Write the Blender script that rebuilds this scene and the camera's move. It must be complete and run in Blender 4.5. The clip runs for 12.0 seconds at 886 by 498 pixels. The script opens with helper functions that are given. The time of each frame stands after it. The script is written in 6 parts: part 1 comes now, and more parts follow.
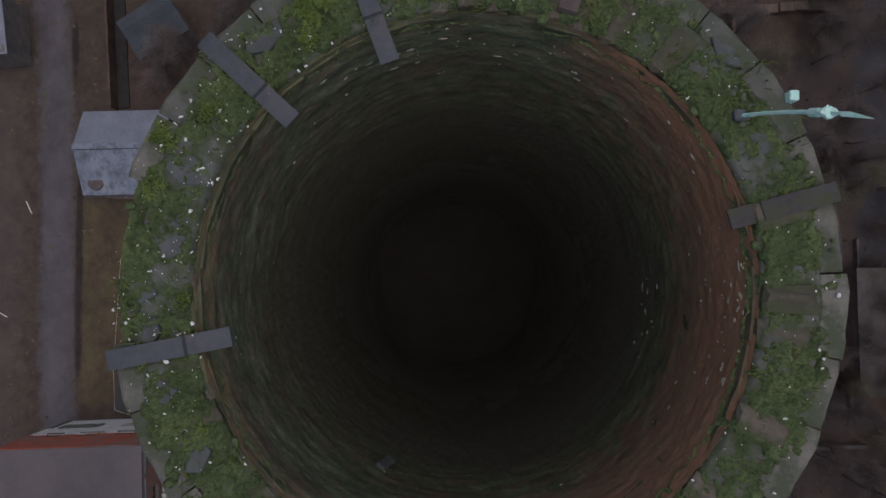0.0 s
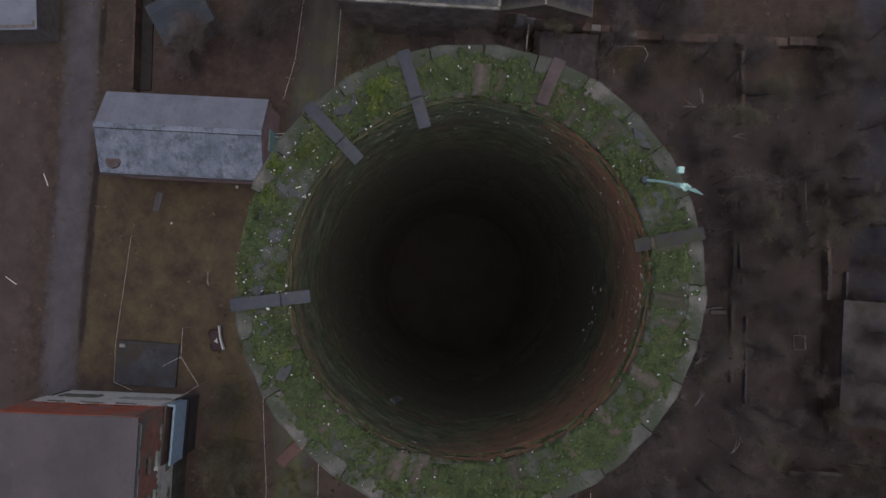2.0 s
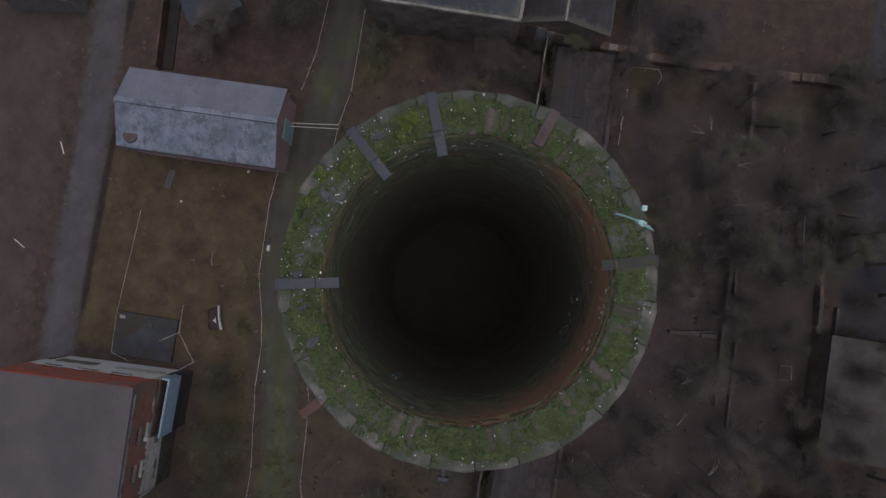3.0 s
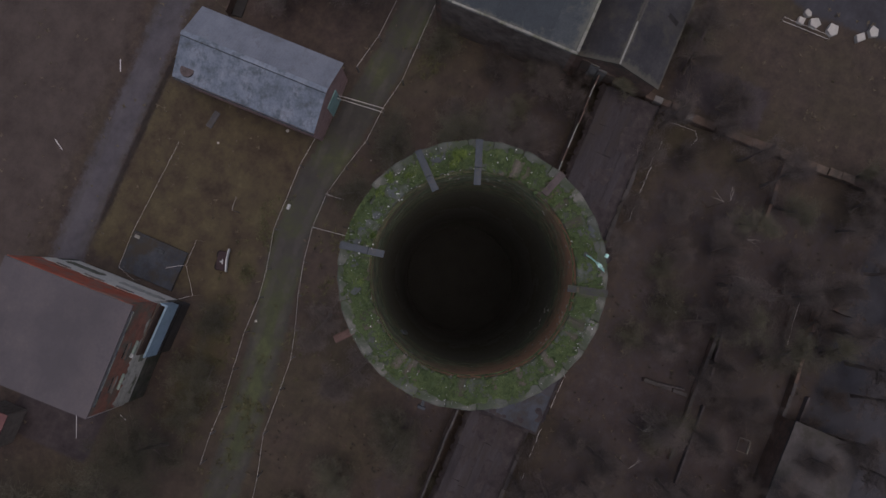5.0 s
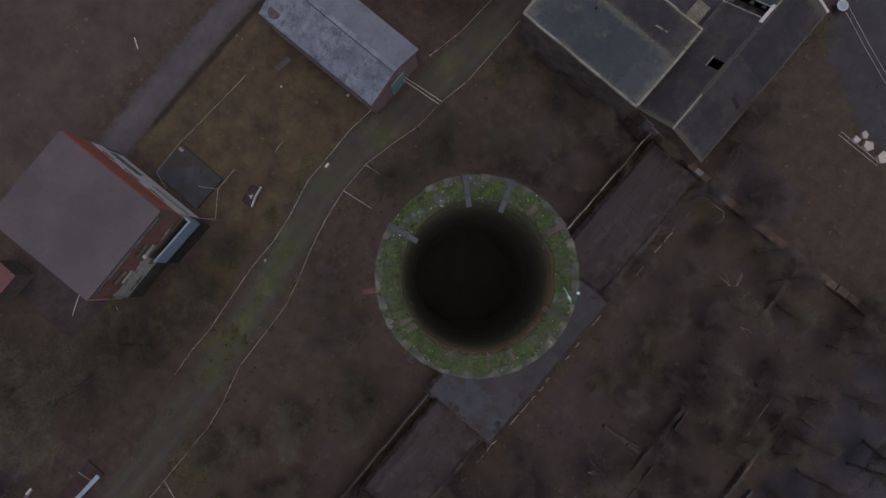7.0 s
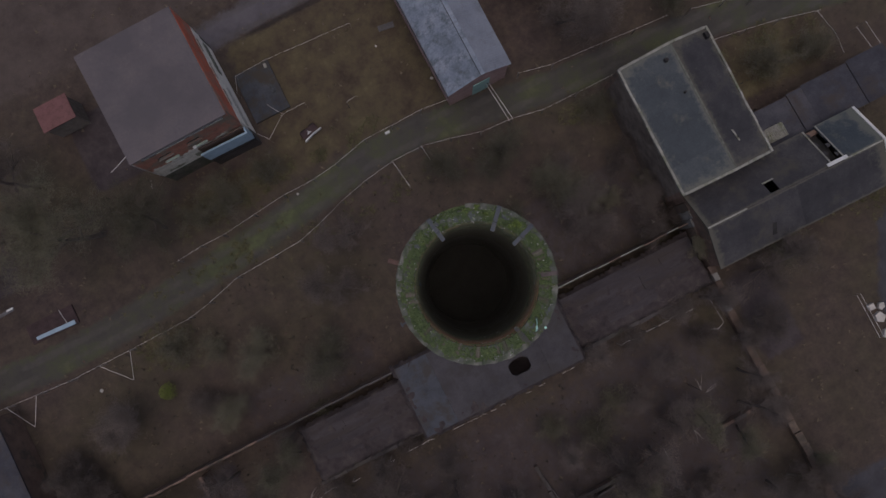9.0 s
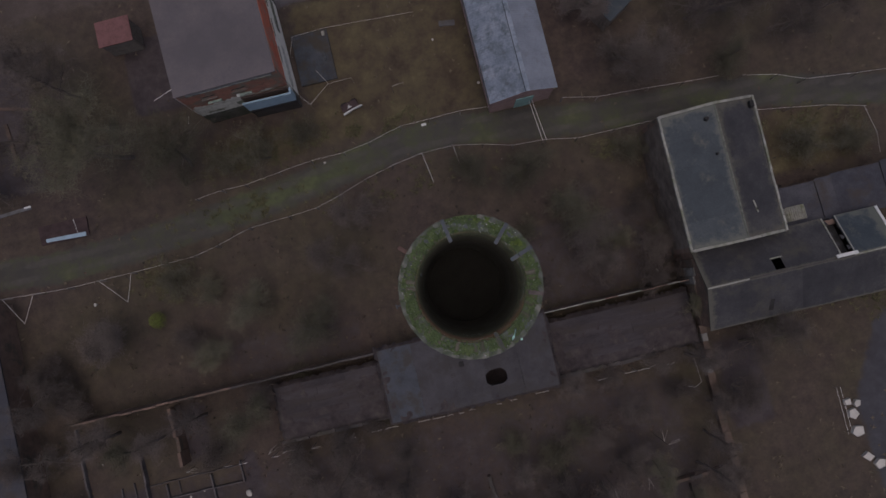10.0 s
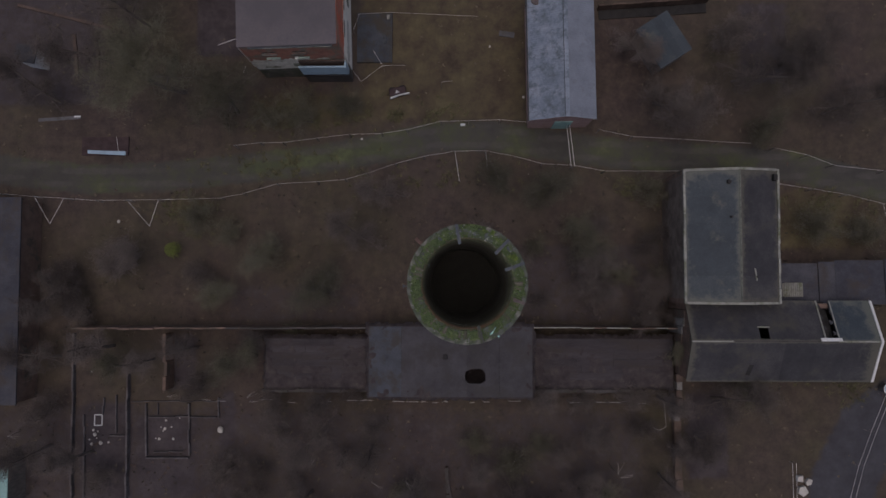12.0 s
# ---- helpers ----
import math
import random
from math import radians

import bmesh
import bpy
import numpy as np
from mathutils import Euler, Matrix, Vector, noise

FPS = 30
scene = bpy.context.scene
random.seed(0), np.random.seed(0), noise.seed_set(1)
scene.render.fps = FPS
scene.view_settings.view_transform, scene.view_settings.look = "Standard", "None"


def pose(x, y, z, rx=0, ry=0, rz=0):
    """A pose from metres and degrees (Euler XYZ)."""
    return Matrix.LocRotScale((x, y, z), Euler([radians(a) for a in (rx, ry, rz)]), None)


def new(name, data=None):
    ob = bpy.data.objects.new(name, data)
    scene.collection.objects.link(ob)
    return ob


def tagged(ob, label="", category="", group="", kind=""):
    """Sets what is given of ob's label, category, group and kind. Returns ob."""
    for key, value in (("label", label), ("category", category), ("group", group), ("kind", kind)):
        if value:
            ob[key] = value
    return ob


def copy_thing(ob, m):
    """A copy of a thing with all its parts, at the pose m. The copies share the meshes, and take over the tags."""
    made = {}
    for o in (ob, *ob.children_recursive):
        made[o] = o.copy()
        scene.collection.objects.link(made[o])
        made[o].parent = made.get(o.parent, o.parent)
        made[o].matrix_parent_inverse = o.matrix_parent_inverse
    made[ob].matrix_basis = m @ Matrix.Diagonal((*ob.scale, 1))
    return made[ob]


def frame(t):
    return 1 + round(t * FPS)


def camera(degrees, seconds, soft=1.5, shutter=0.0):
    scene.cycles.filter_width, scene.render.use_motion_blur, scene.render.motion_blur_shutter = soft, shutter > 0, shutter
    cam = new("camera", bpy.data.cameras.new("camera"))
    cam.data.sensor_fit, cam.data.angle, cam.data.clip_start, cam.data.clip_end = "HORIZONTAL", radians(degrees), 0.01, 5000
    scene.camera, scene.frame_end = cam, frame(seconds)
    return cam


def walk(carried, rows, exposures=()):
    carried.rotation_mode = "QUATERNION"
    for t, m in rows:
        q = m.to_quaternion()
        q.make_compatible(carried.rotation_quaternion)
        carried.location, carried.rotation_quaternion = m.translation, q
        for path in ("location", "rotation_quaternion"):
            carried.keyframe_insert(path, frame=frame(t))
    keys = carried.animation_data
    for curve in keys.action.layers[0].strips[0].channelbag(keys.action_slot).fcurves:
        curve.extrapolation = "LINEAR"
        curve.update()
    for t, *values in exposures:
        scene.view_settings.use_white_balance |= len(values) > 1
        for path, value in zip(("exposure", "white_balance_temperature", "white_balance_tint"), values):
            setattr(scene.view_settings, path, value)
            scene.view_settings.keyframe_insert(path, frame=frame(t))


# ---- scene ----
# ---------------- camera ----------------
HT = 35.12          # height of the chimney's rim above the ground
cam = camera(68, 12.0, soft=1.5)
walk(cam, [
    (0, pose(0.023, 0.062, HT + 1.780, 2.67, 0.78, -90.43)),
    (0.5, pose(0.023, 0.073, HT + 1.999, 2.74, 0.81, -90.11)),
    (1, pose(-0.002, 0.075, HT + 2.213, 2.78, 0.80, -89.47)),
    (1.5, pose(-0.020, 0.074, HT + 2.473, 2.83, 0.74, -88.14)),
    (2, pose(-0.027, 0.074, HT + 2.780, 2.88, 0.65, -86.04)),
    (2.5, pose(-0.024, 0.080, HT + 3.132, 2.94, 0.56, -83.84)),
    (3, pose(-0.040, 0.091, HT + 3.462, 2.99, 0.49, -80.96)),
    (5, pose(-0.140, 0.147, HT + 4.888, 2.98, 0.34, -66.85)),
    (5.5, pose(-0.164, 0.146, HT + 5.272, 2.93, 0.40, -62.78)),
    (6, pose(-0.176, 0.153, HT + 5.659, 2.90, 0.43, -58.64)),
    (6.5, pose(-0.194, 0.163, HT + 6.069, 2.86, 0.50, -53.97)),
    (7, pose(-0.220, 0.171, HT + 6.467, 2.81, 0.54, -49.46)),
    (9, pose(-0.265, 0.174, HT + 8.178, 2.76, 0.75, -26.70)),
    (9.5, pose(-0.256, 0.161, HT + 8.648, 2.76, 0.75, -19.72)),
    (10, pose(-0.240, 0.137, HT + 9.112, 2.76, 0.76, -13.22)),
    (10.5, pose(-0.220, 0.116, HT + 9.601, 2.74, 0.81, -6.62)),
    (11, pose(-0.202, 0.106, HT + 10.067, 2.69, 0.89, -2.19)),
    (11.5, pose(-0.199, 0.101, HT + 10.503, 2.59, 0.98, -0.58)),
    (12, pose(-0.206, 0.104, HT + 10.923, 2.49, 1.05, 0.05)),
], exposures=[(0, -0.59, 6500, 17), (3, -0.70, 6500, 17), (12, -0.80, 6500, 17)])

# ---------------- sky and sun ----------------
world = bpy.data.worlds.new("overcast_dusk")
scene.world = world
world.use_nodes = True
wn = world.node_tree
bg = wn.nodes["Background"]
sky = wn.nodes.new("ShaderNodeTexSky")
sky.sky_type = "NISHITA"
sky.sun_disc = False
sky.sun_elevation = radians(85)
sky.sun_rotation = radians(200)
sky.air_density = 1.0
sky.dust_density = 4.0
wn.links.new(sky.outputs[0], bg.inputs[0])
bg.inputs[1].default_value = 0.13
sun_data = bpy.data.lights.new("sun", "SUN")
sun_data.energy = 0.7
sun_data.angle = radians(60)
sun_data.color = (1.0, 0.95, 0.9)
sun = new("sun", sun_data)
sun.rotation_euler = (radians(5), 0, radians(-20))


# ---------------- materials ----------------
def mat(name, stops, scale=1.0, detail=6.0, rough=0.85, bump=0.3, fine=25.0, metal=0.0, stain=None, stain_scale=0.4,
        stain_amount=0.5, coords="Object", stretch=(1, 1, 1), rnd=0.0, spec=0.3):
    """Two scales of noise through a colour ramp, with fine relief, an optional stain layer and a change from piece to piece."""
    m = bpy.data.materials.new(name)
    m.use_nodes = True
    nt = m.node_tree
    n, l = nt.nodes, nt.links
    b = n["Principled BSDF"]
    tc = n.new("ShaderNodeTexCoord")
    mp = n.new("ShaderNodeMapping")
    mp.inputs["Scale"].default_value = stretch
    l.new(tc.outputs[coords], mp.inputs[0])
    a = n.new("ShaderNodeTexNoise")
    a.inputs["Scale"].default_value, a.inputs["Detail"].default_value, a.inputs["Roughness"].default_value = scale, detail, 0.65
    l.new(mp.outputs[0], a.inputs["Vector"])
    f = n.new("ShaderNodeTexNoise")
    f.inputs["Scale"].default_value, f.inputs["Detail"].default_value = fine, 4.0
    l.new(mp.outputs[0], f.inputs["Vector"])
    mix = n.new("ShaderNodeMath")
    mix.operation = "MULTIPLY_ADD"
    mix.inputs[1].default_value = 0.35
    l.new(f.outputs[0], mix.inputs[0])
    sub = n.new("ShaderNodeMath")
    sub.operation = "SUBTRACT"
    sub.inputs[1].default_value = 0.175
    l.new(a.outputs[0], sub.inputs[0])
    l.new(sub.outputs[0], mix.inputs[2])
    last = mix.outputs[0]
    if rnd:
        oi = n.new("ShaderNodeObjectInfo")
        ra = n.new("ShaderNodeMath")
        ra.operation = "MULTIPLY_ADD"
        ra.inputs[1].default_value = rnd
        l.new(oi.outputs["Random"], ra.inputs[0])
        rs = n.new("ShaderNodeMath")
        rs.operation = "SUBTRACT"
        rs.inputs[1].default_value = rnd / 2
        l.new(last, rs.inputs[0])
        l.new(rs.outputs[0], ra.inputs[2])
        last = ra.outputs[0]
    ramp = n.new("ShaderNodeValToRGB")
    el = ramp.color_ramp.elements
    while len(el) < len(stops):
        el.new(0.5)
    for e, (p, c) in zip(el, stops):
        e.position, e.color = p, (*c, 1)
    l.new(last, ramp.inputs[0])
    col = ramp.outputs[0]
    if stain:
        s = n.new("ShaderNodeTexNoise")
        s.inputs["Scale"].default_value, s.inputs["Detail"].default_value, s.inputs["Roughness"].default_value = stain_scale, 8.0, 0.7
        off = n.new("ShaderNodeMapping")
        off.inputs["Location"].default_value = (3.7, 8.1, 1.3)
        l.new(mp.outputs[0], off.inputs[0])
        l.new(off.outputs[0], s.inputs["Vector"])
        sr = n.new("ShaderNodeValToRGB")
        sr.color_ramp.elements[0].position, sr.color_ramp.elements[1].position = 0.62 - 0.25 * stain_amount, 0.75 - 0.2 * stain_amount
        l.new(s.outputs[0], sr.inputs[0])
        mx = n.new("ShaderNodeMix")
        mx.data_type = "RGBA"
        l.new(sr.outputs[0], mx.inputs[0])
        l.new(col, mx.inputs[6])
        mx.inputs[7].default_value = (*stain, 1)
        col = mx.outputs[2]
    l.new(col, b.inputs["Base Color"])
    b.inputs["Roughness"].default_value, b.inputs["Metallic"].default_value = rough, metal
    b.inputs["Specular IOR Level"].default_value = spec
    if bump:
        bp = n.new("ShaderNodeBump")
        bp.inputs["Strength"].default_value, bp.inputs["Distance"].default_value = bump, 0.02
        l.new(mix.outputs[0], bp.inputs["Height"])
        l.new(bp.outputs[0], b.inputs["Normal"])
    return m


def tone(c, lo=0.65, hi=1.35):
    return [(0.3, tuple(v * lo for v in c)), (0.5, c), (0.72, tuple(min(v * hi, 0.95) for v in c))]


M_BRICK_RIM = mat("rim_brick", [(0.28, (0.070, 0.066, 0.048)), (0.45, (0.104, 0.094, 0.072)), (0.6, (0.132, 0.112, 0.090)), (0.75, (0.155, 0.132, 0.112))],
                  scale=11, fine=70, rnd=0.35, stain=(0.060, 0.082, 0.036), stain_scale=14, stain_amount=0.75)
M_BRICK_FLUE = mat("mossy_flue_brick", [(0.28, (0.060, 0.062, 0.036)), (0.5, (0.105, 0.108, 0.060)), (0.72, (0.18, 0.18, 0.10))],
                   scale=7, fine=50, rnd=0.3, stain=(0.085, 0.095, 0.05), stain_scale=3.0, stain_amount=0.9)
M_BRICK_RED = mat("bare_flue_brick", [(0.28, (0.095, 0.076, 0.046)), (0.5, (0.155, 0.118, 0.070)), (0.72, (0.23, 0.175, 0.105))],
                  scale=9, fine=60, rnd=0.35, stain=(0.12, 0.10, 0.062), stain_scale=9.0, stain_amount=0.85)
M_STONE_OUT = mat("outer_course", [(0.28, (0.095, 0.105, 0.090)), (0.5, (0.140, 0.145, 0.125)), (0.75, (0.22, 0.21, 0.18))],
                  scale=8, fine=60, rnd=0.4, stain=(0.075, 0.092, 0.060), stain_scale=9, stain_amount=0.8)
M_MORTAR = mat("mortar", tone((0.110, 0.120, 0.108)), scale=6, fine=80, stain=(0.062, 0.08, 0.04), stain_scale=13, stain_amount=0.8)
M_SLATE = mat("slate_patch", tone((0.096, 0.107, 0.11), 0.75, 1.25), scale=7, fine=70, rnd=0.2, stain=(0.07, 0.09, 0.045), stain_scale=15, stain_amount=0.6)
M_FLUE_MOSS = mat("flue_moss", [(0.25, (0.056, 0.062, 0.036)), (0.42, (0.104, 0.118, 0.068)), (0.58, (0.165, 0.190, 0.106)), (0.78, (0.31, 0.345, 0.22))], scale=9, fine=75, rough=1.0, bump=0.45, stretch=(1, 1, 1.9), stain=(0.115, 0.100, 0.066), stain_scale=1.6, stain_amount=0.5)
def earthen(m, soil, key, scale=11, lo=0.55, hi=1.0):
    """Mixes a given colour into a material where the named attribute runs high."""
    n, l = m.node_tree.nodes, m.node_tree.links
    b = n["Principled BSDF"]
    src = b.inputs["Base Color"].links[0].from_socket
    tc = n.new("ShaderNodeTexCoord")
    at = n.new("ShaderNodeAttribute")
    at.attribute_name = key
    t = n.new("ShaderNodeTexNoise")
    t.inputs["Scale"].default_value, t.inputs["Detail"].default_value, t.inputs["Roughness"].default_value = scale, 8, 0.7
    l.new(tc.outputs["Object"], t.inputs["Vector"])
    ad = n.new("ShaderNodeMath")
    ad.operation = "MULTIPLY_ADD"
    ad.inputs[1].default_value = 1.1
    l.new(t.outputs[0], ad.inputs[0])
    l.new(at.outputs["Fac"], ad.inputs[2])
    r = n.new("ShaderNodeValToRGB")
    r.color_ramp.elements[0].position, r.color_ramp.elements[1].position = lo, hi
    r.color_ramp.elements[1].color = (0.85, 0.85, 0.85, 1)
    l.new(ad.outputs[0], r.inputs[0])
    x = n.new("ShaderNodeMix")
    x.data_type = "RGBA"
    l.new(r.outputs[0], x.inputs[0])
    l.new(src, x.inputs[6])
    x.inputs[7].default_value = (*soil, 1)
    l.new(x.outputs[2], b.inputs["Base Color"])


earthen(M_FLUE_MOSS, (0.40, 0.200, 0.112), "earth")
# This mix puts the flue's deepening shade into the moss colour.
earthen(M_FLUE_MOSS, (0.112, 0.110, 0.088), "shade_mix")
M_MOSS_TIP = mat("moss_tip", [(0.25, (0.045, 0.065, 0.022)), (0.5, (0.080, 0.112, 0.048)), (0.78, (0.135, 0.165, 0.070))], scale=11, fine=140, rough=1.0, bump=0)
M_MOSS = mat("moss", [(0.25, (0.040, 0.061, 0.024)), (0.42, (0.078, 0.112, 0.048)), (0.58, (0.113, 0.155, 0.066)), (0.78, (0.185, 0.222, 0.094))], scale=9, fine=110, rough=1.0, bump=1.0)
M_GRASS = mat("rim_grass", [(0.25, (0.06, 0.085, 0.025)), (0.5, (0.105, 0.135, 0.035)), (0.8, (0.18, 0.20, 0.06))], scale=10, fine=30, rough=0.8, bump=0)
M_TUFT = mat("tuft_grass", [(0.25, (0.08, 0.12, 0.030)), (0.5, (0.14, 0.20, 0.048)), (0.8, (0.24, 0.29, 0.08))], scale=14, fine=60, rough=0.8, bump=0)
M_FLAKE = mat("pale_flake", tone((0.82, 0.82, 0.79), 0.85, 1.1), scale=10, bump=0)
M_PALE_STREAK = mat("pale_streak", tone((0.30, 0.29, 0.25), 0.5, 1.4), scale=20, fine=90, bump=0)
M_STRAP = mat("weathered_steel", tone((0.080, 0.090, 0.102), 0.8, 1.2), scale=5, fine=60, rough=0.7, metal=0.15, rnd=0.1,
              stain=(0.13, 0.12, 0.115), stain_scale=7, stain_amount=0.3)
M_STRAP_DULL = mat("dull_steel", tone((0.070, 0.068, 0.068), 0.75, 1.2), scale=6, fine=60, rough=0.85, stain=(0.065, 0.075, 0.04), stain_scale=9, stain_amount=0.6)
M_STRAP_RUST = mat("rusty_steel", tone((0.125, 0.078, 0.066)), scale=8, fine=60, rough=0.9)
M_COPPER = mat("verdigris", [(0.25, (0.24, 0.56, 0.47)), (0.42, (0.50, 0.90, 0.78)), (0.75, (0.82, 0.96, 0.90))], scale=24, fine=90, rough=0.75, bump=0.4)
M_BARK = mat("bark", tone((0.15, 0.125, 0.11)), scale=4, fine=30, stain=(0.07, 0.085, 0.04), stain_scale=1.5, stain_amount=0.4)
M_TWIG = mat("twigs_brown", tone((0.122, 0.100, 0.088)), scale=1.0, fine=6, rnd=0.4, bump=0)
M_TWIG_OLIVE = mat("twigs_olive", tone((0.128, 0.118, 0.080)), scale=1.0, fine=6, rnd=0.4, bump=0)
M_LEAF = mat("evergreen_leaf", tone((0.21, 0.25, 0.06)), scale=3, fine=20, rnd=0.3, bump=0)
M_SHEET = mat("blue_grey_sheet", [(0.25, (0.12, 0.145, 0.18)), (0.5, (0.19, 0.225, 0.275)), (0.75, (0.27, 0.30, 0.35))], scale=0.9, fine=9, rough=0.55,
              stain=(0.10, 0.12, 0.14), stain_scale=1.6, stain_amount=0.6, rnd=0.12)
M_SHEET_PALE = mat("pale_grey_sheet", tone((0.20, 0.22, 0.258), 0.8, 1.15), scale=0.8, fine=9, rough=0.6, rnd=0.1, stain=(0.16, 0.17, 0.19), stain_scale=0.9, stain_amount=0.3)
M_RIDGE = mat("dark_ridge", tone((0.06, 0.065, 0.07)), scale=4)
M_FELT = mat("house_roof_felt", [(0.25, (0.102, 0.092, 0.099)), (0.45, (0.128, 0.113, 0.118)), (0.6, (0.142, 0.122, 0.124)), (0.75, (0.175, 0.150, 0.146))], scale=0.38, fine=6, rough=0.9, stain=(0.104, 0.093, 0.098), stain_scale=0.22, stain_amount=0.7, rnd=0.04)
M_TAR = mat("tarred_roof", [(0.25, (0.029, 0.029, 0.032)), (0.5, (0.044, 0.043, 0.047)), (0.75, (0.070, 0.067, 0.067))], scale=0.7, fine=10, rough=0.8,
            stain=(0.066, 0.061, 0.051), stain_scale=0.5, stain_amount=0.35, rnd=0.15)
M_TAR_BLUE = mat("wet_roof", [(0.25, (0.030, 0.040, 0.048)), (0.5, (0.042, 0.054, 0.064)), (0.75, (0.066, 0.078, 0.084))], scale=0.6, fine=10, rough=0.6,
                 stain=(0.11, 0.11, 0.09), stain_scale=0.6, stain_amount=0.3, rnd=0.15)
earthen(M_TAR, (0.105, 0.100, 0.080), "lichen", 2.2, 0.70, 1.0)
earthen(M_TAR_BLUE, (0.125, 0.130, 0.110), "lichen", 2.2, 0.70, 1.0)
M_PAD = mat("pad_concrete", [(0.25, (0.030, 0.034, 0.042)), (0.5, (0.050, 0.056, 0.067)), (0.75, (0.078, 0.084, 0.094))], scale=0.9, fine=10, rough=0.75, stain=(0.055, 0.047, 0.036), stain_scale=0.8, stain_amount=0.75)
M_LEAN = mat("lean_to_felt", [(0.25, (0.034, 0.034, 0.042)), (0.5, (0.052, 0.052, 0.062)), (0.75, (0.080, 0.078, 0.086))], scale=0.8, fine=10, rough=0.85, rnd=0.25, stain=(0.06, 0.05, 0.045), stain_scale=0.6, stain_amount=0.5)
M_PATH = mat("crumbled_brick", [(0.25, (0.085, 0.060, 0.046)), (0.5, (0.135, 0.094, 0.072)), (0.75, (0.20, 0.155, 0.12))], scale=1.6, fine=16, rnd=0.3, stain=(0.09, 0.075, 0.06), stain_scale=0.9, stain_amount=0.6)
M_CONC = mat("old_concrete", tone((0.118, 0.116, 0.122), 0.7, 1.25), scale=0.8, fine=14, rnd=0.2, stain=(0.085, 0.08, 0.07), stain_scale=0.7, stain_amount=0.6)
M_CONC_DARK = mat("dark_concrete", tone((0.084, 0.075, 0.072), 0.7, 1.3), scale=0.9, fine=14, rnd=0.2, stain=(0.06, 0.055, 0.045), stain_scale=0.7, stain_amount=0.6)
M_FOOTING = mat("footing_concrete", tone((0.118, 0.107, 0.108), 0.65, 1.2), scale=1.4, fine=14, rnd=0.3, stain=(0.07, 0.058, 0.055), stain_scale=1.3, stain_amount=0.7)
M_ROOF_MUD = mat("roof_mud", [(0.28, (0.033, 0.027, 0.028)), (0.45, (0.052, 0.042, 0.042)), (0.58, (0.068, 0.056, 0.054)), (0.74, (0.092, 0.078, 0.066))], scale=1.6, fine=14, rough=1.0, bump=0.6, detail=9)
M_SLAB_BLUE = mat("damp_slab", tone((0.066, 0.071, 0.082), 0.7, 1.25), scale=0.8, fine=14, stain=(0.06, 0.054, 0.05), stain_scale=1.1, stain_amount=0.6)
M_SLAB = mat("weathered_slab", tone((0.060, 0.056, 0.060), 0.7, 1.25), scale=0.8, fine=14, rnd=0.15, stain=(0.055, 0.050, 0.048), stain_scale=0.7, stain_amount=0.6)
M_LITTER_ROOF = mat("littered_roof", tone((0.054, 0.046, 0.048), 0.65, 1.3), scale=0.9, fine=12, rnd=0.15, stretch=(0.35, 1.6, 1), stain=(0.05, 0.04, 0.034), stain_scale=0.8, stain_amount=0.6)
M_GRIME = mat("roof_lichen", [(0.25, (0.10, 0.105, 0.085)), (0.5, (0.145, 0.15, 0.125)), (0.75, (0.20, 0.20, 0.17))], scale=3, fine=18, stain=(0.075, 0.08, 0.07), stain_scale=2.2, stain_amount=0.6)
M_COPING = mat("pale_coping", tone((0.29, 0.285, 0.25), 0.7, 1.2), scale=2, fine=16, rnd=0.3, stain=(0.14, 0.15, 0.09), stain_scale=1.2, stain_amount=0.5)
M_COPING_DULL = mat("dull_coping", tone((0.20, 0.19, 0.175), 0.7, 1.25), scale=2, fine=16, rnd=0.25, stain=(0.12, 0.11, 0.09), stain_scale=1.2, stain_amount=0.5)
M_OLD_RENDER = mat("old_brown_render", tone((0.165, 0.138, 0.118), 0.6, 1.3), scale=1.2, fine=16, stain=(0.10, 0.08, 0.065), stain_scale=0.8, stain_amount=0.6)
M_WALLBRICK = mat("ruin_brick", tone((0.17, 0.115, 0.09), 0.7, 1.3), scale=1.6, fine=18, rnd=0.3, stain=(0.08, 0.075, 0.06), stain_scale=0.8, stain_amount=0.5)
M_ORANGE = mat("orange_render", tone((0.58, 0.165, 0.10), 0.7, 1.15), scale=1.2, fine=14, stain=(0.36, 0.22, 0.17), stain_scale=0.8, stain_amount=0.6)
M_ORANGE_DULL = mat("faded_orange_render", [(0.25, (0.17, 0.095, 0.075)), (0.5, (0.32, 0.145, 0.105)), (0.75, (0.44, 0.20, 0.14))], scale=1.6, fine=14, stain=(0.20, 0.175, 0.135), stain_scale=0.9, stain_amount=0.65)
M_PLASTER = mat("crumbled_plaster", [(0.25, (0.30, 0.28, 0.23)), (0.45, (0.52, 0.49, 0.42)), (0.75, (0.68, 0.65, 0.58))], scale=2.2, fine=16, stain=(0.22, 0.21, 0.15), stain_scale=1.3, stain_amount=0.4)
M_ALGAE = mat("algae_render", tone((0.23, 0.235, 0.175), 0.6, 1.3), scale=2.5, fine=16, stain=(0.10, 0.085, 0.06), stain_scale=2.0, stain_amount=0.5)
M_WHITE = mat("white_render", tone((0.84, 0.80, 0.71), 0.8, 1.08), scale=1.2, fine=14, stain=(0.40, 0.36, 0.30), stain_scale=1.1, stain_amount=0.15)
M_PLINTH = mat("stained_plinth", tone((0.115, 0.104, 0.084), 0.6, 1.25), scale=1.6, fine=16, stain=(0.06, 0.07, 0.045), stain_scale=1.4, stain_amount=0.7)
M_PINK = mat("pink_brick", tone((0.34, 0.23, 0.21), 0.75, 1.2), scale=1.8, fine=18)
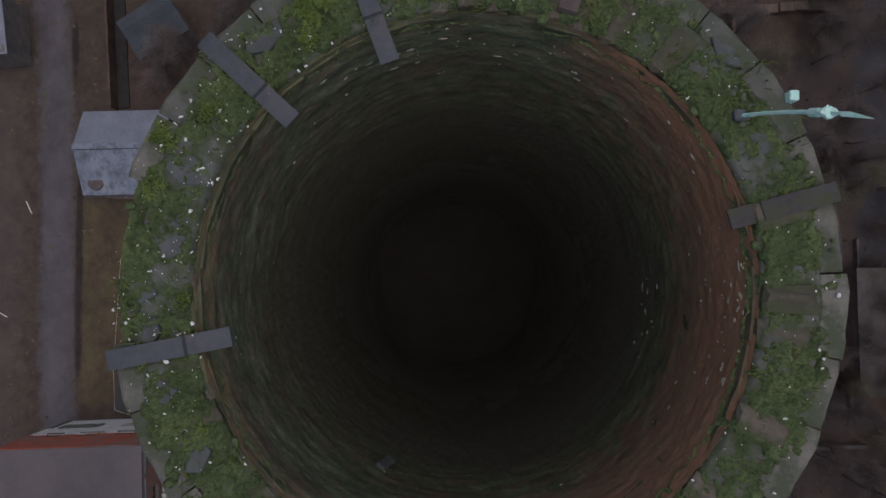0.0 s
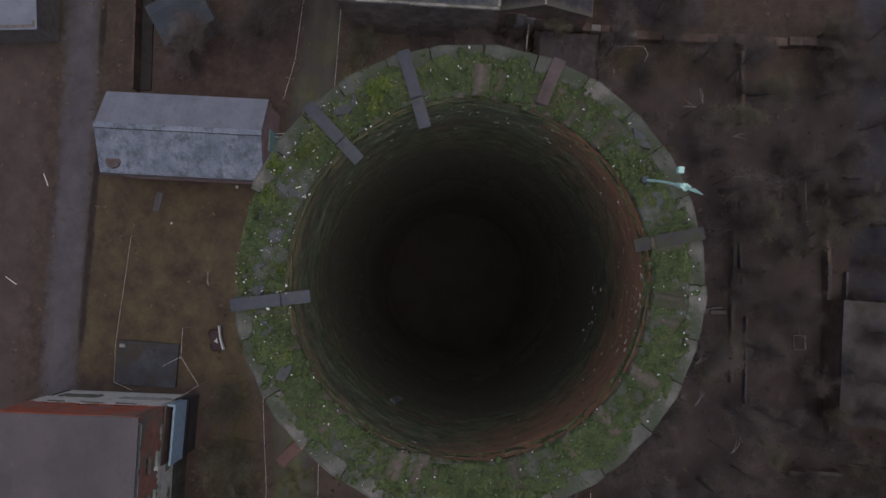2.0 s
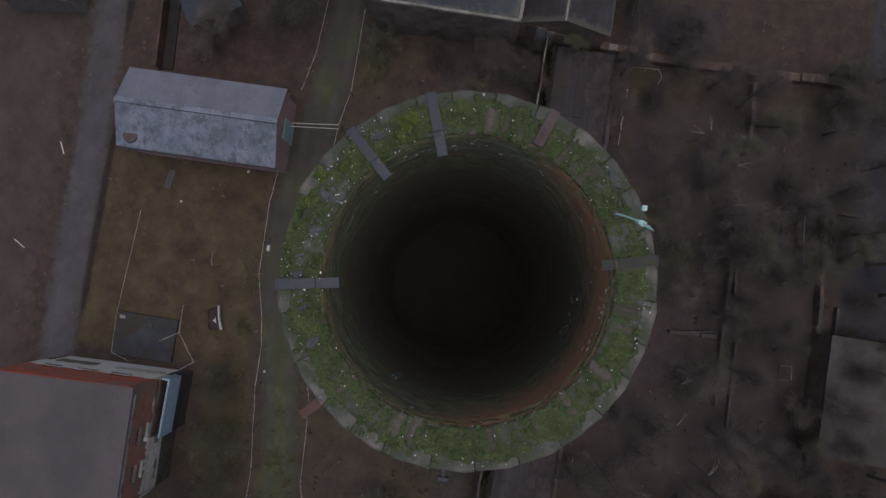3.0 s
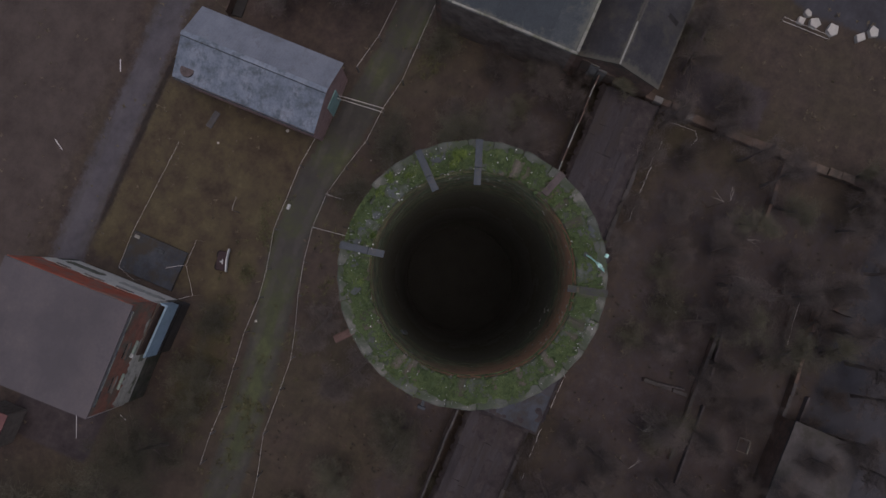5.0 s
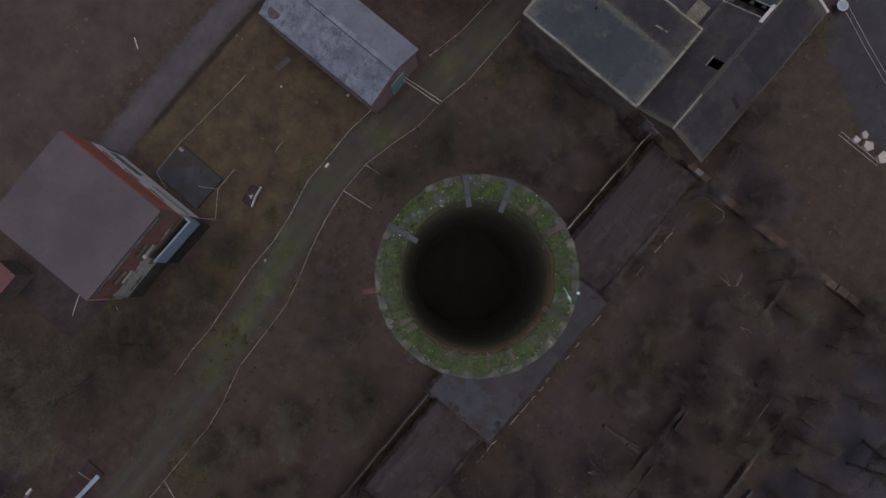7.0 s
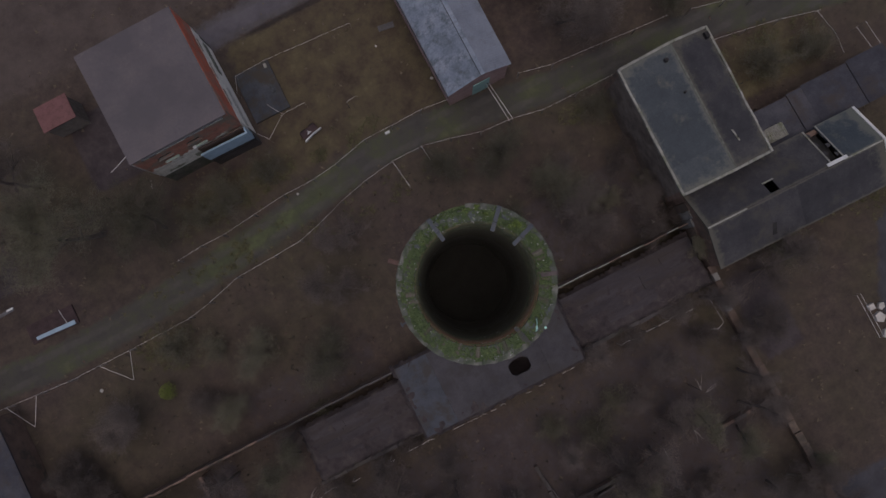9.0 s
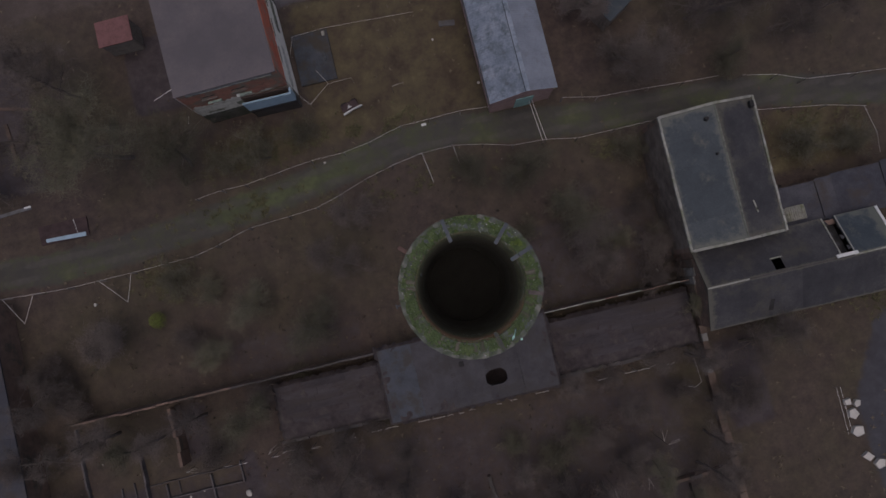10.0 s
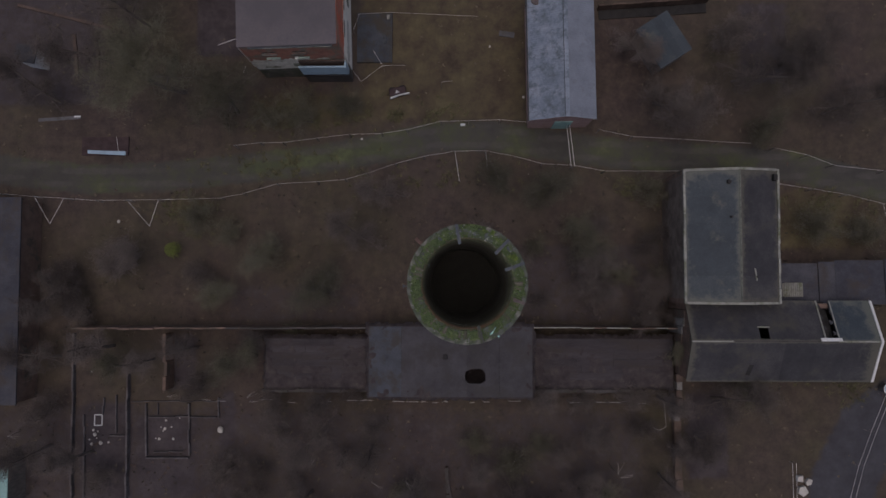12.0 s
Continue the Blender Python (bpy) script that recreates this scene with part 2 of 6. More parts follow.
M_TEAL = mat("teal_paint", tone((0.25, 0.40, 0.37), 0.8, 1.15), scale=2)
M_LEDGE = mat("pale_green_ledge", tone((0.30, 0.36, 0.30)), scale=3)
M_BLUEPANEL = mat("light_blue_panel", tone((0.30, 0.41, 0.49), 0.8, 1.1), scale=1.5, rough=0.5)
M_PALE = mat("pale_paint", tone((0.62, 0.62, 0.60), 0.8, 1.1), scale=3)
M_RAIL = mat("pale_rail", tone((0.84, 0.81, 0.77), 0.75, 1.1), scale=3, rnd=0.2)
M_STRAW = mat("straw", tone((0.135, 0.112, 0.078)), scale=0.6, fine=5, bump=0)
M_DRY = mat("dry_grass", [(0.25, (0.075, 0.070, 0.036)), (0.5, (0.115, 0.108, 0.055)), (0.75, (0.16, 0.15, 0.08))], scale=0.8, fine=5, bump=0)
M_LITTER = mat("leaf_litter", tone((0.098, 0.070, 0.056)), scale=0.6, fine=5, bump=0)
M_WEED = mat("withered_weed", tone((0.058, 0.050, 0.040)), scale=0.6, fine=5, bump=0)
M_BIRCH = mat("pale_bark", tone((0.30, 0.275, 0.24), 0.75, 1.2), scale=6, fine=30)
M_POST = mat("fence_post", tone((0.22, 0.20, 0.18)), scale=3, rnd=0.2)
M_REDROOF = mat("red_sheet", tone((0.175, 0.086, 0.083), 0.75, 1.2), scale=1.5, fine=12)
M_WOOD = mat("grey_wood", tone((0.17, 0.15, 0.13)), scale=2, fine=20, stretch=(1, 4, 1), rnd=0.3)
M_BROWNWOOD = mat("brown_timber", tone((0.095, 0.066, 0.052)), scale=2, fine=20, rnd=0.3)
M_RUSTPLATE = mat("brown_plate", tone((0.12, 0.095, 0.09)), scale=3)
M_MAROON = mat("maroon_board", tone((0.055, 0.036, 0.036)), scale=2)
M_DARK = mat("dark_surface", tone((0.03, 0.028, 0.027)), scale=2)
M_STONE = mat("pale_block", tone((0.50, 0.47, 0.42), 0.8, 1.15), scale=2, fine=18, rnd=0.2)
M_GLASS = bpy.data.materials.new("window_glass")
M_GLASS.use_nodes = True
_g = M_GLASS.node_tree.nodes["Principled BSDF"]
_g.inputs["Base Color"].default_value, _g.inputs["Roughness"].default_value = (0.02, 0.022, 0.025, 1), 0.08


# ---------------- mesh tools ----------------
def thing(name, label="", category="", loc=(0, 0, 0), group="", kind="", rz=0.0):
    e = new(name)
    e.location = loc
    e.rotation_euler = (0, 0, rz)
    e.empty_display_size = 0.2
    return tagged(e, label, category, group, kind)


def link(name, bm, material, parent=None, label="", smooth=False):
    me = bpy.data.meshes.new(name)
    bm.to_mesh(me)
    bm.free()
    for m in material if isinstance(material, (list, tuple)) else [material]:
        me.materials.append(m)
    if smooth:
        for p in me.polygons:
            p.use_smooth = True
    ob = new(name, me)
    if parent:
        ob.parent = parent
    if label:
        ob["label"] = label
    return ob


part = link


def share(name, mesh, m, parent):
    """One more piece on a mesh that exists already."""
    ob = new(name, mesh)
    ob.parent = parent
    ob.matrix_basis = m
    return ob


def box(bm, x0, x1, y0, y1, z0, z1, bevel=0.0):
    r = bmesh.ops.create_cube(bm, size=1)
    for v in r["verts"]:
        v.co = Vector(((x0 + x1) / 2 + v.co.x * (x1 - x0), (y0 + y1) / 2 + v.co.y * (y1 - y0), (z0 + z1) / 2 + v.co.z * (z1 - z0)))
    if bevel:
        bmesh.ops.bevel(bm, geom=list({e for v in r["verts"] for e in v.link_edges}), offset=bevel, segments=1, affect="EDGES")
    return bm


def boxes(*rows, bevel=0.0):
    bm = bmesh.new()
    for r in rows:
        box(bm, *r, bevel=bevel)
    return bm


def prism(points, z0, z1, bm=None):
    """An upright block on a polygon; z0 and z1 may be functions of x and y."""
    bm = bm or bmesh.new()
    f0 = z0 if callable(z0) else (lambda x, y: z0)
    f1 = z1 if callable(z1) else (lambda x, y: z1)
    lo = [bm.verts.new((x, y, f0(x, y))) for x, y in points]
    hi = [bm.verts.new((x, y, f1(x, y))) for x, y in points]
    bm.faces.new(hi)
    bm.faces.new(lo[::-1])
    for i in range(len(points)):
        j = (i + 1) % len(points)
        bm.faces.new((lo[i], lo[j], hi[j], hi[i]))
    bmesh.ops.recalc_face_normals(bm, faces=bm.faces)
    return bm


def tube(bm, a, b, r0, r1=None, sides=6, caps=True):
    a, b = Vector(a), Vector(b)
    r1 = r0 if r1 is None else r1
    q = (b - a).to_track_quat("Z", "Y")
    ring = []
    for p, r in ((a, r0), (b, r1)):
        ring.append([bm.verts.new(p + q @ Vector((r * math.cos(2 * math.pi * i / sides), r * math.sin(2 * math.pi * i / sides), 0))) for i in range(sides)])
    for i in range(sides):
        j = (i + 1) % sides
        bm.faces.new((ring[0][i], ring[0][j], ring[1][j], ring[1][i]))
    if caps:
        bm.faces.new(ring[0][::-1])
        bm.faces.new(ring[1])
    return bm


def wall_mesh(length, height, thick, holes=(), z0=0.0):
    """A wall along x from 0 with its outer face at y = 0 and openings (x0, x1, z0, z1) cut right through."""
    bm = bmesh.new()
    xs = sorted({0.0, length, *[h[0] for h in holes], *[h[1] for h in holes]})
    zs = sorted({z0, height, *[h[2] for h in holes], *[h[3] for h in holes]})
    for i in range(len(xs) - 1):
        run = None
        for k in range(len(zs) - 1):
            cx, cz = (xs[i] + xs[i + 1]) / 2, (zs[k] + zs[k + 1]) / 2
            if any(h[0] < cx < h[1] and h[2] < cz < h[3] for h in holes):
                if run is not None:
                    box(bm, xs[i], xs[i + 1], 0, thick, run, zs[k])
                run = None
            elif run is None:
                run = zs[k]
        if run is not None:
            box(bm, xs[i], xs[i + 1], 0, thick, run, zs[-1])
    bmesh.ops.remove_doubles(bm, verts=bm.verts, dist=1e-5)
    return bm


def window(parent, m, w, h, frame_mat):
    """A window in an opening, width w and height h, set at the pose m with its lower left corner at the origin."""
    fr = part("window", boxes((0, w, 0.06, 0.12, 0, 0.06), (0, w, 0.06, 0.12, h - 0.06, h), (0, 0.06, 0.06, 0.12, 0.06, h - 0.06),
                              (w - 0.06, w, 0.06, 0.12, 0.06, h - 0.06), (w / 2 - 0.03, w / 2 + 0.03, 0.06, 0.12, 0.06, h - 0.06)), frame_mat, parent)
    fr.matrix_basis = m
    for x0, x1 in ((0.06, w / 2 - 0.03), (w / 2 + 0.03, w - 0.06)):
        part("pane", boxes((x0, x1, 0.085, 0.095, 0.06, h - 0.06)), M_GLASS, fr)
    part("sill", boxes((-0.05, w + 0.05, -0.08, 0.06, -0.05, -0.002)), frame_mat, fr)
    return fr


# ---------------- ground ----------------
FENCE_N = [(-15.54, 9.26), (-13.77, 9.45), (-12.19, 9.45), (-9.83, 9.75), (-7.55, 10.02), (-5.31, 10.06), (-3.55, 10.33), (-1.20, 10.91), (0.76, 10.94), (2.90, 11.01), (4.85, 10.81)]
FENCE_N2 = [(9.71, 10.28), (12.02, 9.80), (15.50, 9.60), (17.81, 9.43), (20.11, 9.31)]
FENCE_N3 = [(21.64, 8.99), (23.93, 8.48), (25.63, 7.78), (29.16, 7.38), (31.89, 7.14)]
FENCE_S = [(-34.36, 6.05), (-31.96, 5.93), (-29.56, 5.73), (-25.18, 5.44), (-20.82, 5.48), (-16.48, 5.59), (-14.90, 5.90), (-12.55, 6.57), (-9.80, 6.72), (-7.84, 6.87), (-6.28, 7.30), (-4.32, 7.96), (-2.37, 8.47), (-0.22, 8.82), (1.92, 8.85), (3.87, 8.45), (5.81, 7.94), (7.94, 7.82), (10.06, 7.42), (15.08, 7.41)]
FENCE_S2 = [(21.78, 6.54), (24.25, 6.15), (26.53, 5.76), (29.10, 5.10)]
LANE = [(-69.98, 6.65), (-45.03, 7.62), (-32.72, 7.80), (-26.58, 7.06), (-20.50, 7.29), (-14.85, 7.84), (-10.03, 8.43), (-5.22, 9.27), (-1.22, 10.02), (2.37, 10.09), (5.95, 9.48), (11.49, 8.78), (19.36, 8.32), (23.27, 7.87), (29.47, 6.47), (42.51, 3.70), (68.82, -0.17)]
TRACK = [(-9.0, 22.1), (-4.39, 22.34), (4.96, 22.44), (12.44, 22.78), (24.98, 23.62)]
DRIVE = [(28.50, -28.70), (26.48, -19.39), (26.23, -14.10), (28.24, -10.26), (32.15, -7.56), (42.20, -4.06)]


def seg_dist(P, line):
    d = np.full(len(P), 1e9)
    for a, b in zip(line[:-1], line[1:]):
        a, b = np.array(a), np.array(b)
        ab = b - a
        s = np.clip(((P - a) @ ab) / (ab @ ab), 0, 1)
        d = np.minimum(d, np.linalg.norm(P - a - s[:, None] * ab, axis=1))
    return d


def smooth_band(d, half, soft):
    return np.clip((half + soft / 2 - d) / soft, 0, 1)


def rect_mask(P, x0, x1, y0, y1, soft):
    dx = np.maximum(x0 - P[:, 0], P[:, 0] - x1)
    dy = np.maximum(y0 - P[:, 1], P[:, 1] - y1)
    return np.clip(0.5 - np.maximum(dx, dy) / soft, 0, 1)


def axis(lo, hi, step, reach):
    mid = list(np.arange(lo, hi + step / 2, step))
    out = [60, 140, 300, 700, reach]
    return [lo - o for o in out[::-1]] + mid + [hi + o for o in out]


def ground_height(x, y):
    return 0.10 * noise.noise(Vector((x * 0.13, y * 0.13, 0))) + 0.05 * noise.noise(Vector((x * 0.6, y * 0.6, 3)))


def build_ground():
    xs, ys = axis(-46, 44, 0.45, 2500), axis(-36, 44, 0.45, 2500)
    P = np.array([(x, y) for y in ys for x in xs])
    z = [ground_height(x, y) if abs(x) < 60 and abs(y) < 60 else 0.0 for x, y in P]
    nx = len(xs)
    faces = [(j * nx + i, j * nx + i + 1, (j + 1) * nx + i + 1, (j + 1) * nx + i) for j in range(len(ys) - 1) for i in range(nx - 1)]
    me = bpy.data.meshes.new("ground")
    me.from_pydata([(x, y, h) for (x, y), h in zip(P, z)], [], faces)
    lane = smooth_band(seg_dist(P, LANE), 1.05, 0.9)
    track = smooth_band(seg_dist(P, TRACK), 0.95, 1.7)
    lawn_n = rect_mask(P, (-14.91, 11.81)[0], (-6.84, 11.78)[0], (-12.46, 10.38)[1], (-12.50, 13.43)[1], 2.5) * 0.8
    tar = np.maximum(rect_mask(P, -3.0, 30.0, -60.0, -22.6, 1.2), smooth_band(seg_dist(P, DRIVE), 2.2, 1.0))
    lawn = np.maximum(rect_mask(P, (-6.87, 17.48)[0], (4.79, 17.41)[0], (-6.84, 11.17)[1], 21.2, 2.0), rect_mask(P, (22.38, 2.93)[0], (29.38, 2.93)[0], (23.14, 2.14)[1], (23.24, 6.29)[1], 1.5))
    lawn = np.maximum(lawn, rect_mask(P, (-20.42, 2.94)[0], (-17.60, 2.94)[0], (-20.43, 3.75)[1], (-20.47, 5.76)[1], 1.5) * 0.9)
    lawn = np.maximum(lawn, lawn_n)
    dl, dt = seg_dist(P, LANE), seg_dist(P, TRACK)
    rut = np.exp(-((dl - 0.55) / 0.22) ** 2) + 0.8 * np.exp(-((dt - 0.7) / 0.25) ** 2)
    side = seg_dist(P, [(x, y - 1.25) for x, y in TRACK])
    cutline = np.exp(-(side / 0.16) ** 2) * 0.9
    field = rect_mask(P, -60, 60, 24.4, 400, 3.0)
    # dark soil; patches for pits, roof hole and house yard paint in shade
    soil_shade = rect_mask(P, (-34.65, -8.22)[0], (13.25, -8.02)[0], (-4.29, -23.46)[1], (-4.35, -8.56)[1], 2.0) * 0.52
    for (x0, y1), (x1, y0), v in (((-26.35, -8.65), (-22.75, -15.97), 0.85), ((-16.55, -7.75), (-15.61, -11.65), 0.9), ((-22.57, -9.54), (-18.09, -15.24), 0.7), ((0.17, -5.73), (2.33, -8.07), 1.2), ((-34.83, 22.64), (-25.48, 12.26), 0.62),
                                  ((-18.6, 21.2), (-13.9, 16.0), 1.3), ((15.58, -7.63), (18.57, -13.76), 0.75), ((-20.29, -3.82), (-18.22, -7.76), 0.7), ((19.57, 19.76), (23.40, 13.67), 0.6), ((3.54, 2.54), (15.26, -3.16), 0.55), ((-16.34, -0.25), (-6.75, -3.20), 0.5)):
        soil_shade = np.maximum(soil_shade, rect_mask(P, x0, x1, y0, y1, 0.7) * v)
    green = smooth_band(seg_dist(P, [p for p in LANE if -17 < p[0] < -4]), 0.75, 1.6) * 0.78
    for key, v in (("green", green), ("lane", lane), ("track", track), ("lawn", lawn), ("field", field), ("tar", tar), ("rut", rut), ("cutline", cutline), ("soil_shade", soil_shade)):
        at = me.attributes.new(key, "FLOAT", "POINT")
        at.data.foreach_set("value", v.astype(np.float32))
    m = bpy.data.materials.new("ground_litter")
    m.use_nodes = True
    nt = m.node_tree
    n, l = nt.nodes, nt.links
    b = n["Principled BSDF"]
    tc = n.new("ShaderNodeTexCoord")

    def noi(scale, detail=6, rough=0.65):
        t = n.new("ShaderNodeTexNoise")
        t.inputs["Scale"].default_value, t.inputs["Detail"].default_value, t.inputs["Roughness"].default_value = scale, detail, rough
        l.new(tc.outputs["Object"], t.inputs["Vector"])
        return t.outputs[0]

    def ramp(src, stops):
        r = n.new("ShaderNodeValToRGB")
        el = r.color_ramp.elements
        while len(el) < len(stops):
            el.new(0.5)
        for e, (p, c) in zip(el, stops):
            e.position, e.color = p, (*c, 1)
        l.new(src, r.inputs[0])
        return r.outputs[0]

    def mixc(fac, a, c):
        x = n.new("ShaderNodeMix")
        x.data_type = "RGBA"
        l.new(fac, x.inputs[0])
        l.new(a, x.inputs[6])
        l.new(c, x.inputs[7])
        return x.outputs[2]

    def edge(key):
        at = n.new("ShaderNodeAttribute")
        at.attribute_name = key
        ad = n.new("ShaderNodeMath")
        ad.operation = "MULTIPLY_ADD"
        ad.inputs[1].default_value = 0.9
        l.new(noi(1.6, 5, 0.7), ad.inputs[0])
        sb = n.new("ShaderNodeMath")
        sb.operation = "SUBTRACT"
        sb.inputs[1].default_value = 0.45
        l.new(at.outputs["Fac"], sb.inputs[0])
        l.new(sb.outputs[0], ad.inputs[2])
        return ramp(ad.outputs[0], [(0.35, (0, 0, 0)), (0.65, (1, 1, 1))])

    litter = ramp(noi(1.1, 11, 0.78), [(0.28, (0.038, 0.030, 0.027)), (0.45, (0.067, 0.051, 0.045)), (0.58, (0.090, 0.067, 0.056)), (0.74, (0.122, 0.102, 0.075))])
    far = ramp(noi(0.10, 4), [(0.38, (0, 0, 0)), (0.66, (1, 1, 1))])
    olive = ramp(noi(0.9, 8, 0.7), [(0.3, (0.040, 0.036, 0.020)), (0.55, (0.082, 0.074, 0.038)), (0.75, (0.125, 0.115, 0.06))])
    half = n.new("ShaderNodeMath")
    half.operation = "MULTIPLY"
    half.inputs[1].default_value = 0.5
    l.new(far, half.inputs[0])
    c = mixc(half.outputs[0], litter, olive)
    lawn_c = ramp(noi(0.55, 10, 0.72), [(0.3, (0.048, 0.036, 0.027)), (0.45, (0.080, 0.061, 0.041)), (0.58, (0.104, 0.086, 0.050)), (0.74, (0.150, 0.132, 0.074))])
    lane_c = ramp(noi(0.35, 9, 0.7), [(0.3, (0.056, 0.053, 0.050)), (0.47, (0.072, 0.068, 0.058)), (0.58, (0.078, 0.084, 0.049)), (0.74, (0.125, 0.132, 0.068))])
    track_c = ramp(noi(0.5, 9, 0.7), [(0.3, (0.075, 0.068, 0.072)), (0.55, (0.115, 0.106, 0.115)), (0.75, (0.15, 0.14, 0.145))])
    field_c = ramp(noi(0.4, 9, 0.72), [(0.3, (0.062, 0.048, 0.042)), (0.55, (0.098, 0.078, 0.068)), (0.75, (0.125, 0.10, 0.085))])
    c = mixc(edge("field"), c, field_c)
    c = mixc(edge("lawn"), c, lawn_c)
    c = mixc(edge("track"), c, track_c)
    c = mixc(edge("lane"), c, lane_c)
    c = mixc(edge("green"), c, ramp(noi(0.8, 9, 0.7), [(0.3, (0.062, 0.066, 0.044)), (0.5, (0.082, 0.092, 0.050)), (0.72, (0.120, 0.138, 0.066))]))
    c = mixc(edge("tar"), c, ramp(noi(0.6, 8, 0.7), [(0.3, (0.048, 0.046, 0.050)), (0.55, (0.068, 0.066, 0.073)), (0.75, (0.088, 0.086, 0.094))]))
    c = mixc(edge("soil_shade"), c, ramp(noi(0.8, 9, 0.72), [(0.3, (0.040, 0.033, 0.034)), (0.5, (0.064, 0.053, 0.055)), (0.72, (0.098, 0.081, 0.080))]))
    dk = n.new("ShaderNodeMath")
    dk.operation = "MULTIPLY"
    dk.inputs[1].default_value = 0.8
    l.new(edge("cutline"), dk.inputs[0])
    c = mixc(dk.outputs[0], c, ramp(noi(2.0, 6), [(0.3, (0.022, 0.018, 0.017)), (0.7, (0.040, 0.033, 0.030))]))
    wheel = n.new("ShaderNodeMath")
    wheel.operation = "MULTIPLY"
    wheel.inputs[1].default_value = 0.45
    l.new(edge("rut"), wheel.inputs[0])
    c = mixc(wheel.outputs[0], c, ramp(noi(1.2, 6), [(0.3, (0.075, 0.068, 0.062)), (0.7, (0.125, 0.115, 0.105))]))
    l.new(c, b.inputs["Base Color"])
    b.inputs["Roughness"].default_value = 0.95
    b.inputs["Specular IOR Level"].default_value = 0.2
    bp = n.new("ShaderNodeBump")
    bp.inputs["Strength"].default_value, bp.inputs["Distance"].default_value = 0.6, 0.08
    l.new(noi(5, 8, 0.75), bp.inputs["Height"])
    l.new(bp.outputs[0], b.inputs["Normal"])
    me.materials.append(m)
    for p in me.polygons:
        p.use_smooth = True
    return tagged(new("ground", me), "dark brown leaf litter and dead grass with a muddy lane", "ground", kind="structure")


build_ground()


# ---------------- chimney ----------------
RIM_BRICKS = 62


def revolve(profile, sides=96, jitter=0.0):
    """A closed ring from a profile of (radius, z), with UVs in metres round the axis."""
    bm = bmesh.new()
    uv = bm.loops.layers.uv.new("UVMap")
    rings = []
    for r, z in profile:
        rings.append([bm.verts.new(((r + random.uniform(-jitter, jitter)) * math.cos(2 * math.pi * i / sides), (r + random.uniform(-jitter, jitter)) * math.sin(2 * math.pi * i / sides), z)) for i in range(sides)])
    for k in range(len(profile) - 1):
        for i in range(sides):
            j = (i + 1) % sides
            f = bm.faces.new((rings[k][i], rings[k][j], rings[k + 1][j], rings[k + 1][i]))
            for lp, (u, v) in zip(f.loops, ((i, k), (i + 1, k), (i + 1, k + 1), (i, k + 1))):
                lp[uv].uv = (u / sides * 2 * math.pi * 0.9, profile[v][1])
    return bm


def brick_mat(name, c1, c2, mortar, moss):
    m = bpy.data.materials.new(name)
    m.use_nodes = True
    n, l = m.node_tree.nodes, m.node_tree.links
    b = n["Principled BSDF"]
    tc = n.new("ShaderNodeTexCoord")
    br = n.new("ShaderNodeTexBrick")
    br.inputs["Scale"].default_value = 1.0
    br.inputs["Brick Width"].default_value, br.inputs["Row Height"].default_value, br.inputs["Mortar Size"].default_value = 0.225, 0.075, 0.008
    br.inputs["Color1"].default_value, br.inputs["Color2"].default_value, br.inputs["Mortar"].default_value = (*c1, 1), (*c2, 1), (*mortar, 1)
    l.new(tc.outputs["UV"], br.inputs["Vector"])
    s = n.new("ShaderNodeTexNoise")
    s.inputs["Scale"].default_value, s.inputs["Detail"].default_value = 1.3, 9
    l.new(tc.outputs["Object"], s.inputs["Vector"])
    r = n.new("ShaderNodeValToRGB")
    r.color_ramp.elements[0].position, r.color_ramp.elements[1].position = 0.38, 0.62
    l.new(s.outputs[0], r.inputs[0])
    x = n.new("ShaderNodeMix")
    x.data_type = "RGBA"
    l.new(r.outputs[0], x.inputs[0])
    l.new(br.outputs["Color"], x.inputs[6])
    x.inputs[7].default_value = (*moss, 1)
    l.new(x.outputs[2], b.inputs["Base Color"])
    b.inputs["Roughness"].default_value = 0.95
    bp = n.new("ShaderNodeBump")
    bp.invert = True
    bp.inputs["Strength"].default_value, bp.inputs["Distance"].default_value = 0.8, 0.012
    l.new(br.outputs["Fac"], bp.inputs["Height"])
    l.new(bp.outputs[0], b.inputs["Normal"])
    return m


M_SHAFT = brick_mat("shaft_brick", (0.22, 0.13, 0.10), (0.15, 0.10, 0.085), (0.16, 0.15, 0.14), (0.09, 0.085, 0.06))
M_FLUE = brick_mat("flue_lining_brick", (0.30, 0.28, 0.26), (0.24, 0.23, 0.21), (0.32, 0.31, 0.28), (0.25, 0.26, 0.21))
M_PLUG = mat("plug_surface", tone((0.060, 0.060, 0.055), 0.85, 1.15), scale=4, fine=30, rough=1.0)
# The lining's colour turns paler with depth to make up for falling light.
earthen(M_FLUE, (0.115, 0.112, 0.104), "shade_mix", 3, 0.5, 1.3)


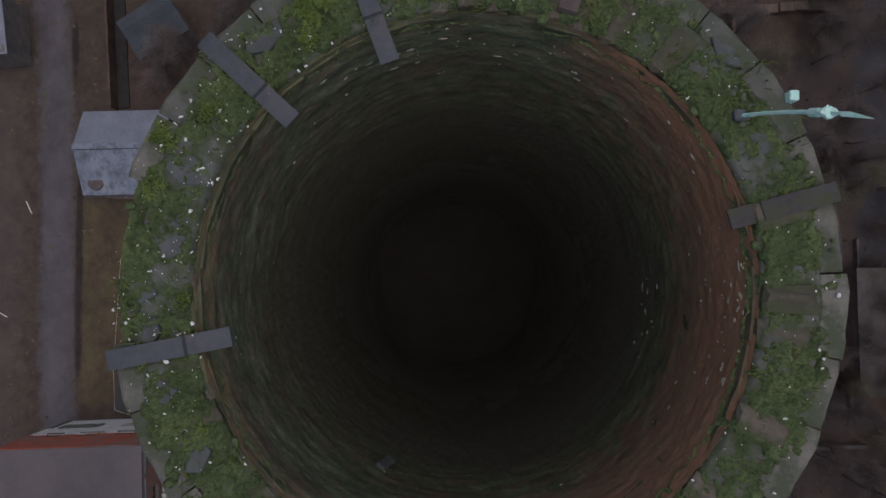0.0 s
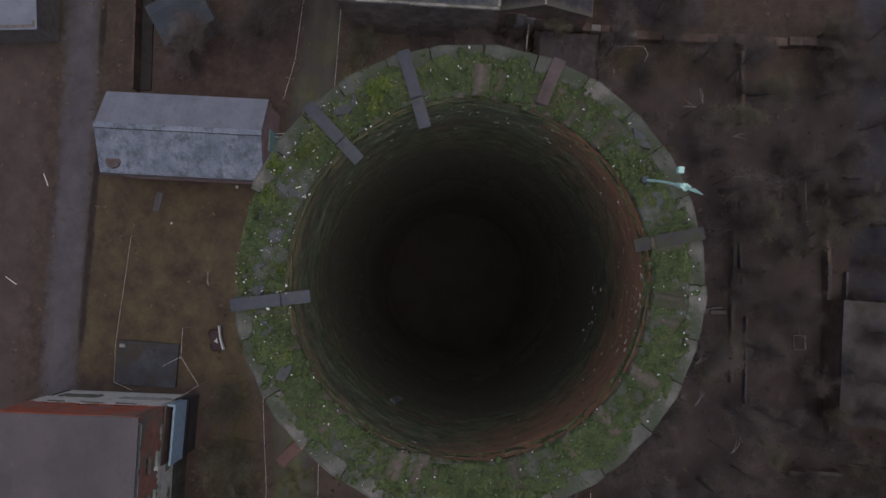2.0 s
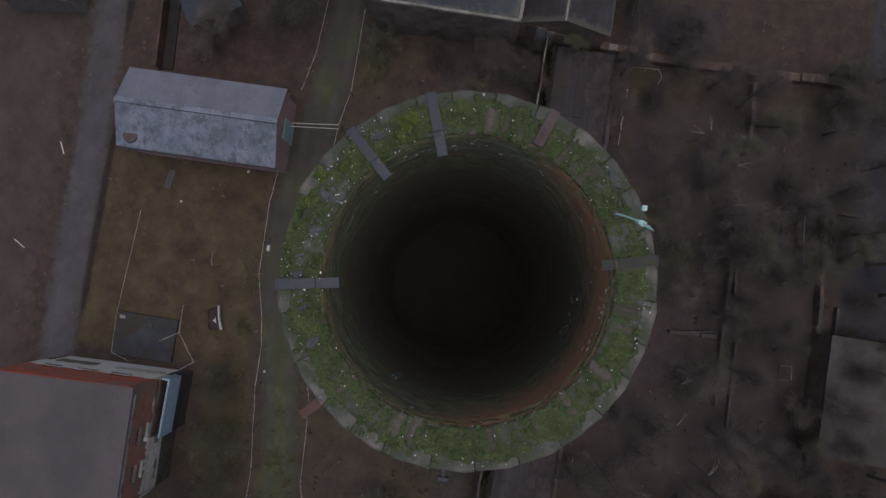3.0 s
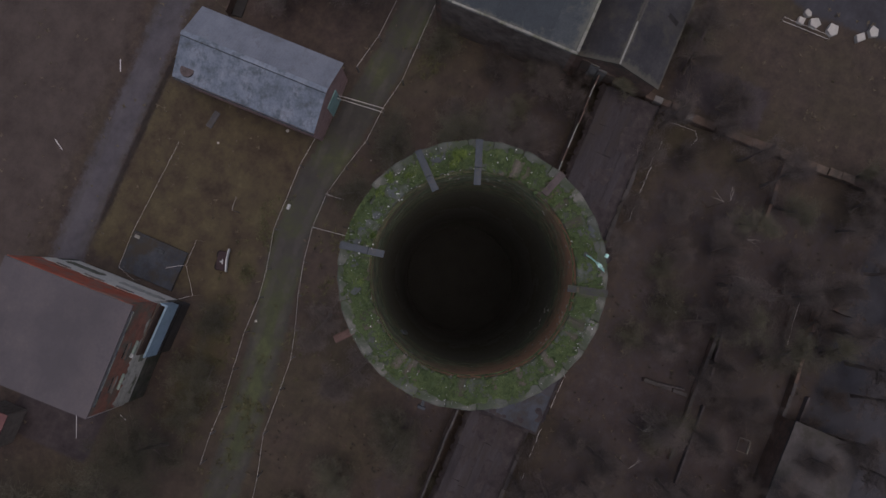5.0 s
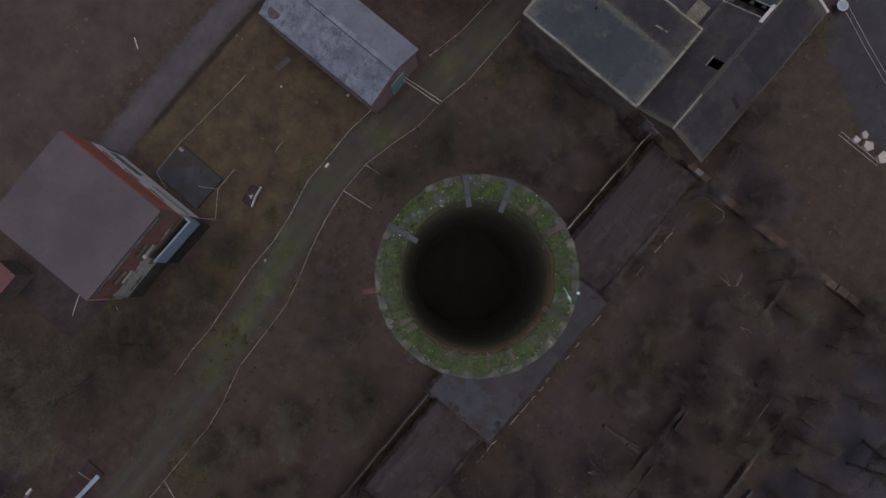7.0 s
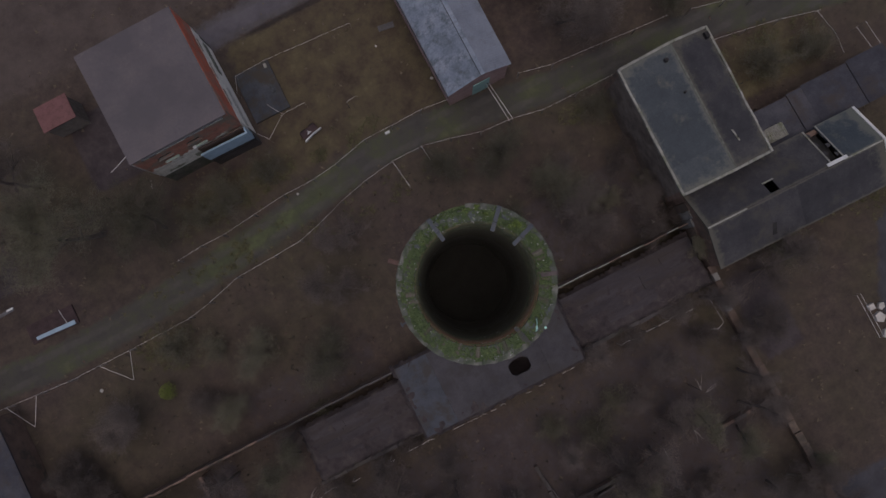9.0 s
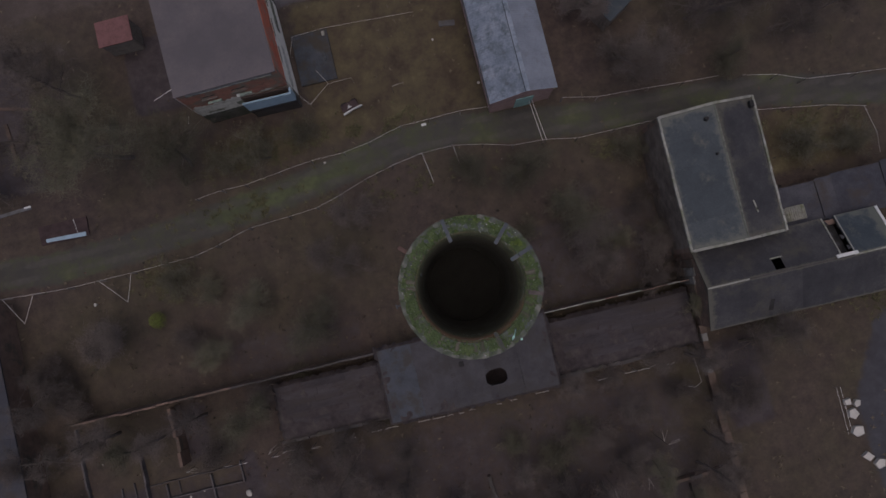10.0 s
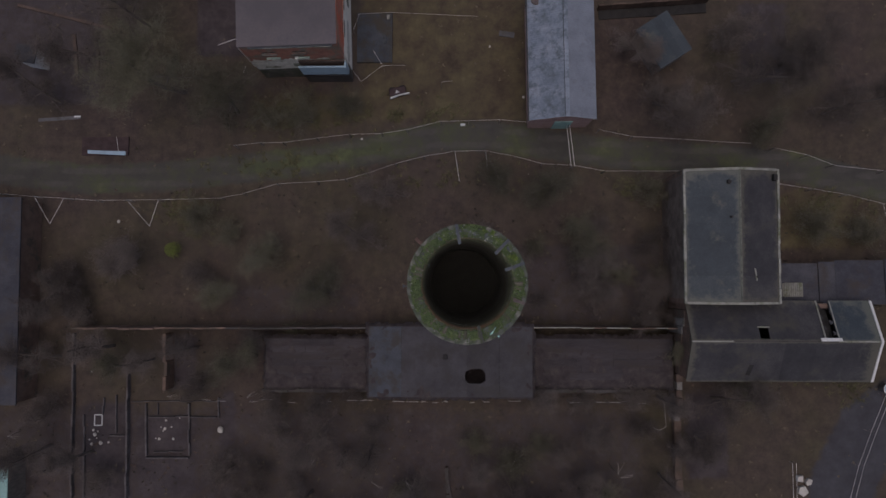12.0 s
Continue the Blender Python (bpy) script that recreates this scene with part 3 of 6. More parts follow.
def ring_brick(r0, r1, ang, z0, z1, bev, seed, seg=4):
    """A slightly worn curved brick between two radii that spans ang, centred on the x axis."""
    rng = random.Random(seed)
    bm = bmesh.new()
    prof = [(r0, z0), (r1, z0), (r1, z1 - bev), (r1 - bev, z1), (r0 + bev, z1), (r0, z1 - bev)]
    rows = []
    for i in range(seg + 1):
        a = ang * (i / seg - 0.5)
        end = bev * 0.5 if i in (0, seg) else 0.0
        row = []
        for k, (r, z) in enumerate(prof):
            w = bev * 0.45
            rr, zz = r + rng.uniform(-w, w), z + rng.uniform(-w, w) - (end if k in (3, 4) else 0)
            row.append(bm.verts.new((rr * math.cos(a), rr * math.sin(a), zz)))
        rows.append(row)
    for p, q in zip(rows[:-1], rows[1:]):
        for k in range(6):
            j = (k + 1) % 6
            bm.faces.new((p[k], p[j], q[j], q[k]))
    bm.faces.new(rows[0][::-1])
    bm.faces.new(rows[-1])
    bmesh.ops.recalc_face_normals(bm, faces=bm.faces)
    me = bpy.data.meshes.new("brick")
    bm.to_mesh(me)
    bm.free()
    return me


def rim_angle_noise(a, s):
    return noise.noise(Vector((math.cos(a) * s, math.sin(a) * s, 1.7)))


chimney = thing("chimney", "tall round brick chimney with a mossy crumbling rim", "chimney")
part("shaft", revolve([(1.75, -0.3), (1.60, 4.0), (1.25, 16.0), (0.93, HT - 1.6), (0.93, HT - 0.75), (0.97, HT - 0.7), (0.97, HT - 0.3), (0.985, HT - 0.26), (0.985, HT - 0.09), (0.80, HT - 0.09)]),
     M_SHAFT, chimney, "weathered red brick shaft", True)
lining = part("flue", revolve([(0.80, HT - 0.09), (0.772, HT - 0.10), (0.772, HT - 0.68), (0.768, HT - 0.72)] + [(0.768, HT - 1.0 - 0.5 * k) for k in range(9)]), M_FLUE, chimney, "brick lining, painted paler deep down to offset the dark", True)
lining.data.attributes.new("shade_mix", "FLOAT", "POINT").data.foreach_set("value", np.array([min(1.0, max(0.0, 1.05 - (HT - v.co.z - 1.6) / 3.0)) for v in lining.data.vertices], dtype=np.float32))
# Added plug 4.6 m down catches light where the flue would go black.
part("flue_plug", revolve([(0.79, HT - 4.75), (0.6, HT - 4.72), (0.3, HT - 4.66), (0.004, HT - 4.6)], 48, 0.003), M_PLUG, chimney, "dark disc added across the flue to lift its black centre", True)


def rim_sheet(h_fun, na=900, nr=36, r0=0.757, r1=1.0):
    """A sheet over the rim whose height above it follows h_fun(x, y, r)."""
    bm = bmesh.new()
    ring = []
    for k in range(nr + 1):
        r = r0 + (r1 - r0) * k / nr
        row = []
        for i in range(na):
            a = 2 * math.pi * i / na
            x, y = r * math.cos(a), r * math.sin(a)
            row.append(bm.verts.new((x, y, HT + h_fun(x, y, r))))
        ring.append(row)
    for k in range(nr):
        for i in range(na):
            j = (i + 1) % na
            bm.faces.new((ring[k][i], ring[k + 1][i], ring[k + 1][j], ring[k][j]))
    return bm


def mortar_height(x, y, r):
    edge = min(1.0, (r - 0.770) / 0.012, (0.96 - r) / 0.03)
    return -0.014 + 0.020 * noise.noise(Vector((x * 5, y * 5, 7.7))) + 0.008 * noise.noise(Vector((x * 24, y * 24, 2.2))) - 0.07 * (1 - max(edge, 0.0))


part("mortar_bed", rim_sheet(mortar_height, 700, 24, 0.775, 0.985), M_MORTAR, chimney, "grey broken mortar and slate", True)


def add_rim():
    rng = random.Random(5)
    # radial bricks of the rim
    meshes = [ring_brick(0.772, 0.915, 0.090, -0.065, 0.0, 0.012, s, 3) for s in range(6)]
    for m in meshes:
        m.materials.append(M_BRICK_RIM)
    cnt = RIM_BRICKS
    for i in range(cnt):
        a = 2 * math.pi * i / cnt
        if rng.random() < 0.10:
            continue
        z = HT + rng.uniform(-0.030, -0.010)
        share("brick", rng.choice(meshes), pose(rng.uniform(-0.006, 0.006), rng.uniform(-0.006, 0.006), z, rng.uniform(-2, 2), rng.uniform(-2.0, 2.0), math.degrees(a) + rng.uniform(-0.8, 0.8)), chimney)
    # outer course of long bricks, a little lower
    meshes = [ring_brick(0.925, 1.010, w, -0.065, 0.0, 0.010, 20 + k, 5) for k, w in enumerate((0.19, 0.23, 0.26))]
    for m in meshes:
        m.materials.append(M_STONE_OUT)
    a, k = 0.0, 0
    while a < 2 * math.pi - 0.1:
        k = rng.randrange(3)
        w = (0.19, 0.23, 0.26)[k] + 0.006
        if rng.random() > 0.04:
            share("coping_brick", meshes[k], pose(0, 0, HT - 0.014 + rng.uniform(-0.008, 0.004), rng.uniform(-0.4, 0.4), rng.uniform(-0.4, 0.4), math.degrees(a + w / 2)), chimney)
        a += w
    # upper courses of the flue
    meshes = [ring_brick(0.764, 0.80, 0.268, -0.071, 0.0, 0.010, 40 + s) for s in range(8)]
    for i, m in enumerate(meshes):
        m.materials.append(M_BRICK_FLUE if i < 4 else M_BRICK_RED)
    n = 23
    for c in range(9):
        for i in range(n):
            if rng.random() < 0.03:
                continue
            a = 360 * (i + 0.5 * (c % 2)) / n
            rr = rng.uniform(-0.003, 0.004)
            share("flue_brick", rng.choice(meshes[4:] if 165 < a + rng.uniform(-25, 25) < 335 and c < rng.choice((1, 2, 3, 4)) else meshes[:4]), pose(rr * math.cos(radians(a)), rr * math.sin(radians(a)), HT - 0.030 - 0.075 * c, 0, 0, a + rng.uniform(-0.6, 0.6)), chimney)


def add_moss():
    rng = random.Random(11)
    # moss cushions
    bm = bmesh.new()
    for _ in range(420):
        a = rng.uniform(0, 2 * math.pi)
        r = 0.765 + 0.225 * rng.betavariate(1.5, 1.5)
        if rim_angle_noise(a, 2.6) + 0.9 * noise.noise(Vector((r * 9 * math.cos(a), r * 9 * math.sin(a), 4))) < -0.12:
            continue
        s = rng.uniform(0.006, 0.018)
        m = Matrix.LocRotScale((r * math.cos(a), r * math.sin(a), HT - 0.012), Euler((0, 0, rng.uniform(0, 6))), (s * rng.uniform(0.8, 1.5), s * rng.uniform(0.7, 1.2), s * rng.uniform(0.35, 0.7)))
        q = bmesh.ops.create_icosphere(bm, subdivisions=1, radius=1, matrix=m)
        for v in q["verts"]:
            v.co += Vector([rng.uniform(-1, 1) * s * 0.22 for _ in range(3)])
    tagged(link("moss_cushions", bm, M_MOSS, smooth=True), "dense green moss cushions on the chimney rim", "moss", kind="stuff")
    # a ragged carpet of moss that swells over the bricks and sinks between them
    def moss_height(x, y, r):
        n1 = noise.noise(Vector((x * 5.5, y * 5.5, 0.3)))
        n2 = noise.noise(Vector((x * 26, y * 26, 5.1)))
        n3 = noise.noise(Vector((x * 85, y * 85, 9.4)))
        edge = min(1.0, (r - 0.768 + 0.012 * n2) / 0.02, (0.962 + 0.045 * n1 + 0.04 * n2 - r) / 0.02)
        u = math.atan2(y, x) / (2 * math.pi) * RIM_BRICKS
        joint = max(0.0, 1 - 4.0 * abs(u - math.floor(u) - 0.5 + 0.25 * n2)) if r < 0.915 else 0.3
        joint = max(joint, 1 - abs(r - 0.92) / 0.02)
        return min(-0.0115 + 0.020 * n1 + 0.018 * n2 + 0.015 * n3 + 0.013 * joint - 0.06 * (1 - max(edge, 0.0)), 0.003 + 0.010 * n3)

    bm = rim_sheet(moss_height, 1200, 42)
    # short upright sprigs that make the moss fuzzy
    sp = bmesh.new()
    for _ in range(42000):
        a = rng.uniform(0, 2 * math.pi)
        r = rng.uniform(0.768, 0.985)
        x, y = r * math.cos(a), r * math.sin(a)
        h = moss_height(x, y, r)
        if h < max(mortar_height(x, y, r), -0.016):
            if rng.random() > 0.10 or r > 0.94:
                continue
            h = -0.012
        az, ln, w = rng.uniform(0, 6.3), rng.uniform(0.004, 0.013), rng.uniform(0.0012, 0.0028)
        p0 = Vector((x, y, HT + h - 0.002))
        sd = Vector((-math.sin(az), math.cos(az), 0)) * w
        sp.faces.new([sp.verts.new(q) for q in (p0 - sd, p0 + sd, p0 + Vector((math.cos(az) * ln, math.sin(az) * ln, rng.uniform(0.003, 0.012))))])
    tagged(link("moss_sprigs", sp, M_MOSS_TIP), "fine green moss sprigs over the chimney rim", "moss", kind="stuff")
    tagged(link("moss_carpet", bm, M_MOSS, smooth=True), "ragged green moss carpet over the chimney rim", "moss", kind="stuff")
    # grass blades
    bm = bmesh.new()
    for _ in range(200):
        a = rng.uniform(0, 2 * math.pi)
        r = 0.77 + 0.23 * rng.random()
        dense = rim_angle_noise(a + 2, 2.2)
        if dense < -0.2:
            continue
        for _ in range(rng.randint(3, 8)):
            px, py = r * math.cos(a) + rng.gauss(0, 0.014), r * math.sin(a) + rng.gauss(0, 0.014)
            h, lean, az = rng.uniform(0.012, 0.035), rng.uniform(0.008, 0.035), rng.uniform(0, 6.3)
            w = rng.uniform(0.0012, 0.0022)
            dx, dy = math.cos(az), math.sin(az)
            p0 = Vector((px, py, HT - 0.005))
            p1 = p0 + Vector((dx * lean * 0.4, dy * lean * 0.4, h * 0.7))
            p2 = p0 + Vector((dx * lean, dy * lean, h))
            side = Vector((-dy, dx, 0)) * w
            v = [bm.verts.new(q) for q in (p0 - side, p0 + side, p1 + side, p1 - side, p2)]
            bm.faces.new((v[0], v[1], v[2], v[3]))
            bm.faces.new((v[3], v[2], v[4]))
    tagged(link("rim_grass", bm, M_GRASS), "sparse fresh green grass blades on the chimney rim", "grass", kind="stuff")
    # bright tufts of fine blades that fan out from several roots
    for deg, r, spread, cnt in ((29, 0.90, 0.050, 520), (33, 0.83, 0.03, 160), (64, 0.95, 0.036, 240), (72, 0.93, 0.030, 160), (92, 0.80, 0.022, 80), (117, 0.84, 0.03, 90), (48, 0.98, 0.028, 90), (57, 0.88, 0.03, 90)):
        bm = bmesh.new()
        cx, cy = r * math.cos(radians(deg)), r * math.sin(radians(deg))
        roots = [(cx + rng.gauss(0, spread * 0.5), cy + rng.gauss(0, spread * 0.5)) for _ in range(9)]
        for _ in range(cnt):
            x, y = rng.choice(roots)
            az, ln, w = rng.uniform(0, 6.3), spread * rng.uniform(0.25, 0.75), rng.uniform(0.0012, 0.0024)
            dx, dy = math.cos(az), math.sin(az)
            p0 = Vector((x + rng.gauss(0, 0.004), y + rng.gauss(0, 0.004), HT - 0.016))
            p1 = p0 + Vector((dx * ln * 0.5, dy * ln * 0.5, 0.014 + ln * rng.uniform(0.3, 0.8)))
            p2 = p0 + Vector((dx * ln, dy * ln, 0.010 + ln * rng.uniform(0.1, 0.7)))
            sd = Vector((-dy, dx, 0)) * w
            v = [bm.verts.new(q) for q in (p0 - sd, p0 + sd, p1 + sd, p1 - sd, p2)]
            bm.faces.new((v[0], v[1], v[2], v[3]))
            bm.faces.new((v[3], v[2], v[4]))
        tagged(link("grass_tuft", bm, M_TUFT), "bright yellow-green grass tuft growing on the chimney rim", "grass tuft", "tufts on the rim")
    # pale flakes
    bm = bmesh.new()
    for k in range(520):
        a = rng.uniform(0, 2 * math.pi) if k < 380 else radians(rng.gauss(70, 32))
        r = 0.76 + 0.23 * rng.random()
        s = rng.choice((0.0008, 0.001, 0.001, 0.0012, 0.0014, 0.0016, 0.0018, 0.0022, 0.0032, 0.0045))
        m = Matrix.LocRotScale((r * math.cos(a), r * math.sin(a), HT + 0.004), Euler((rng.random(), rng.random(), rng.uniform(0, 6))), (s * rng.uniform(1, 2), s * rng.uniform(0.6, 1.1), s * 0.6))
        for v in bmesh.ops.create_icosphere(bm, subdivisions=1, radius=1, matrix=m)["verts"]:
            v.co += Vector([rng.uniform(-0.5, 0.5) * s for _ in range(3)])
    tagged(link("pale_flakes", bm, M_FLAKE), "tiny pale flakes scattered over the mossy rim", "flakes", kind="stuff")


def add_slates():
    rng = random.Random(23)
    for k, ((x, y), w, d) in enumerate((((0.70, 0.57), 0.060, 0.048), ((-0.28, 0.86), 0.048, 0.046), ((-0.44, 0.77), 0.052, 0.060), ((-0.11, 0.89), 0.034, 0.045), ((0.41, -0.77), 0.058, 0.042),
                                    ((0.64, -0.70), 0.050, 0.034), ((0.61, -0.56), 0.036, 0.030), ((0.33, 0.79), 0.034, 0.05), ((0.13, 0.83), 0.045, 0.05), ((-0.01, 0.91), 0.03, 0.04))):
        bm = bmesh.new()
        n = rng.choice((4, 5, 6))
        pts = [(w * rng.uniform(0.7, 1.5) * math.cos(2 * math.pi * (i + rng.uniform(-0.25, 0.25)) / n), d * rng.uniform(0.7, 1.4) * math.sin(2 * math.pi * i / n)) for i in range(n)]
        prism(pts, -0.03, 0.0, bm)
        bmesh.ops.bevel(bm, geom=bm.edges[:], offset=0.003, segments=1, affect="EDGES")
        o = part("slate", bm, M_SLATE, chimney, "grey slate bedded in the rim")
        o.location, o.rotation_euler = (x, y, HT - 0.003), (rng.uniform(-0.05, 0.05), rng.uniform(-0.05, 0.05), math.atan2(y, x) + math.pi / 2)


def add_flue_moss():
    bm = bmesh.new()
    na, nz = 800, 150
    rows = []
    for k in range(nz + 1):
        z = -0.018 - 0.9 * (k / nz) - 2.0 * (k / nz) ** 3
        row = []
        for i in range(na):
            a = 2 * math.pi * i / na
            x, y = math.cos(a), math.sin(a)
            bare = max(0.0, math.cos(a - radians(255))) * max(0.0, 1 + z / 0.25)
            v = Vector((x * 3.5, y * 3.5, z * 6))
            deep = max(0.0, -z - 1.6 + 0.5 * noise.noise(Vector((x * 5, y * 5, z * 3))) + 0.25 * noise.noise(Vector((x * 17, y * 17, z * 9)))) * 0.014
            course = 0.5 - 0.5 * math.cos(2 * math.pi * (z / 0.075 + 0.35 * noise.noise(Vector((x * 4, y * 4, z * 2)))))
            r = (0.757 + deep + 0.014 * max(0.0, 1 + z / 0.12) - 0.006 * noise.noise(v) - 0.002 * course * max(0.0, 0.6 + noise.noise(v * 1.7))
                 - 0.003 * noise.noise(Vector((x * 15, y * 15, z * 22))) - 0.0025 * noise.noise(Vector((x * 42, y * 42, z * 58))) + 0.003 * bare)
            row.append(bm.verts.new((r * x, r * y, HT + z)))
        rows.append(row)
    for p, q in zip(rows[:-1], rows[1:]):
        for i in range(na):
            j = (i + 1) % na
            bm.faces.new((p[i], q[i], q[j], p[j]))
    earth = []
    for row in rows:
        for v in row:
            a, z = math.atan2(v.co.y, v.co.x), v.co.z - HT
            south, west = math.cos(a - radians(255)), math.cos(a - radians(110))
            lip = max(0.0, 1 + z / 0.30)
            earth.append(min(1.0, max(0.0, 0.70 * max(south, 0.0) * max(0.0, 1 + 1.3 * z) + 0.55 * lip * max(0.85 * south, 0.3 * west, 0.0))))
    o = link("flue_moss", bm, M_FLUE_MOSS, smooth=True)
    # moss colour darkens from 0.7 m down, imitating shade in the flue
    shade_mix = [min(1.0, max(0.0, (HT - v.co.z - 0.70) / 0.9)) for v in o.data.vertices]
    at = o.data.attributes.new("shade_mix", "FLOAT", "POINT")
    at.data.foreach_set("value", np.array(shade_mix, dtype=np.float32))
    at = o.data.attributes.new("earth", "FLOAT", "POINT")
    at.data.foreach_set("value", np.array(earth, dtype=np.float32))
    tagged(o, "dark olive moss and brown soil crust, painted darker down the flue", "moss", kind="stuff")
    # short pale streaks that follow the courses, in drifts
    rng = random.Random(29)
    bm = bmesh.new()
    for deg, spread, z0, z1, cnt in ((268, 10, 0.05, 0.22, 34), (264, 16, 0.3, 0.5, 10), (258, 9, 0.75, 1.05, 14), (320, 22, 0.05, 0.4, 12), (350, 16, 0.08, 0.4, 18), (20, 16, 0.1, 0.5, 14), (45, 30, 0.1, 0.5, 6), (110, 50, 0.1, 0.8, 8), (215, 25, 0.1, 0.6, 6)):
        for _ in range(cnt):
            a, z = radians(rng.gauss(deg, spread)), rng.uniform(z0, z1)
            L, h = rng.choice((0.003, 0.004, 0.006, 0.009, 0.016)), rng.uniform(0.0005, 0.0012)
            m = Matrix.LocRotScale((0.752 * math.cos(a), 0.752 * math.sin(a), HT - z), Euler((rng.uniform(-0.4, 0.4), 0, a + math.pi / 2)), (L, 0.003, h))
            for v in bmesh.ops.create_icosphere(bm, subdivisions=1, radius=1, matrix=m)["verts"]:
                v.co += Vector([rng.uniform(-0.0008, 0.0008) for _ in range(3)])
    tagged(link("pale_streaks", bm, M_PALE_STREAK), "short pale streaks along the flue courses", "lime", kind="stuff")


def strap(deg, r_in, material, label, seed):
    """A flat steel strap lying across the rim with its inner end bent a little down into the flue."""
    t = thing("steel_strap", label, "metal strap", (0, 0, HT + 0.003), "straps on the chimney rim", rz=radians(deg))
    w, d = 0.027, 0.009
    bm = bmesh.new()
    sec = [(1.012, -0.06), (1.010, 0.002), (0.99, 0.006), (0.80, 0.004), (0.795, -0.008), (r_in, -0.016)]
    lo = [[bm.verts.new((x, y, z)) for y in (-w, w)] for x, z in sec]
    hi = [[bm.verts.new((x, y, z + d)) for y in (-w, w)] for x, z in sec]
    for i in range(len(sec) - 1):
        bm.faces.new((hi[i][0], hi[i][1], hi[i + 1][1], hi[i + 1][0]))
        bm.faces.new((lo[i][1], lo[i][0], lo[i + 1][0], lo[i + 1][1]))
        for s in (0, 1):
            bm.faces.new((lo[i][s], hi[i][s], hi[i + 1][s], lo[i + 1][s]))
    for i in (0, -1):
        bm.faces.new((lo[i][0], lo[i][1], hi[i][1], hi[i][0]))
    bmesh.ops.recalc_face_normals(bm, faces=bm.faces)
    part("bar", bm, material, t)
    return t


def add_rod():
    base = Vector((0.463, -0.716, HT - 0.01))
    rod = thing("lightning_rod", "verdigris copper lightning rod with an arrow tip, on the rim", "lightning rod", base)
    top = 0.47
    lean = Vector((-0.215, -0.19, 0.95)).normalized()
    rng = random.Random(31)

    def bow(d):
        return lean * d + Vector((0.006 * math.sin(math.pi * min(d, 0.5) / 0.34), 0, 0))

    def crusted(bm, amount):
        for v in bm.verts:
            v.co += Vector([rng.uniform(-amount, amount) for _ in range(3)])
        return bm

    b = bmesh.new()
    for i in range(14):
        d = 0.02 + 0.27 * i / 14
        tube(b, bow(d), bow(d + 0.021), 0.0052, 0.0052, 8)
    part("rod", crusted(b, 0.0009), M_COPPER, rod)
    b = bmesh.new()
    tube(b, bow(0.285), bow(0.315), 0.010, 0.0105, 9)
    tube(b, bow(0.315), bow(0.325), 0.0075, 0.0075, 9)
    part("collar", crusted(b, 0.001), M_COPPER, rod, "round copper collar")
    b = bmesh.new()
    bmesh.ops.create_icosphere(b, subdivisions=2, radius=0.0165, matrix=Matrix.Translation(bow(0.342)))
    part("knob", crusted(b, 0.005), M_COPPER, rod, "lumpy crusted copper knob")
    b = bmesh.new()
    tube(b, bow(0.355), bow(0.385), 0.0055, 0.0045, 7)
    part("neck", crusted(b, 0.0006), M_COPPER, rod, "thin copper neck")
    b = bmesh.new()
    along = (lean + Vector((-0.16, 0.0, 0.0))).normalized()
    flat = along.cross(Vector((0, 0, 1))).normalized()
    up = along.cross(flat)
    c0 = bow(0.38)
    rows = []
    for d, w, h in ((0.0, 0.005, 0.004), (0.012, 0.0115, 0.006), (0.022, 0.0105, 0.006), (0.055, 0.006, 0.004), (top - 0.38, 0.0012, 0.001)):
        p = c0 + along * d
        rows.append([b.verts.new(p + q) for q in (flat * w, up * h, -flat * w, -up * h)])
    for p, q in zip(rows[:-1], rows[1:]):
        for k in range(4):
            b.faces.new((p[k], p[(k + 1) % 4], q[(k + 1) % 4], q[k]))
    b.faces.new(rows[0][::-1])
    b.faces.new(rows[-1])
    bmesh.ops.recalc_face_normals(b, faces=b.faces)
    part("tip", b, M_COPPER, rod, "flat pointed copper leaf tip")
    b = boxes((-0.014, 0.014, -0.013, 0.013, 0.0, 0.045), bevel=0.003)
    c = part("clamp", b, M_COPPER, rod, "small copper clamp block")
    c.location = (0.05, -0.15, -0.015)
    part("socket", boxes((-0.018, 0.014, -0.016, 0.014, -0.04, 0.035), bevel=0.005), M_SLATE, rod, "grey slate socket")
    # iron beam that sticks out under the rim, and a pale scrap caught on the flue wall
    beam = thing("iron_beam", "short rusty brown beam sticking out under the rim", "beam", (0, 0, HT - 0.12), rz=math.atan2((-0.74, 0.65)[1], (-0.74, 0.65)[0]))
    part("bar", boxes((0.9, 1.16, -0.03, 0.03, -0.06, 0.0), bevel=0.006), M_STRAP_RUST, beam)
    part("plate", boxes((0.985, 1.0, -0.07, 0.07, -0.09, 0.08), bevel=0.004), M_STRAP_RUST, beam)
    br = thing("iron_bracket", "small grey iron bracket under the rim", "bracket", (0, 0, HT - 0.10), rz=math.atan2((-1.03, -0.04)[1], (-1.03, -0.04)[0]))
    part("bar", boxes((0.95, 1.06, -0.012, 0.012, -0.012, 0.012), bevel=0.003), M_STRAP, br)
    part("eye", boxes((1.061, 1.085, -0.03, 0.03, -0.015, 0.015), bevel=0.004), M_STRAP, br)
    link_scrap = link("pale_scrap", boxes((-0.012, 0.012, -0.02, 0.02, -0.05, 0.05), bevel=0.006), M_SLATE)
    link_scrap.location, link_scrap.rotation_euler = (-0.668, 0.320, HT - 0.73), (0.3, 0.2, radians(154))
    tagged(link_scrap, "pale grey scrap caught on the flue brickwork", "scrap")


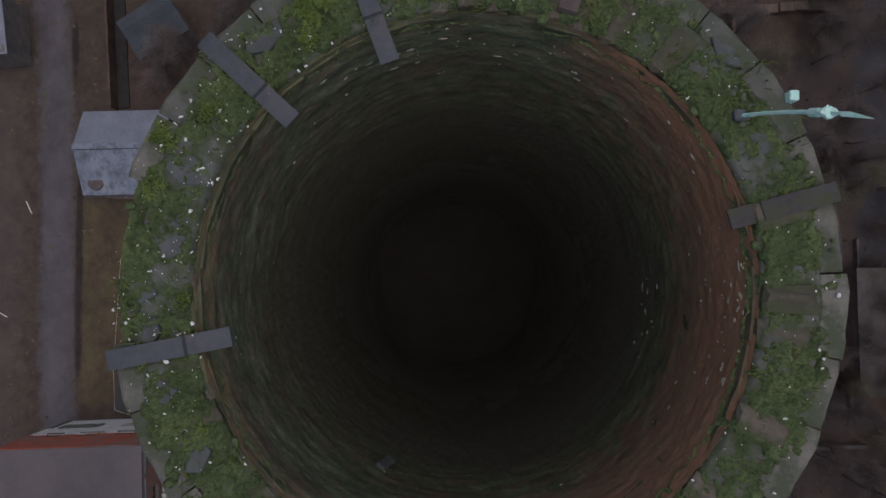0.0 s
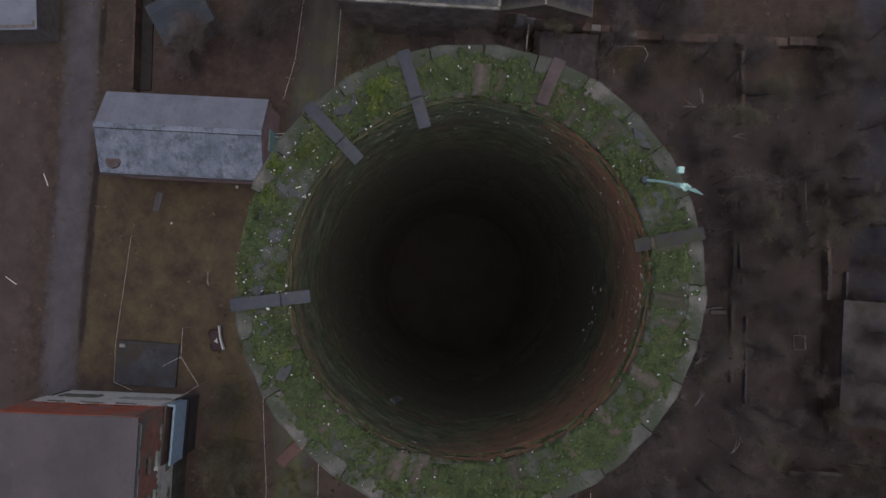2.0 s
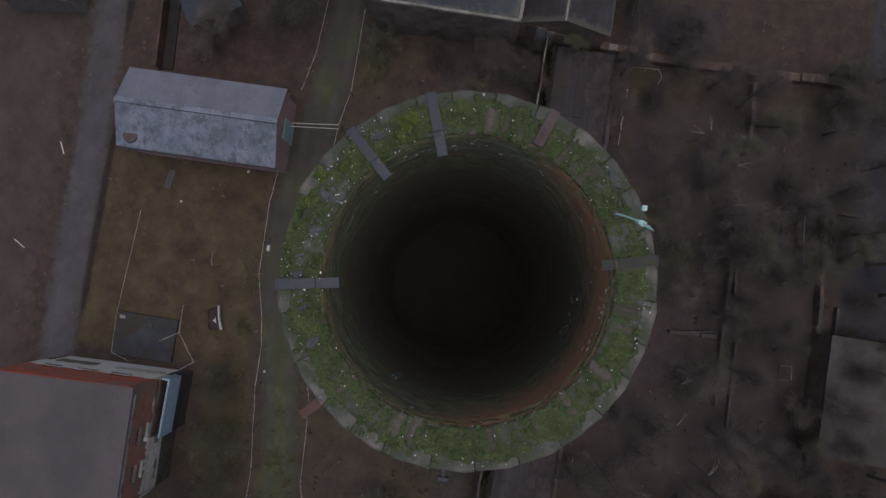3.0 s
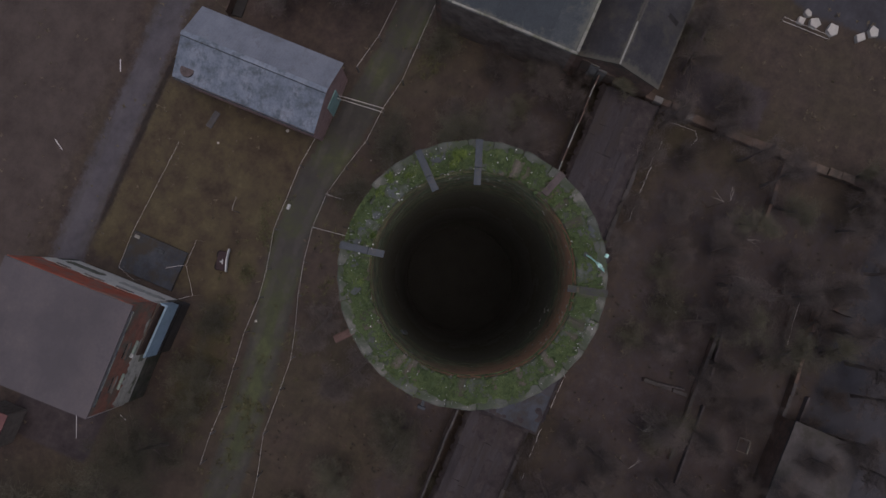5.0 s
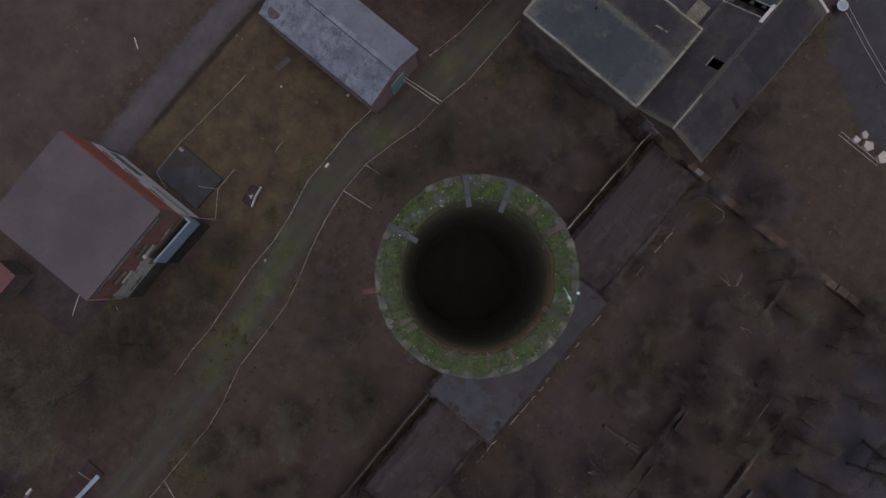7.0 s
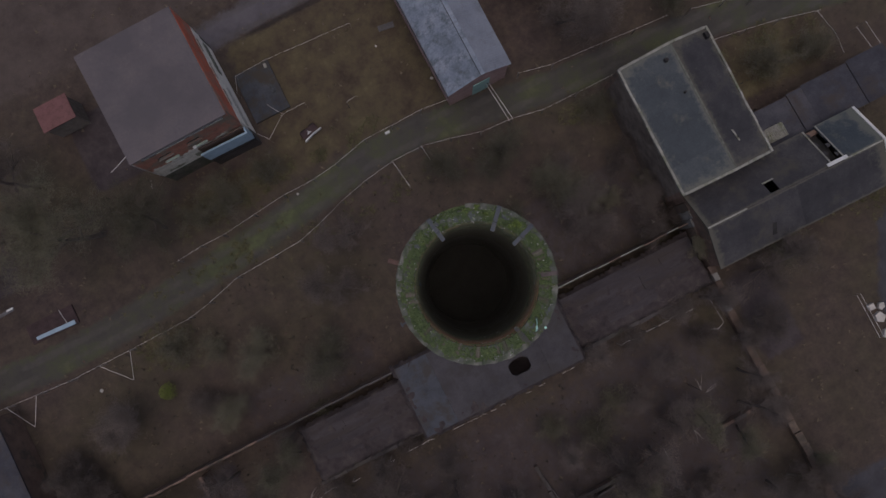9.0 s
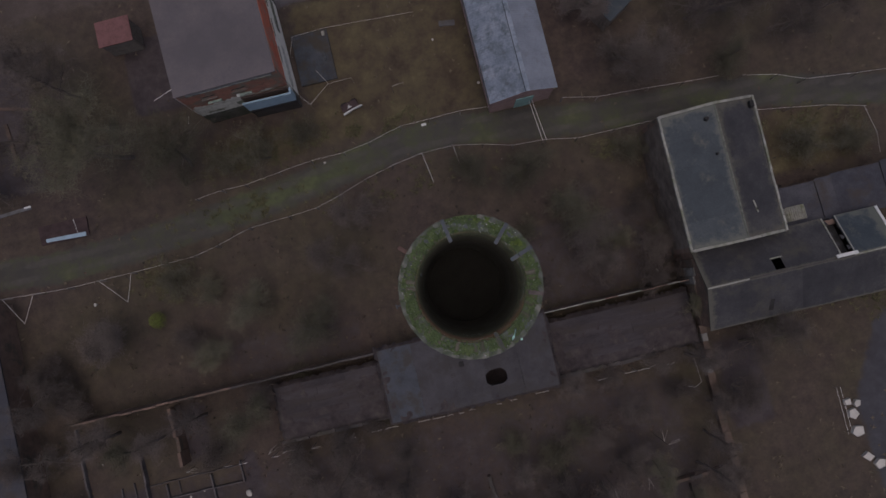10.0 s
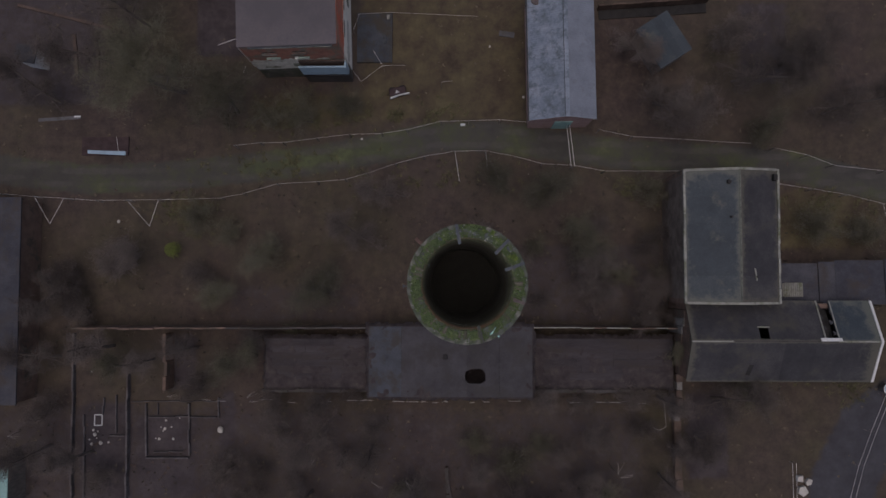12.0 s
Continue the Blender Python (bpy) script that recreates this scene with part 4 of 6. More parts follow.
GREY_STRAP = "grey weathered flat steel strap across the mossy chimney rim"
for deg, r_in in ((100.8, 0.675), (47.0, 0.68), (20.0, 0.665)):
    strap(deg, r_in, M_STRAP, GREY_STRAP, 0)
strap(-75.5, 0.715, M_STRAP_DULL, "dull brownish-grey flat steel strap across the mossy rim", 0)
strap(-19.0, 0.90, M_RUSTPLATE, "rusty brown flat steel strap on the chimney rim", 1)
add_rod()
add_moss()
add_slates()
add_flue_moss()


# ---------------- bare trees ----------------
def branch_pts(rng, p, d, length, r, bend, steps):
    pts = [(p.copy(), r)]
    for i in range(steps):
        d = (d + Vector([rng.gauss(0, bend) for _ in range(3)])).normalized()
        p = p + d * (length / steps)
        pts.append((p.copy(), r * (1 - 0.75 * (i + 1) / steps)))
    return pts, d


def tree_meshes(seed, h, crown, twigs, twig_mat, stems=1):
    """Trunk with limbs, and a crown of fine leafless twigs."""
    rng = random.Random(seed)
    wood, fine = bmesh.new(), bmesh.new()
    tips = []

    def limb(pts, sides):
        for (a, ra), (b, rb) in zip(pts[:-1], pts[1:]):
            tube(wood, a, b, ra, rb, sides, caps=False)

    for s in range(stems):
        d0 = Vector((rng.gauss(0, 0.12 + 0.2 * (stems > 1)), rng.gauss(0, 0.12 + 0.2 * (stems > 1)), 1)).normalized()
        trunk, _ = branch_pts(rng, Vector((rng.gauss(0, 0.15) * (stems > 1), rng.gauss(0, 0.15) * (stems > 1), -0.1)), d0, h * 0.85, 0.018 * h + 0.02, 0.06, 6)
        limb(trunk, 7)
        for k in range(int(12 / stems) + 3):
            i = rng.randint(2, 5)
            p, r = trunk[i]
            az, up = rng.uniform(0, 2 * math.pi), rng.uniform(0.25, 1.1)
            d = Vector((math.cos(az), math.sin(az), up)).normalized()
            L = crown * rng.uniform(0.55, 1.05) * (1.0 if i < 5 else 0.7)
            pts, _ = branch_pts(rng, p, d, L, max(r * 0.5, 0.018), 0.16, 5)
            limb(pts, 5)
            for j in range(2, 6):
                for _ in range(3):
                    dd = Vector((rng.gauss(0, 1), rng.gauss(0, 1), rng.gauss(0.4, 0.6))).normalized()
                    sub, _ = branch_pts(rng, pts[j][0], dd, crown * rng.uniform(0.2, 0.42), max(pts[j][1] * 0.6, 0.008), 0.2, 3)
                    limb(sub, 3)
                    tips += [q for q, _ in sub[1:]]
    for _ in range(twigs):
        p = rng.choice(tips) + Vector([rng.gauss(0, 0.12) for _ in range(3)])
        d = Vector((rng.gauss(0, 1), rng.gauss(0, 1), rng.gauss(0.3, 0.7))).normalized() * rng.uniform(0.25, 0.7)
        q = d.to_track_quat("Z", "Y")
        v = [fine.verts.new(p + q @ Vector((0.008 * math.cos(a), 0.008 * math.sin(a), 0))) for a in (0, 2.1, 4.2)]
        t = fine.verts.new(p + d)
        for i in range(3):
            fine.faces.new((v[i], v[(i + 1) % 3], t))
    return wood, fine


TREES = {}


def make_tree(kind, label, x, y, s, rz):
    name, cat = ("shrub", "shrub") if kind.startswith("shrub") else ("tree", "tree")
    if kind not in TREES:
        seed, h, crown, twigs, tm, stems = KINDS[kind]
        wood, fine = tree_meshes(seed, h, crown, twigs, tm, stems)
        t = thing(name, label, cat, (x, y, 0), "bare trees and shrubs")
        part("trunk", wood, M_BARK, t, smooth=True)
        part("crown", fine, tm, t)
        t.rotation_euler[2], t.scale = rz, (s, s, s)
        TREES[kind] = t
        return t
    src = TREES[kind]
    t = copy_thing(src, pose(x, y, 0, 0, 0, math.degrees(rz)))
    t.scale = (s, s, s)
    return tagged(t, label)


KINDS = {
    "big": (1, 7.5, 3.2, 6000, M_TWIG, 1),
    "big_olive": (11, 7.5, 3.2, 8000, M_TWIG_OLIVE, 1),
    "mid": (2, 6.0, 2.3, 4200, M_TWIG, 1),
    "mid_olive": (3, 5.5, 2.3, 4600, M_TWIG_OLIVE, 1),
    "slim": (4, 7.0, 1.5, 2300, M_TWIG, 1),
    "slim_olive": (5, 6.5, 1.5, 2300, M_TWIG_OLIVE, 1),
    "shrub": (6, 2.4, 1.3, 1700, M_TWIG, 4),
    "shrub_olive": (7, 2.2, 1.3, 1900, M_TWIG_OLIVE, 4),
}
LB = {"big_olive": "large leafless tree with a wide olive twiggy crown", "big": "large leafless tree with a wide brown twiggy crown", "mid": "leafless brown tree with a spreading crown", "mid_olive": "leafless tree with an olive mossy crown",
      "slim": "slender leafless tree in the overgrown yard", "slim_olive": "slender leafless tree with olive twigs", "shrub": "leafless brown shrub on rough ground",
      "shrub_olive": "olive-green leafless shrub on rough ground"}
PLACED = [
    ("big_olive", (-19.49, 13.36), 1.25), ("big_olive", (-15.66, 11.81), 0.9), ("mid", (-23.93, 15.30), 1.1), ("mid", (-28.46, 12.63), 0.9), ("big", (-22.07, 17.99), 1.0),
    ("mid_olive", (-9.87, -0.78), 0.95), ("mid_olive", (-13.63, 1.45), 0.8), ("mid", (-6.36, 2.75), 0.8), ("mid_olive", (8.83, 2.38), 1.0), ("mid_olive", (6.46, 6.10), 0.9),
    ("mid_olive", (2.63, 6.62), 0.7), ("mid", (9.16, -0.94), 0.9), ("mid", (-4.61, 5.87), 0.7), ("mid", (-23.60, 1.64), 0.9), ("mid", (-26.96, -0.24), 0.9), ("mid_olive", (-16.01, -0.99), 0.7),
    ("shrub_olive", (-10.44, 11.54), 1.2), ("shrub_olive", (-13.00, 10.95), 1.0), ("shrub_olive", (-7.88, 11.73), 0.9), ("shrub_olive", (-18.43, 4.45), 1.0),
    ("mid", (13.74, 12.44), 1.0), ("mid", (16.68, 11.30), 1.0), ("mid", (19.31, 13.92), 1.1), ("mid_olive", (21.19, 10.40), 0.7), ("big", (22.65, 15.04), 1.0), ("mid", (25.50, 11.64), 1.0),
    ("mid", (11.56, 16.24), 0.8), ("shrub", (18.67, 16.57), 1.2), ("mid", (17.43, -8.19), 0.9), ("shrub", (16.32, -10.97), 1.2), ("shrub_olive", (20.16, -7.82), 1.0),
    ("slim", (-24.21, -4.69), 1.0), ("slim_olive", (-23.42, -6.17), 0.8), ("mid", (-27.95, -5.44), 0.8), ("slim_olive", (-15.95, -5.77), 0.9), ("slim_olive", (-14.10, -5.40), 0.8), ("slim", (-25.52, -12.04), 0.9),
    ("shrub", (-12.76, -8.26), 0.8), ("slim", (-9.45, -8.21), 0.7), ("shrub", (-7.35, -7.93), 0.7), ("slim", (-13.87, -4.02), 0.7), ("shrub_olive", (-11.26, -3.80), 0.6), ("slim", (5.58, -8.14), 0.7), ("shrub", (8.39, -8.05), 0.8),
    ("shrub", (11.82, -7.85), 0.9), ("slim", (13.77, -8.11), 0.8), ("slim_olive", (14.37, -5.44), 0.6), ("shrub", (14.55, -2.51), 0.7), ("shrub", (14.25, 2.87), 0.7), ("shrub_olive", (14.02, 0.56), 0.6),
    ("slim", (-21.29, -5.55), 0.8), ("slim", (-18.25, -4.78), 0.8), ("shrub", (-17.83, -7.20), 0.9), ("shrub", (-28.36, -8.78), 1.0), ("slim", (-28.42, -11.59), 0.9), ("shrub", (-24.33, -13.73), 0.9), ("shrub", (-15.80, -12.92), 1.0),
    ("shrub_olive", (24.58, 4.02), 1.1), ("shrub_olive", (27.60, 2.87), 1.0), ("shrub_olive", (13.52, 6.36), 0.9),
]


def tussocks():
    """Dead grass and leaf clumps over the rough ground."""
    rng = random.Random(90)
    sets = {"dead_grass": (M_STRAW, 2600, "pale dead grass clumps on the rough ground"), "brown_litter": (M_LITTER, 3600, "brown leaf litter clumps on the rough ground"),
            "dark_weeds": (M_WEED, 3000, "dark withered weeds on the rough ground")}
    for name, (m, cnt, lab) in sets.items():
        bm = bmesh.new()
        for _ in range(cnt):
            x, y = rng.uniform(-34, 32), rng.uniform(-26, 30)
            if noise.noise(Vector((x * 0.35, y * 0.35, len(name)))) < rng.uniform(-0.4, 0.25):
                continue
            if name != "dead_grass" and (y > 8.5 or (x > 11 and y < -8)):
                continue
            near = float(seg_dist(np.array([(x, y)]), LANE)[0])
            if near < 1.0 and rng.random() < 0.85:
                continue
            rad = rng.uniform(0.08, 0.26)
            g = ground_height(x, y) + 0.01
            for k in range(7):
                az, wd = rng.uniform(0, 6.3), rng.uniform(0.02, 0.05)
                d, sd = Vector((math.cos(az), math.sin(az), 0)), Vector((-math.sin(az), math.cos(az), 0))
                p = Vector((x, y, g))
                q = p + d * rad * rng.uniform(0.4, 1.0) + Vector((0, 0, rng.uniform(0.02, 0.16)))
                bm.faces.new([bm.verts.new(u) for u in (p - sd * wd, p + sd * wd, q)])
        tagged(link(name, bm, m), lab, "ground cover", kind="stuff")


def dry_tufts():
    """Yellow-green dry grass that grows in drifts on the verges."""
    rng = random.Random(55)
    bm = bmesh.new()
    for x0, x1, y0, y1, cnt in ((-14.5, -6.5, 10.3, 12.8, 420), (-6.5, 0.5, 11.0, 12.4, 200), (-20.8, -17.4, 3.2, 6.0, 200), (21.5, 29.0, 3.0, 6.5, 260), (-8.0, 4.0, 6.0, 8.4, 140), (11.0, 14.0, 5.6, 7.2, 120), (-16.0, -8.0, 7.2, 9.0, 200), (24.0, 29.0, -8.5, -6.5, 90)):
        for _ in range(cnt):
            x, y = rng.gauss((x0 + x1) / 2, (x1 - x0) / 3.6), rng.gauss((y0 + y1) / 2, (y1 - y0) / 3.2)
            if noise.noise(Vector((x * 0.8, y * 0.8, 6.0))) < rng.uniform(-0.3, 0.35):
                continue
            g = ground_height(x, y)
            for _ in range(18):
                az, wd, ln = rng.uniform(0, 6.3), rng.uniform(0.006, 0.014), rng.uniform(0.12, 0.4)
                d, sd = Vector((math.cos(az), math.sin(az), 0)), Vector((-math.sin(az), math.cos(az), 0))
                p = Vector((x, y, g))
                bm.faces.new([bm.verts.new(u) for u in (p - sd * wd, p + sd * wd, p + d * ln + Vector((0, 0, rng.uniform(0.05, 0.25))))])
    tagged(link("dry_grass", bm, M_DRY), "yellow-green dry grass tufts on the verges", "grass", kind="stuff")


def plant():
    tussocks()
    dry_tufts()
    rng = random.Random(21)
    for kind, (x, y), s in PLACED:
        make_tree(kind, LB[kind], x, y, s, rng.uniform(0, 6.28))
    # the overgrown yard south of the ruins
    (x0, y1), (x1, _), (_, y0) = (-15.60, -9.90), (15.75, -9.75), (-0.41, -26.44)
    done = []
    while len(done) < 85:
        x, y = rng.uniform(x0, x1), rng.uniform(y0, y1)
        if any((x - a) ** 2 + (y - b) ** 2 < 1.2 for a, b in done):
            continue
        done.append((x, y))
        kind = rng.choices(["slim", "slim_olive", "mid", "mid_olive", "shrub", "shrub_olive"], [6, 2, 3, 0.5, 3, 1])[0]
        make_tree(kind, LB[kind], x, y, rng.uniform(0.6, 0.95), rng.uniform(0, 6.28))
    # scattered scrub among the trees north of the ruins
    (x0, y1), (x1, y0) = (-27.75, 4.96), (14.10, -2.57)
    for _ in range(26):
        x, y = rng.uniform(x0, x1), rng.uniform(y0, y1)
        if x * x + y * y < 5:
            continue
        kind = rng.choice(["shrub", "shrub", "shrub_olive"])
        make_tree(kind, LB[kind], x, y, rng.uniform(0.6, 1.0), rng.uniform(0, 6.28))


# ---------------- buildings ----------------
def corrugated(length, width, z_fun, wave=0.15, amp=0.006, thick=0.006):
    """A corrugated sheet, ribs along y, from x = 0 to length; z_fun(y) gives the slope."""
    bm = bmesh.new()
    n = max(4, int(length / wave * 4))
    ys = (0.0, width)
    top, bot = [], []
    for i in range(n + 1):
        x = length * i / n
        z = amp * math.sin(2 * math.pi * x / wave)
        top.append([bm.verts.new((x, y, z_fun(y) + z)) for y in ys])
        bot.append([bm.verts.new((x, y, z_fun(y) + z - thick)) for y in ys])
    for i in range(n):
        bm.faces.new((top[i][0], top[i + 1][0], top[i + 1][1], top[i][1]))
        bm.faces.new((bot[i][1], bot[i + 1][1], bot[i + 1][0], bot[i][0]))
        bm.faces.new((top[i][0], bot[i][0], bot[i + 1][0], top[i + 1][0]))
        bm.faces.new((top[i][1], top[i + 1][1], bot[i + 1][1], bot[i][1]))
    return bm


def gable_wall(x0, x1, y0, y1, h, ridge_x, ridge_z):
    bm = bmesh.new()
    pts = [(x0, 0), (x1, 0), (x1, h), (ridge_x, ridge_z), (x0, h)]
    a = [bm.verts.new((x, y0, z)) for x, z in pts]
    b = [bm.verts.new((x, y1, z)) for x, z in pts]
    bm.faces.new(a)
    bm.faces.new(b[::-1])
    for i in range(5):
        j = (i + 1) % 5
        bm.faces.new((a[j], a[i], b[i], b[j]))
    bmesh.ops.recalc_face_normals(bm, faces=bm.faces)
    return bm


def build_shed():
    (xw, ys), (xe, _), (xr, _) = (4.71, 10.51), (9.14, 10.49), (7.08, 10.26)
    yn = (6.87, 19.32)[1]
    t = thing("long_shed", "long shed with a blue-grey corrugated gable roof and pink brick gables", "shed")
    h, rz = 2.9, 3.9
    o = 0.15
    part("wall", boxes((xw + o, xw + o + 0.25, ys + 0.45, yn - 0.45, 0, h)), M_PINK, t)
    part("wall", boxes((xe - o - 0.25, xe - o, ys + 0.45, yn - 0.45, 0, h)), M_PINK, t)
    for y0 in (ys + 0.15, yn - 0.4):
        part("gable", gable_wall(xw + o, xe - o, y0, y0 + 0.25, h - 0.05, xr, rz - 0.08), M_PINK, t, "faded pink brick gable")
    d = part("door", boxes((xr - 0.55, xr + 0.65, ys + 0.08, ys + 0.14, 0.02, 2.0), bevel=0.01), M_TEAL, t, "faded teal plank door")
    part("handle", boxes((xr + 0.5, xr + 0.54, ys + 0.03, ys + 0.08, 1.0, 1.15)), M_RIDGE, d)
    n = 12
    L = (yn - ys) / n
    for side, x_e, m in ((-1, xw, M_SHEET), (1, xe, M_SHEET_PALE)):
        w = abs(xr - x_e)
        for i in range(n):
            bm = corrugated(L + 0.05, w, lambda y: rz + 0.05 - (rz - h) * y / w)
            # ribs run down the slope
            bm.transform(Matrix(((0, side, 0, xr), (1, 0, 0, ys + L * i), (0, 0, 1, 0.004 * (i % 2)), (0, 0, 0, 1))))
            part("roof_sheet", bm, m, t)
    b = bmesh.new()
    prism([(xr - 0.14, ys - 0.02), (xr + 0.14, ys - 0.02), (xr + 0.14, yn + 0.07), (xr - 0.14, yn + 0.07)], lambda x, y: rz + 0.05 - 0.3 * abs(x - xr), lambda x, y: rz + 0.11 - 0.3 * abs(x - xr), b)
    part("ridge_cap", b, M_SHEET, t)
    part("ridge_gap", boxes((xr - 0.165, xr - 0.145, ys, yn, rz - 0.02, rz + 0.075)), M_RIDGE, t, "dark ridge flashing")
    part("gutter", boxes((xw - 0.10, xw - 0.01, ys, yn, h - 0.06, h - 0.01)), M_RIDGE, t, "dark eaves gutter")
    b = bmesh.new()
    tube(b, (xw + 0.62, yn - 0.75, h + 0.26), (xw + 0.62, yn - 0.75, h + 0.36), 0.42, 0.40, 14)
    part("rust_patch", b, M_RUSTPLATE, t, "round dull brown patch plate")
    # the shed stands a little askew to the lane
    turn = pose(xr, ys, 0) @ pose(0, 0, 0, 0, 0, 0.9) @ pose(-xr, -ys, 0)
    t.matrix_world = turn


def flaking(parent, m, x0, x1, z0, z1, rag, seed, material, label, off=0.012):
    """A thin coat of render left on a wall, with ragged edges above and below."""
    n = max(8, int((x1 - x0) / 0.07))
    bm = bmesh.new()
    rows = []
    for i in range(n + 1):
        x = x0 + (x1 - x0) * i / n
        e = min(1.0, 0.5 + 12 * i / n, 0.5 + 12 * (n - i) / n)
        up = z1 + rag * (0.6 * noise.noise(Vector((x * 1.3, seed, 0))) + 0.4 * noise.noise(Vector((x * 5, seed, 3)))) - (1 - e) * (z1 - z0) * 0.4
        lo = z0 + rag * (0.5 * noise.noise(Vector((x * 1.6, seed, 7))) + 0.3 * noise.noise(Vector((x * 6, seed, 9)))) + (1 - e) * (z1 - z0) * 0.4
        up = max(up, lo + 0.02)
        rows.append([bm.verts.new((x, y, z)) for y, z in ((-off, lo), (-off, up), (-0.002, up), (-0.002, lo))])
    for p, q in zip(rows[:-1], rows[1:]):
        for k in range(4):
            bm.faces.new((p[k], p[(k + 1) % 4], q[(k + 1) % 4], q[k]))
    bm.faces.new(rows[0])
    bm.faces.new(rows[-1][::-1])
    bmesh.ops.recalc_face_normals(bm, faces=bm.faces)
    part("render_patch", bm, material, parent, label).matrix_basis = m


def build_house():
    H, M, B = 6.25, 3.4, 1.9
    W, D = 6.15, 7.1
    t = thing("house", "house with grey felt roof, orange upper and white lower walls", "house", (-7.5, 14.52, 0), rz=radians(1.8))
    up_s = [(1.1, 2.0, 4.75, 5.15), (3.0, 3.9, 4.75, 5.15)]
    up_e = [(1.5, 2.5, 3.46, 3.95), (3.3, 4.4, 3.46, 3.95), (5.3, 6.1, 3.46, 3.95)]
    lo_e = []
    specs = [("south", W, pose(-W, 0, 0), up_s, []), ("east", D, pose(0, 0, 0, 0, 0, 90), up_e, lo_e),
             ("north", W, pose(0, D, 0, 0, 0, 180), [(2.0, 3.2, 4.4, 5.4)], []), ("west", D, pose(-W, D, 0, 0, 0, 270), [(2.0, 3.2, 4.4, 5.4)], [])]
    for nm, L, m, up, low in specs:
        a0 = 0.3 if nm in ("east", "west") else 0.0
        for tag, z0, z1, holes, mt, fr, lab in (("upper_wall", M, H, up, M_ORANGE_DULL if nm == "south" else M_ORANGE, M_WOOD, "orange rendered upper wall"), ("lower_wall", B, M, low, M_PLASTER if nm == "south" else M_WHITE, M_WOOD, "white rendered lower wall"),
                                                ("plinth_wall", -0.1, B, [], M_WHITE if nm == "east" else M_PLINTH, None, "stained ground floor wall")):
            w = part(tag, wall_mesh(L - 2 * a0, z1 - z0, 0.3, [(a - a0, b - a0, c - z0, d - z0) for a, b, c, d in holes]), mt, t, lab)
            w.matrix_basis = m @ pose(a0, 0, z0)
            for a, b, c, d in holes:
                window(t, m @ pose(a, 0, c), b - a, d - c, fr)
        if nm == "south":
            flaking(t, m, 0.05, L - 0.9, M - 0.1, M + 0.35, 0.6, 3, M_PLASTER, "flaking pale plaster")
            flaking(t, m, 2.6, L - 1.4, M - 1.0, M - 0.45, 0.6, 5, M_ALGAE, "green algae stain on crumbled plaster", 0.008)
            flaking(t, m, 0.6, 1.6, M - 1.3, M - 1.0, 0.5, 6, M_ALGAE, "green algae stain on crumbled plaster", 0.008)
        if nm == "east":
            flaking(t, m, 0.05, L - 0.3, M - 0.05, M + 0.14, 0.35, 4, M_WHITE, "flaking white render")
            flaking(t, m, 0.4, 3.2, B - 0.6, B + 0.15, 0.5, 9, M_PLASTER, "flaking pale plaster")
            flaking(t, m, 4.3, 6.6, B - 0.8, B + 0.10, 0.5, 10, M_ALGAE, "green algae stain on crumbled plaster")
    n = 9
    for i in range(n):
        a, b = -0.04 + (D + 0.06) * i / n, -0.04 + (D + 0.06) * (i + 1) / n
        k = 0.004 * (i % 2)
        part("roof_strip", prism([(-W - 0.06, a), (-0.03, a), (-0.03, b), (-W - 0.06, b)], H + 0.003, lambda x, y: H + 0.10 + k), M_FELT, t)
    part("gutter", boxes((-W + 0.6, -0.3, -0.15, -0.045, H - 0.08, H + 0.02)), M_RIDGE, t, "dark metal gutter")
    for a, b in ((-W + 0.75, -W + 1.05), (-W + 1.5, -W + 3.4), (-W + 3.7, -W + 4.6), (-W + 4.75, -0.32)):
        part("gutter_lip", boxes((a, b, -0.168, -0.152, H - 0.06, H + 0.01)), M_COPING, t, "pale broken gutter lip")
    for x, z in ((-4.9, 4.3), (-3.0, 4.25)):
        part("window_ledge", prism([(x, -0.20), (x + 0.9, -0.20), (x + 0.9, -0.055), (x, -0.055)], z, z + 0.05), M_LEDGE, t, "pale green window ledge")
    part("sill_box", boxes((-3.05, -2.85, -0.26, -0.06, 4.302, 4.4), bevel=0.01), M_PALE, t, "small white box on the ledge")
    # veranda with a light blue parapet in front of the south wall
    (px, py) = (-10.58, 13.98)
    (qx, _) = (-7.43, 13.97)
    yb = 14.40
    lean = thing("veranda", "raised veranda with a light blue boarded parapet beside the house", "veranda")
    part("front_panel", boxes((px, qx, py, py + 0.07, 1.8, 3.3), bevel=0.01), M_BLUEPANEL, lean, "light blue boarding")
    part("side_panel", boxes((qx - 0.07, qx, py + 0.074, yb, 1.8, 3.3), bevel=0.01), M_BLUEPANEL, lean, "light blue boarding")
    part("top_rail", boxes((px, qx, py - 0.02, py + 0.10, 3.302, 3.35)), M_BLUEPANEL, lean, "light blue top rail")
    part("top_rail", boxes((qx - 0.10, qx + 0.02, py + 0.104, yb, 3.302, 3.35)), M_BLUEPANEL, lean, "light blue top rail")
    part("floor_slab", boxes((px, qx, py, yb, 1.3, 1.49)), M_DARK, lean, "dark floor")
    # panel added over the white wall to darken the veranda's shaded recess
    part("back_panel", boxes((px + 0.05, qx - 0.08, yb - 0.09, yb - 0.02, 1.492, 3.62)), M_BROWNWOOD, lean, "brown panel painting in the recess's shade")
    part("base", boxes((px + 0.05, qx - 0.02, py + 0.03, yb, -0.1, 1.298)), M_CONC_DARK, lean, "dark concrete base")


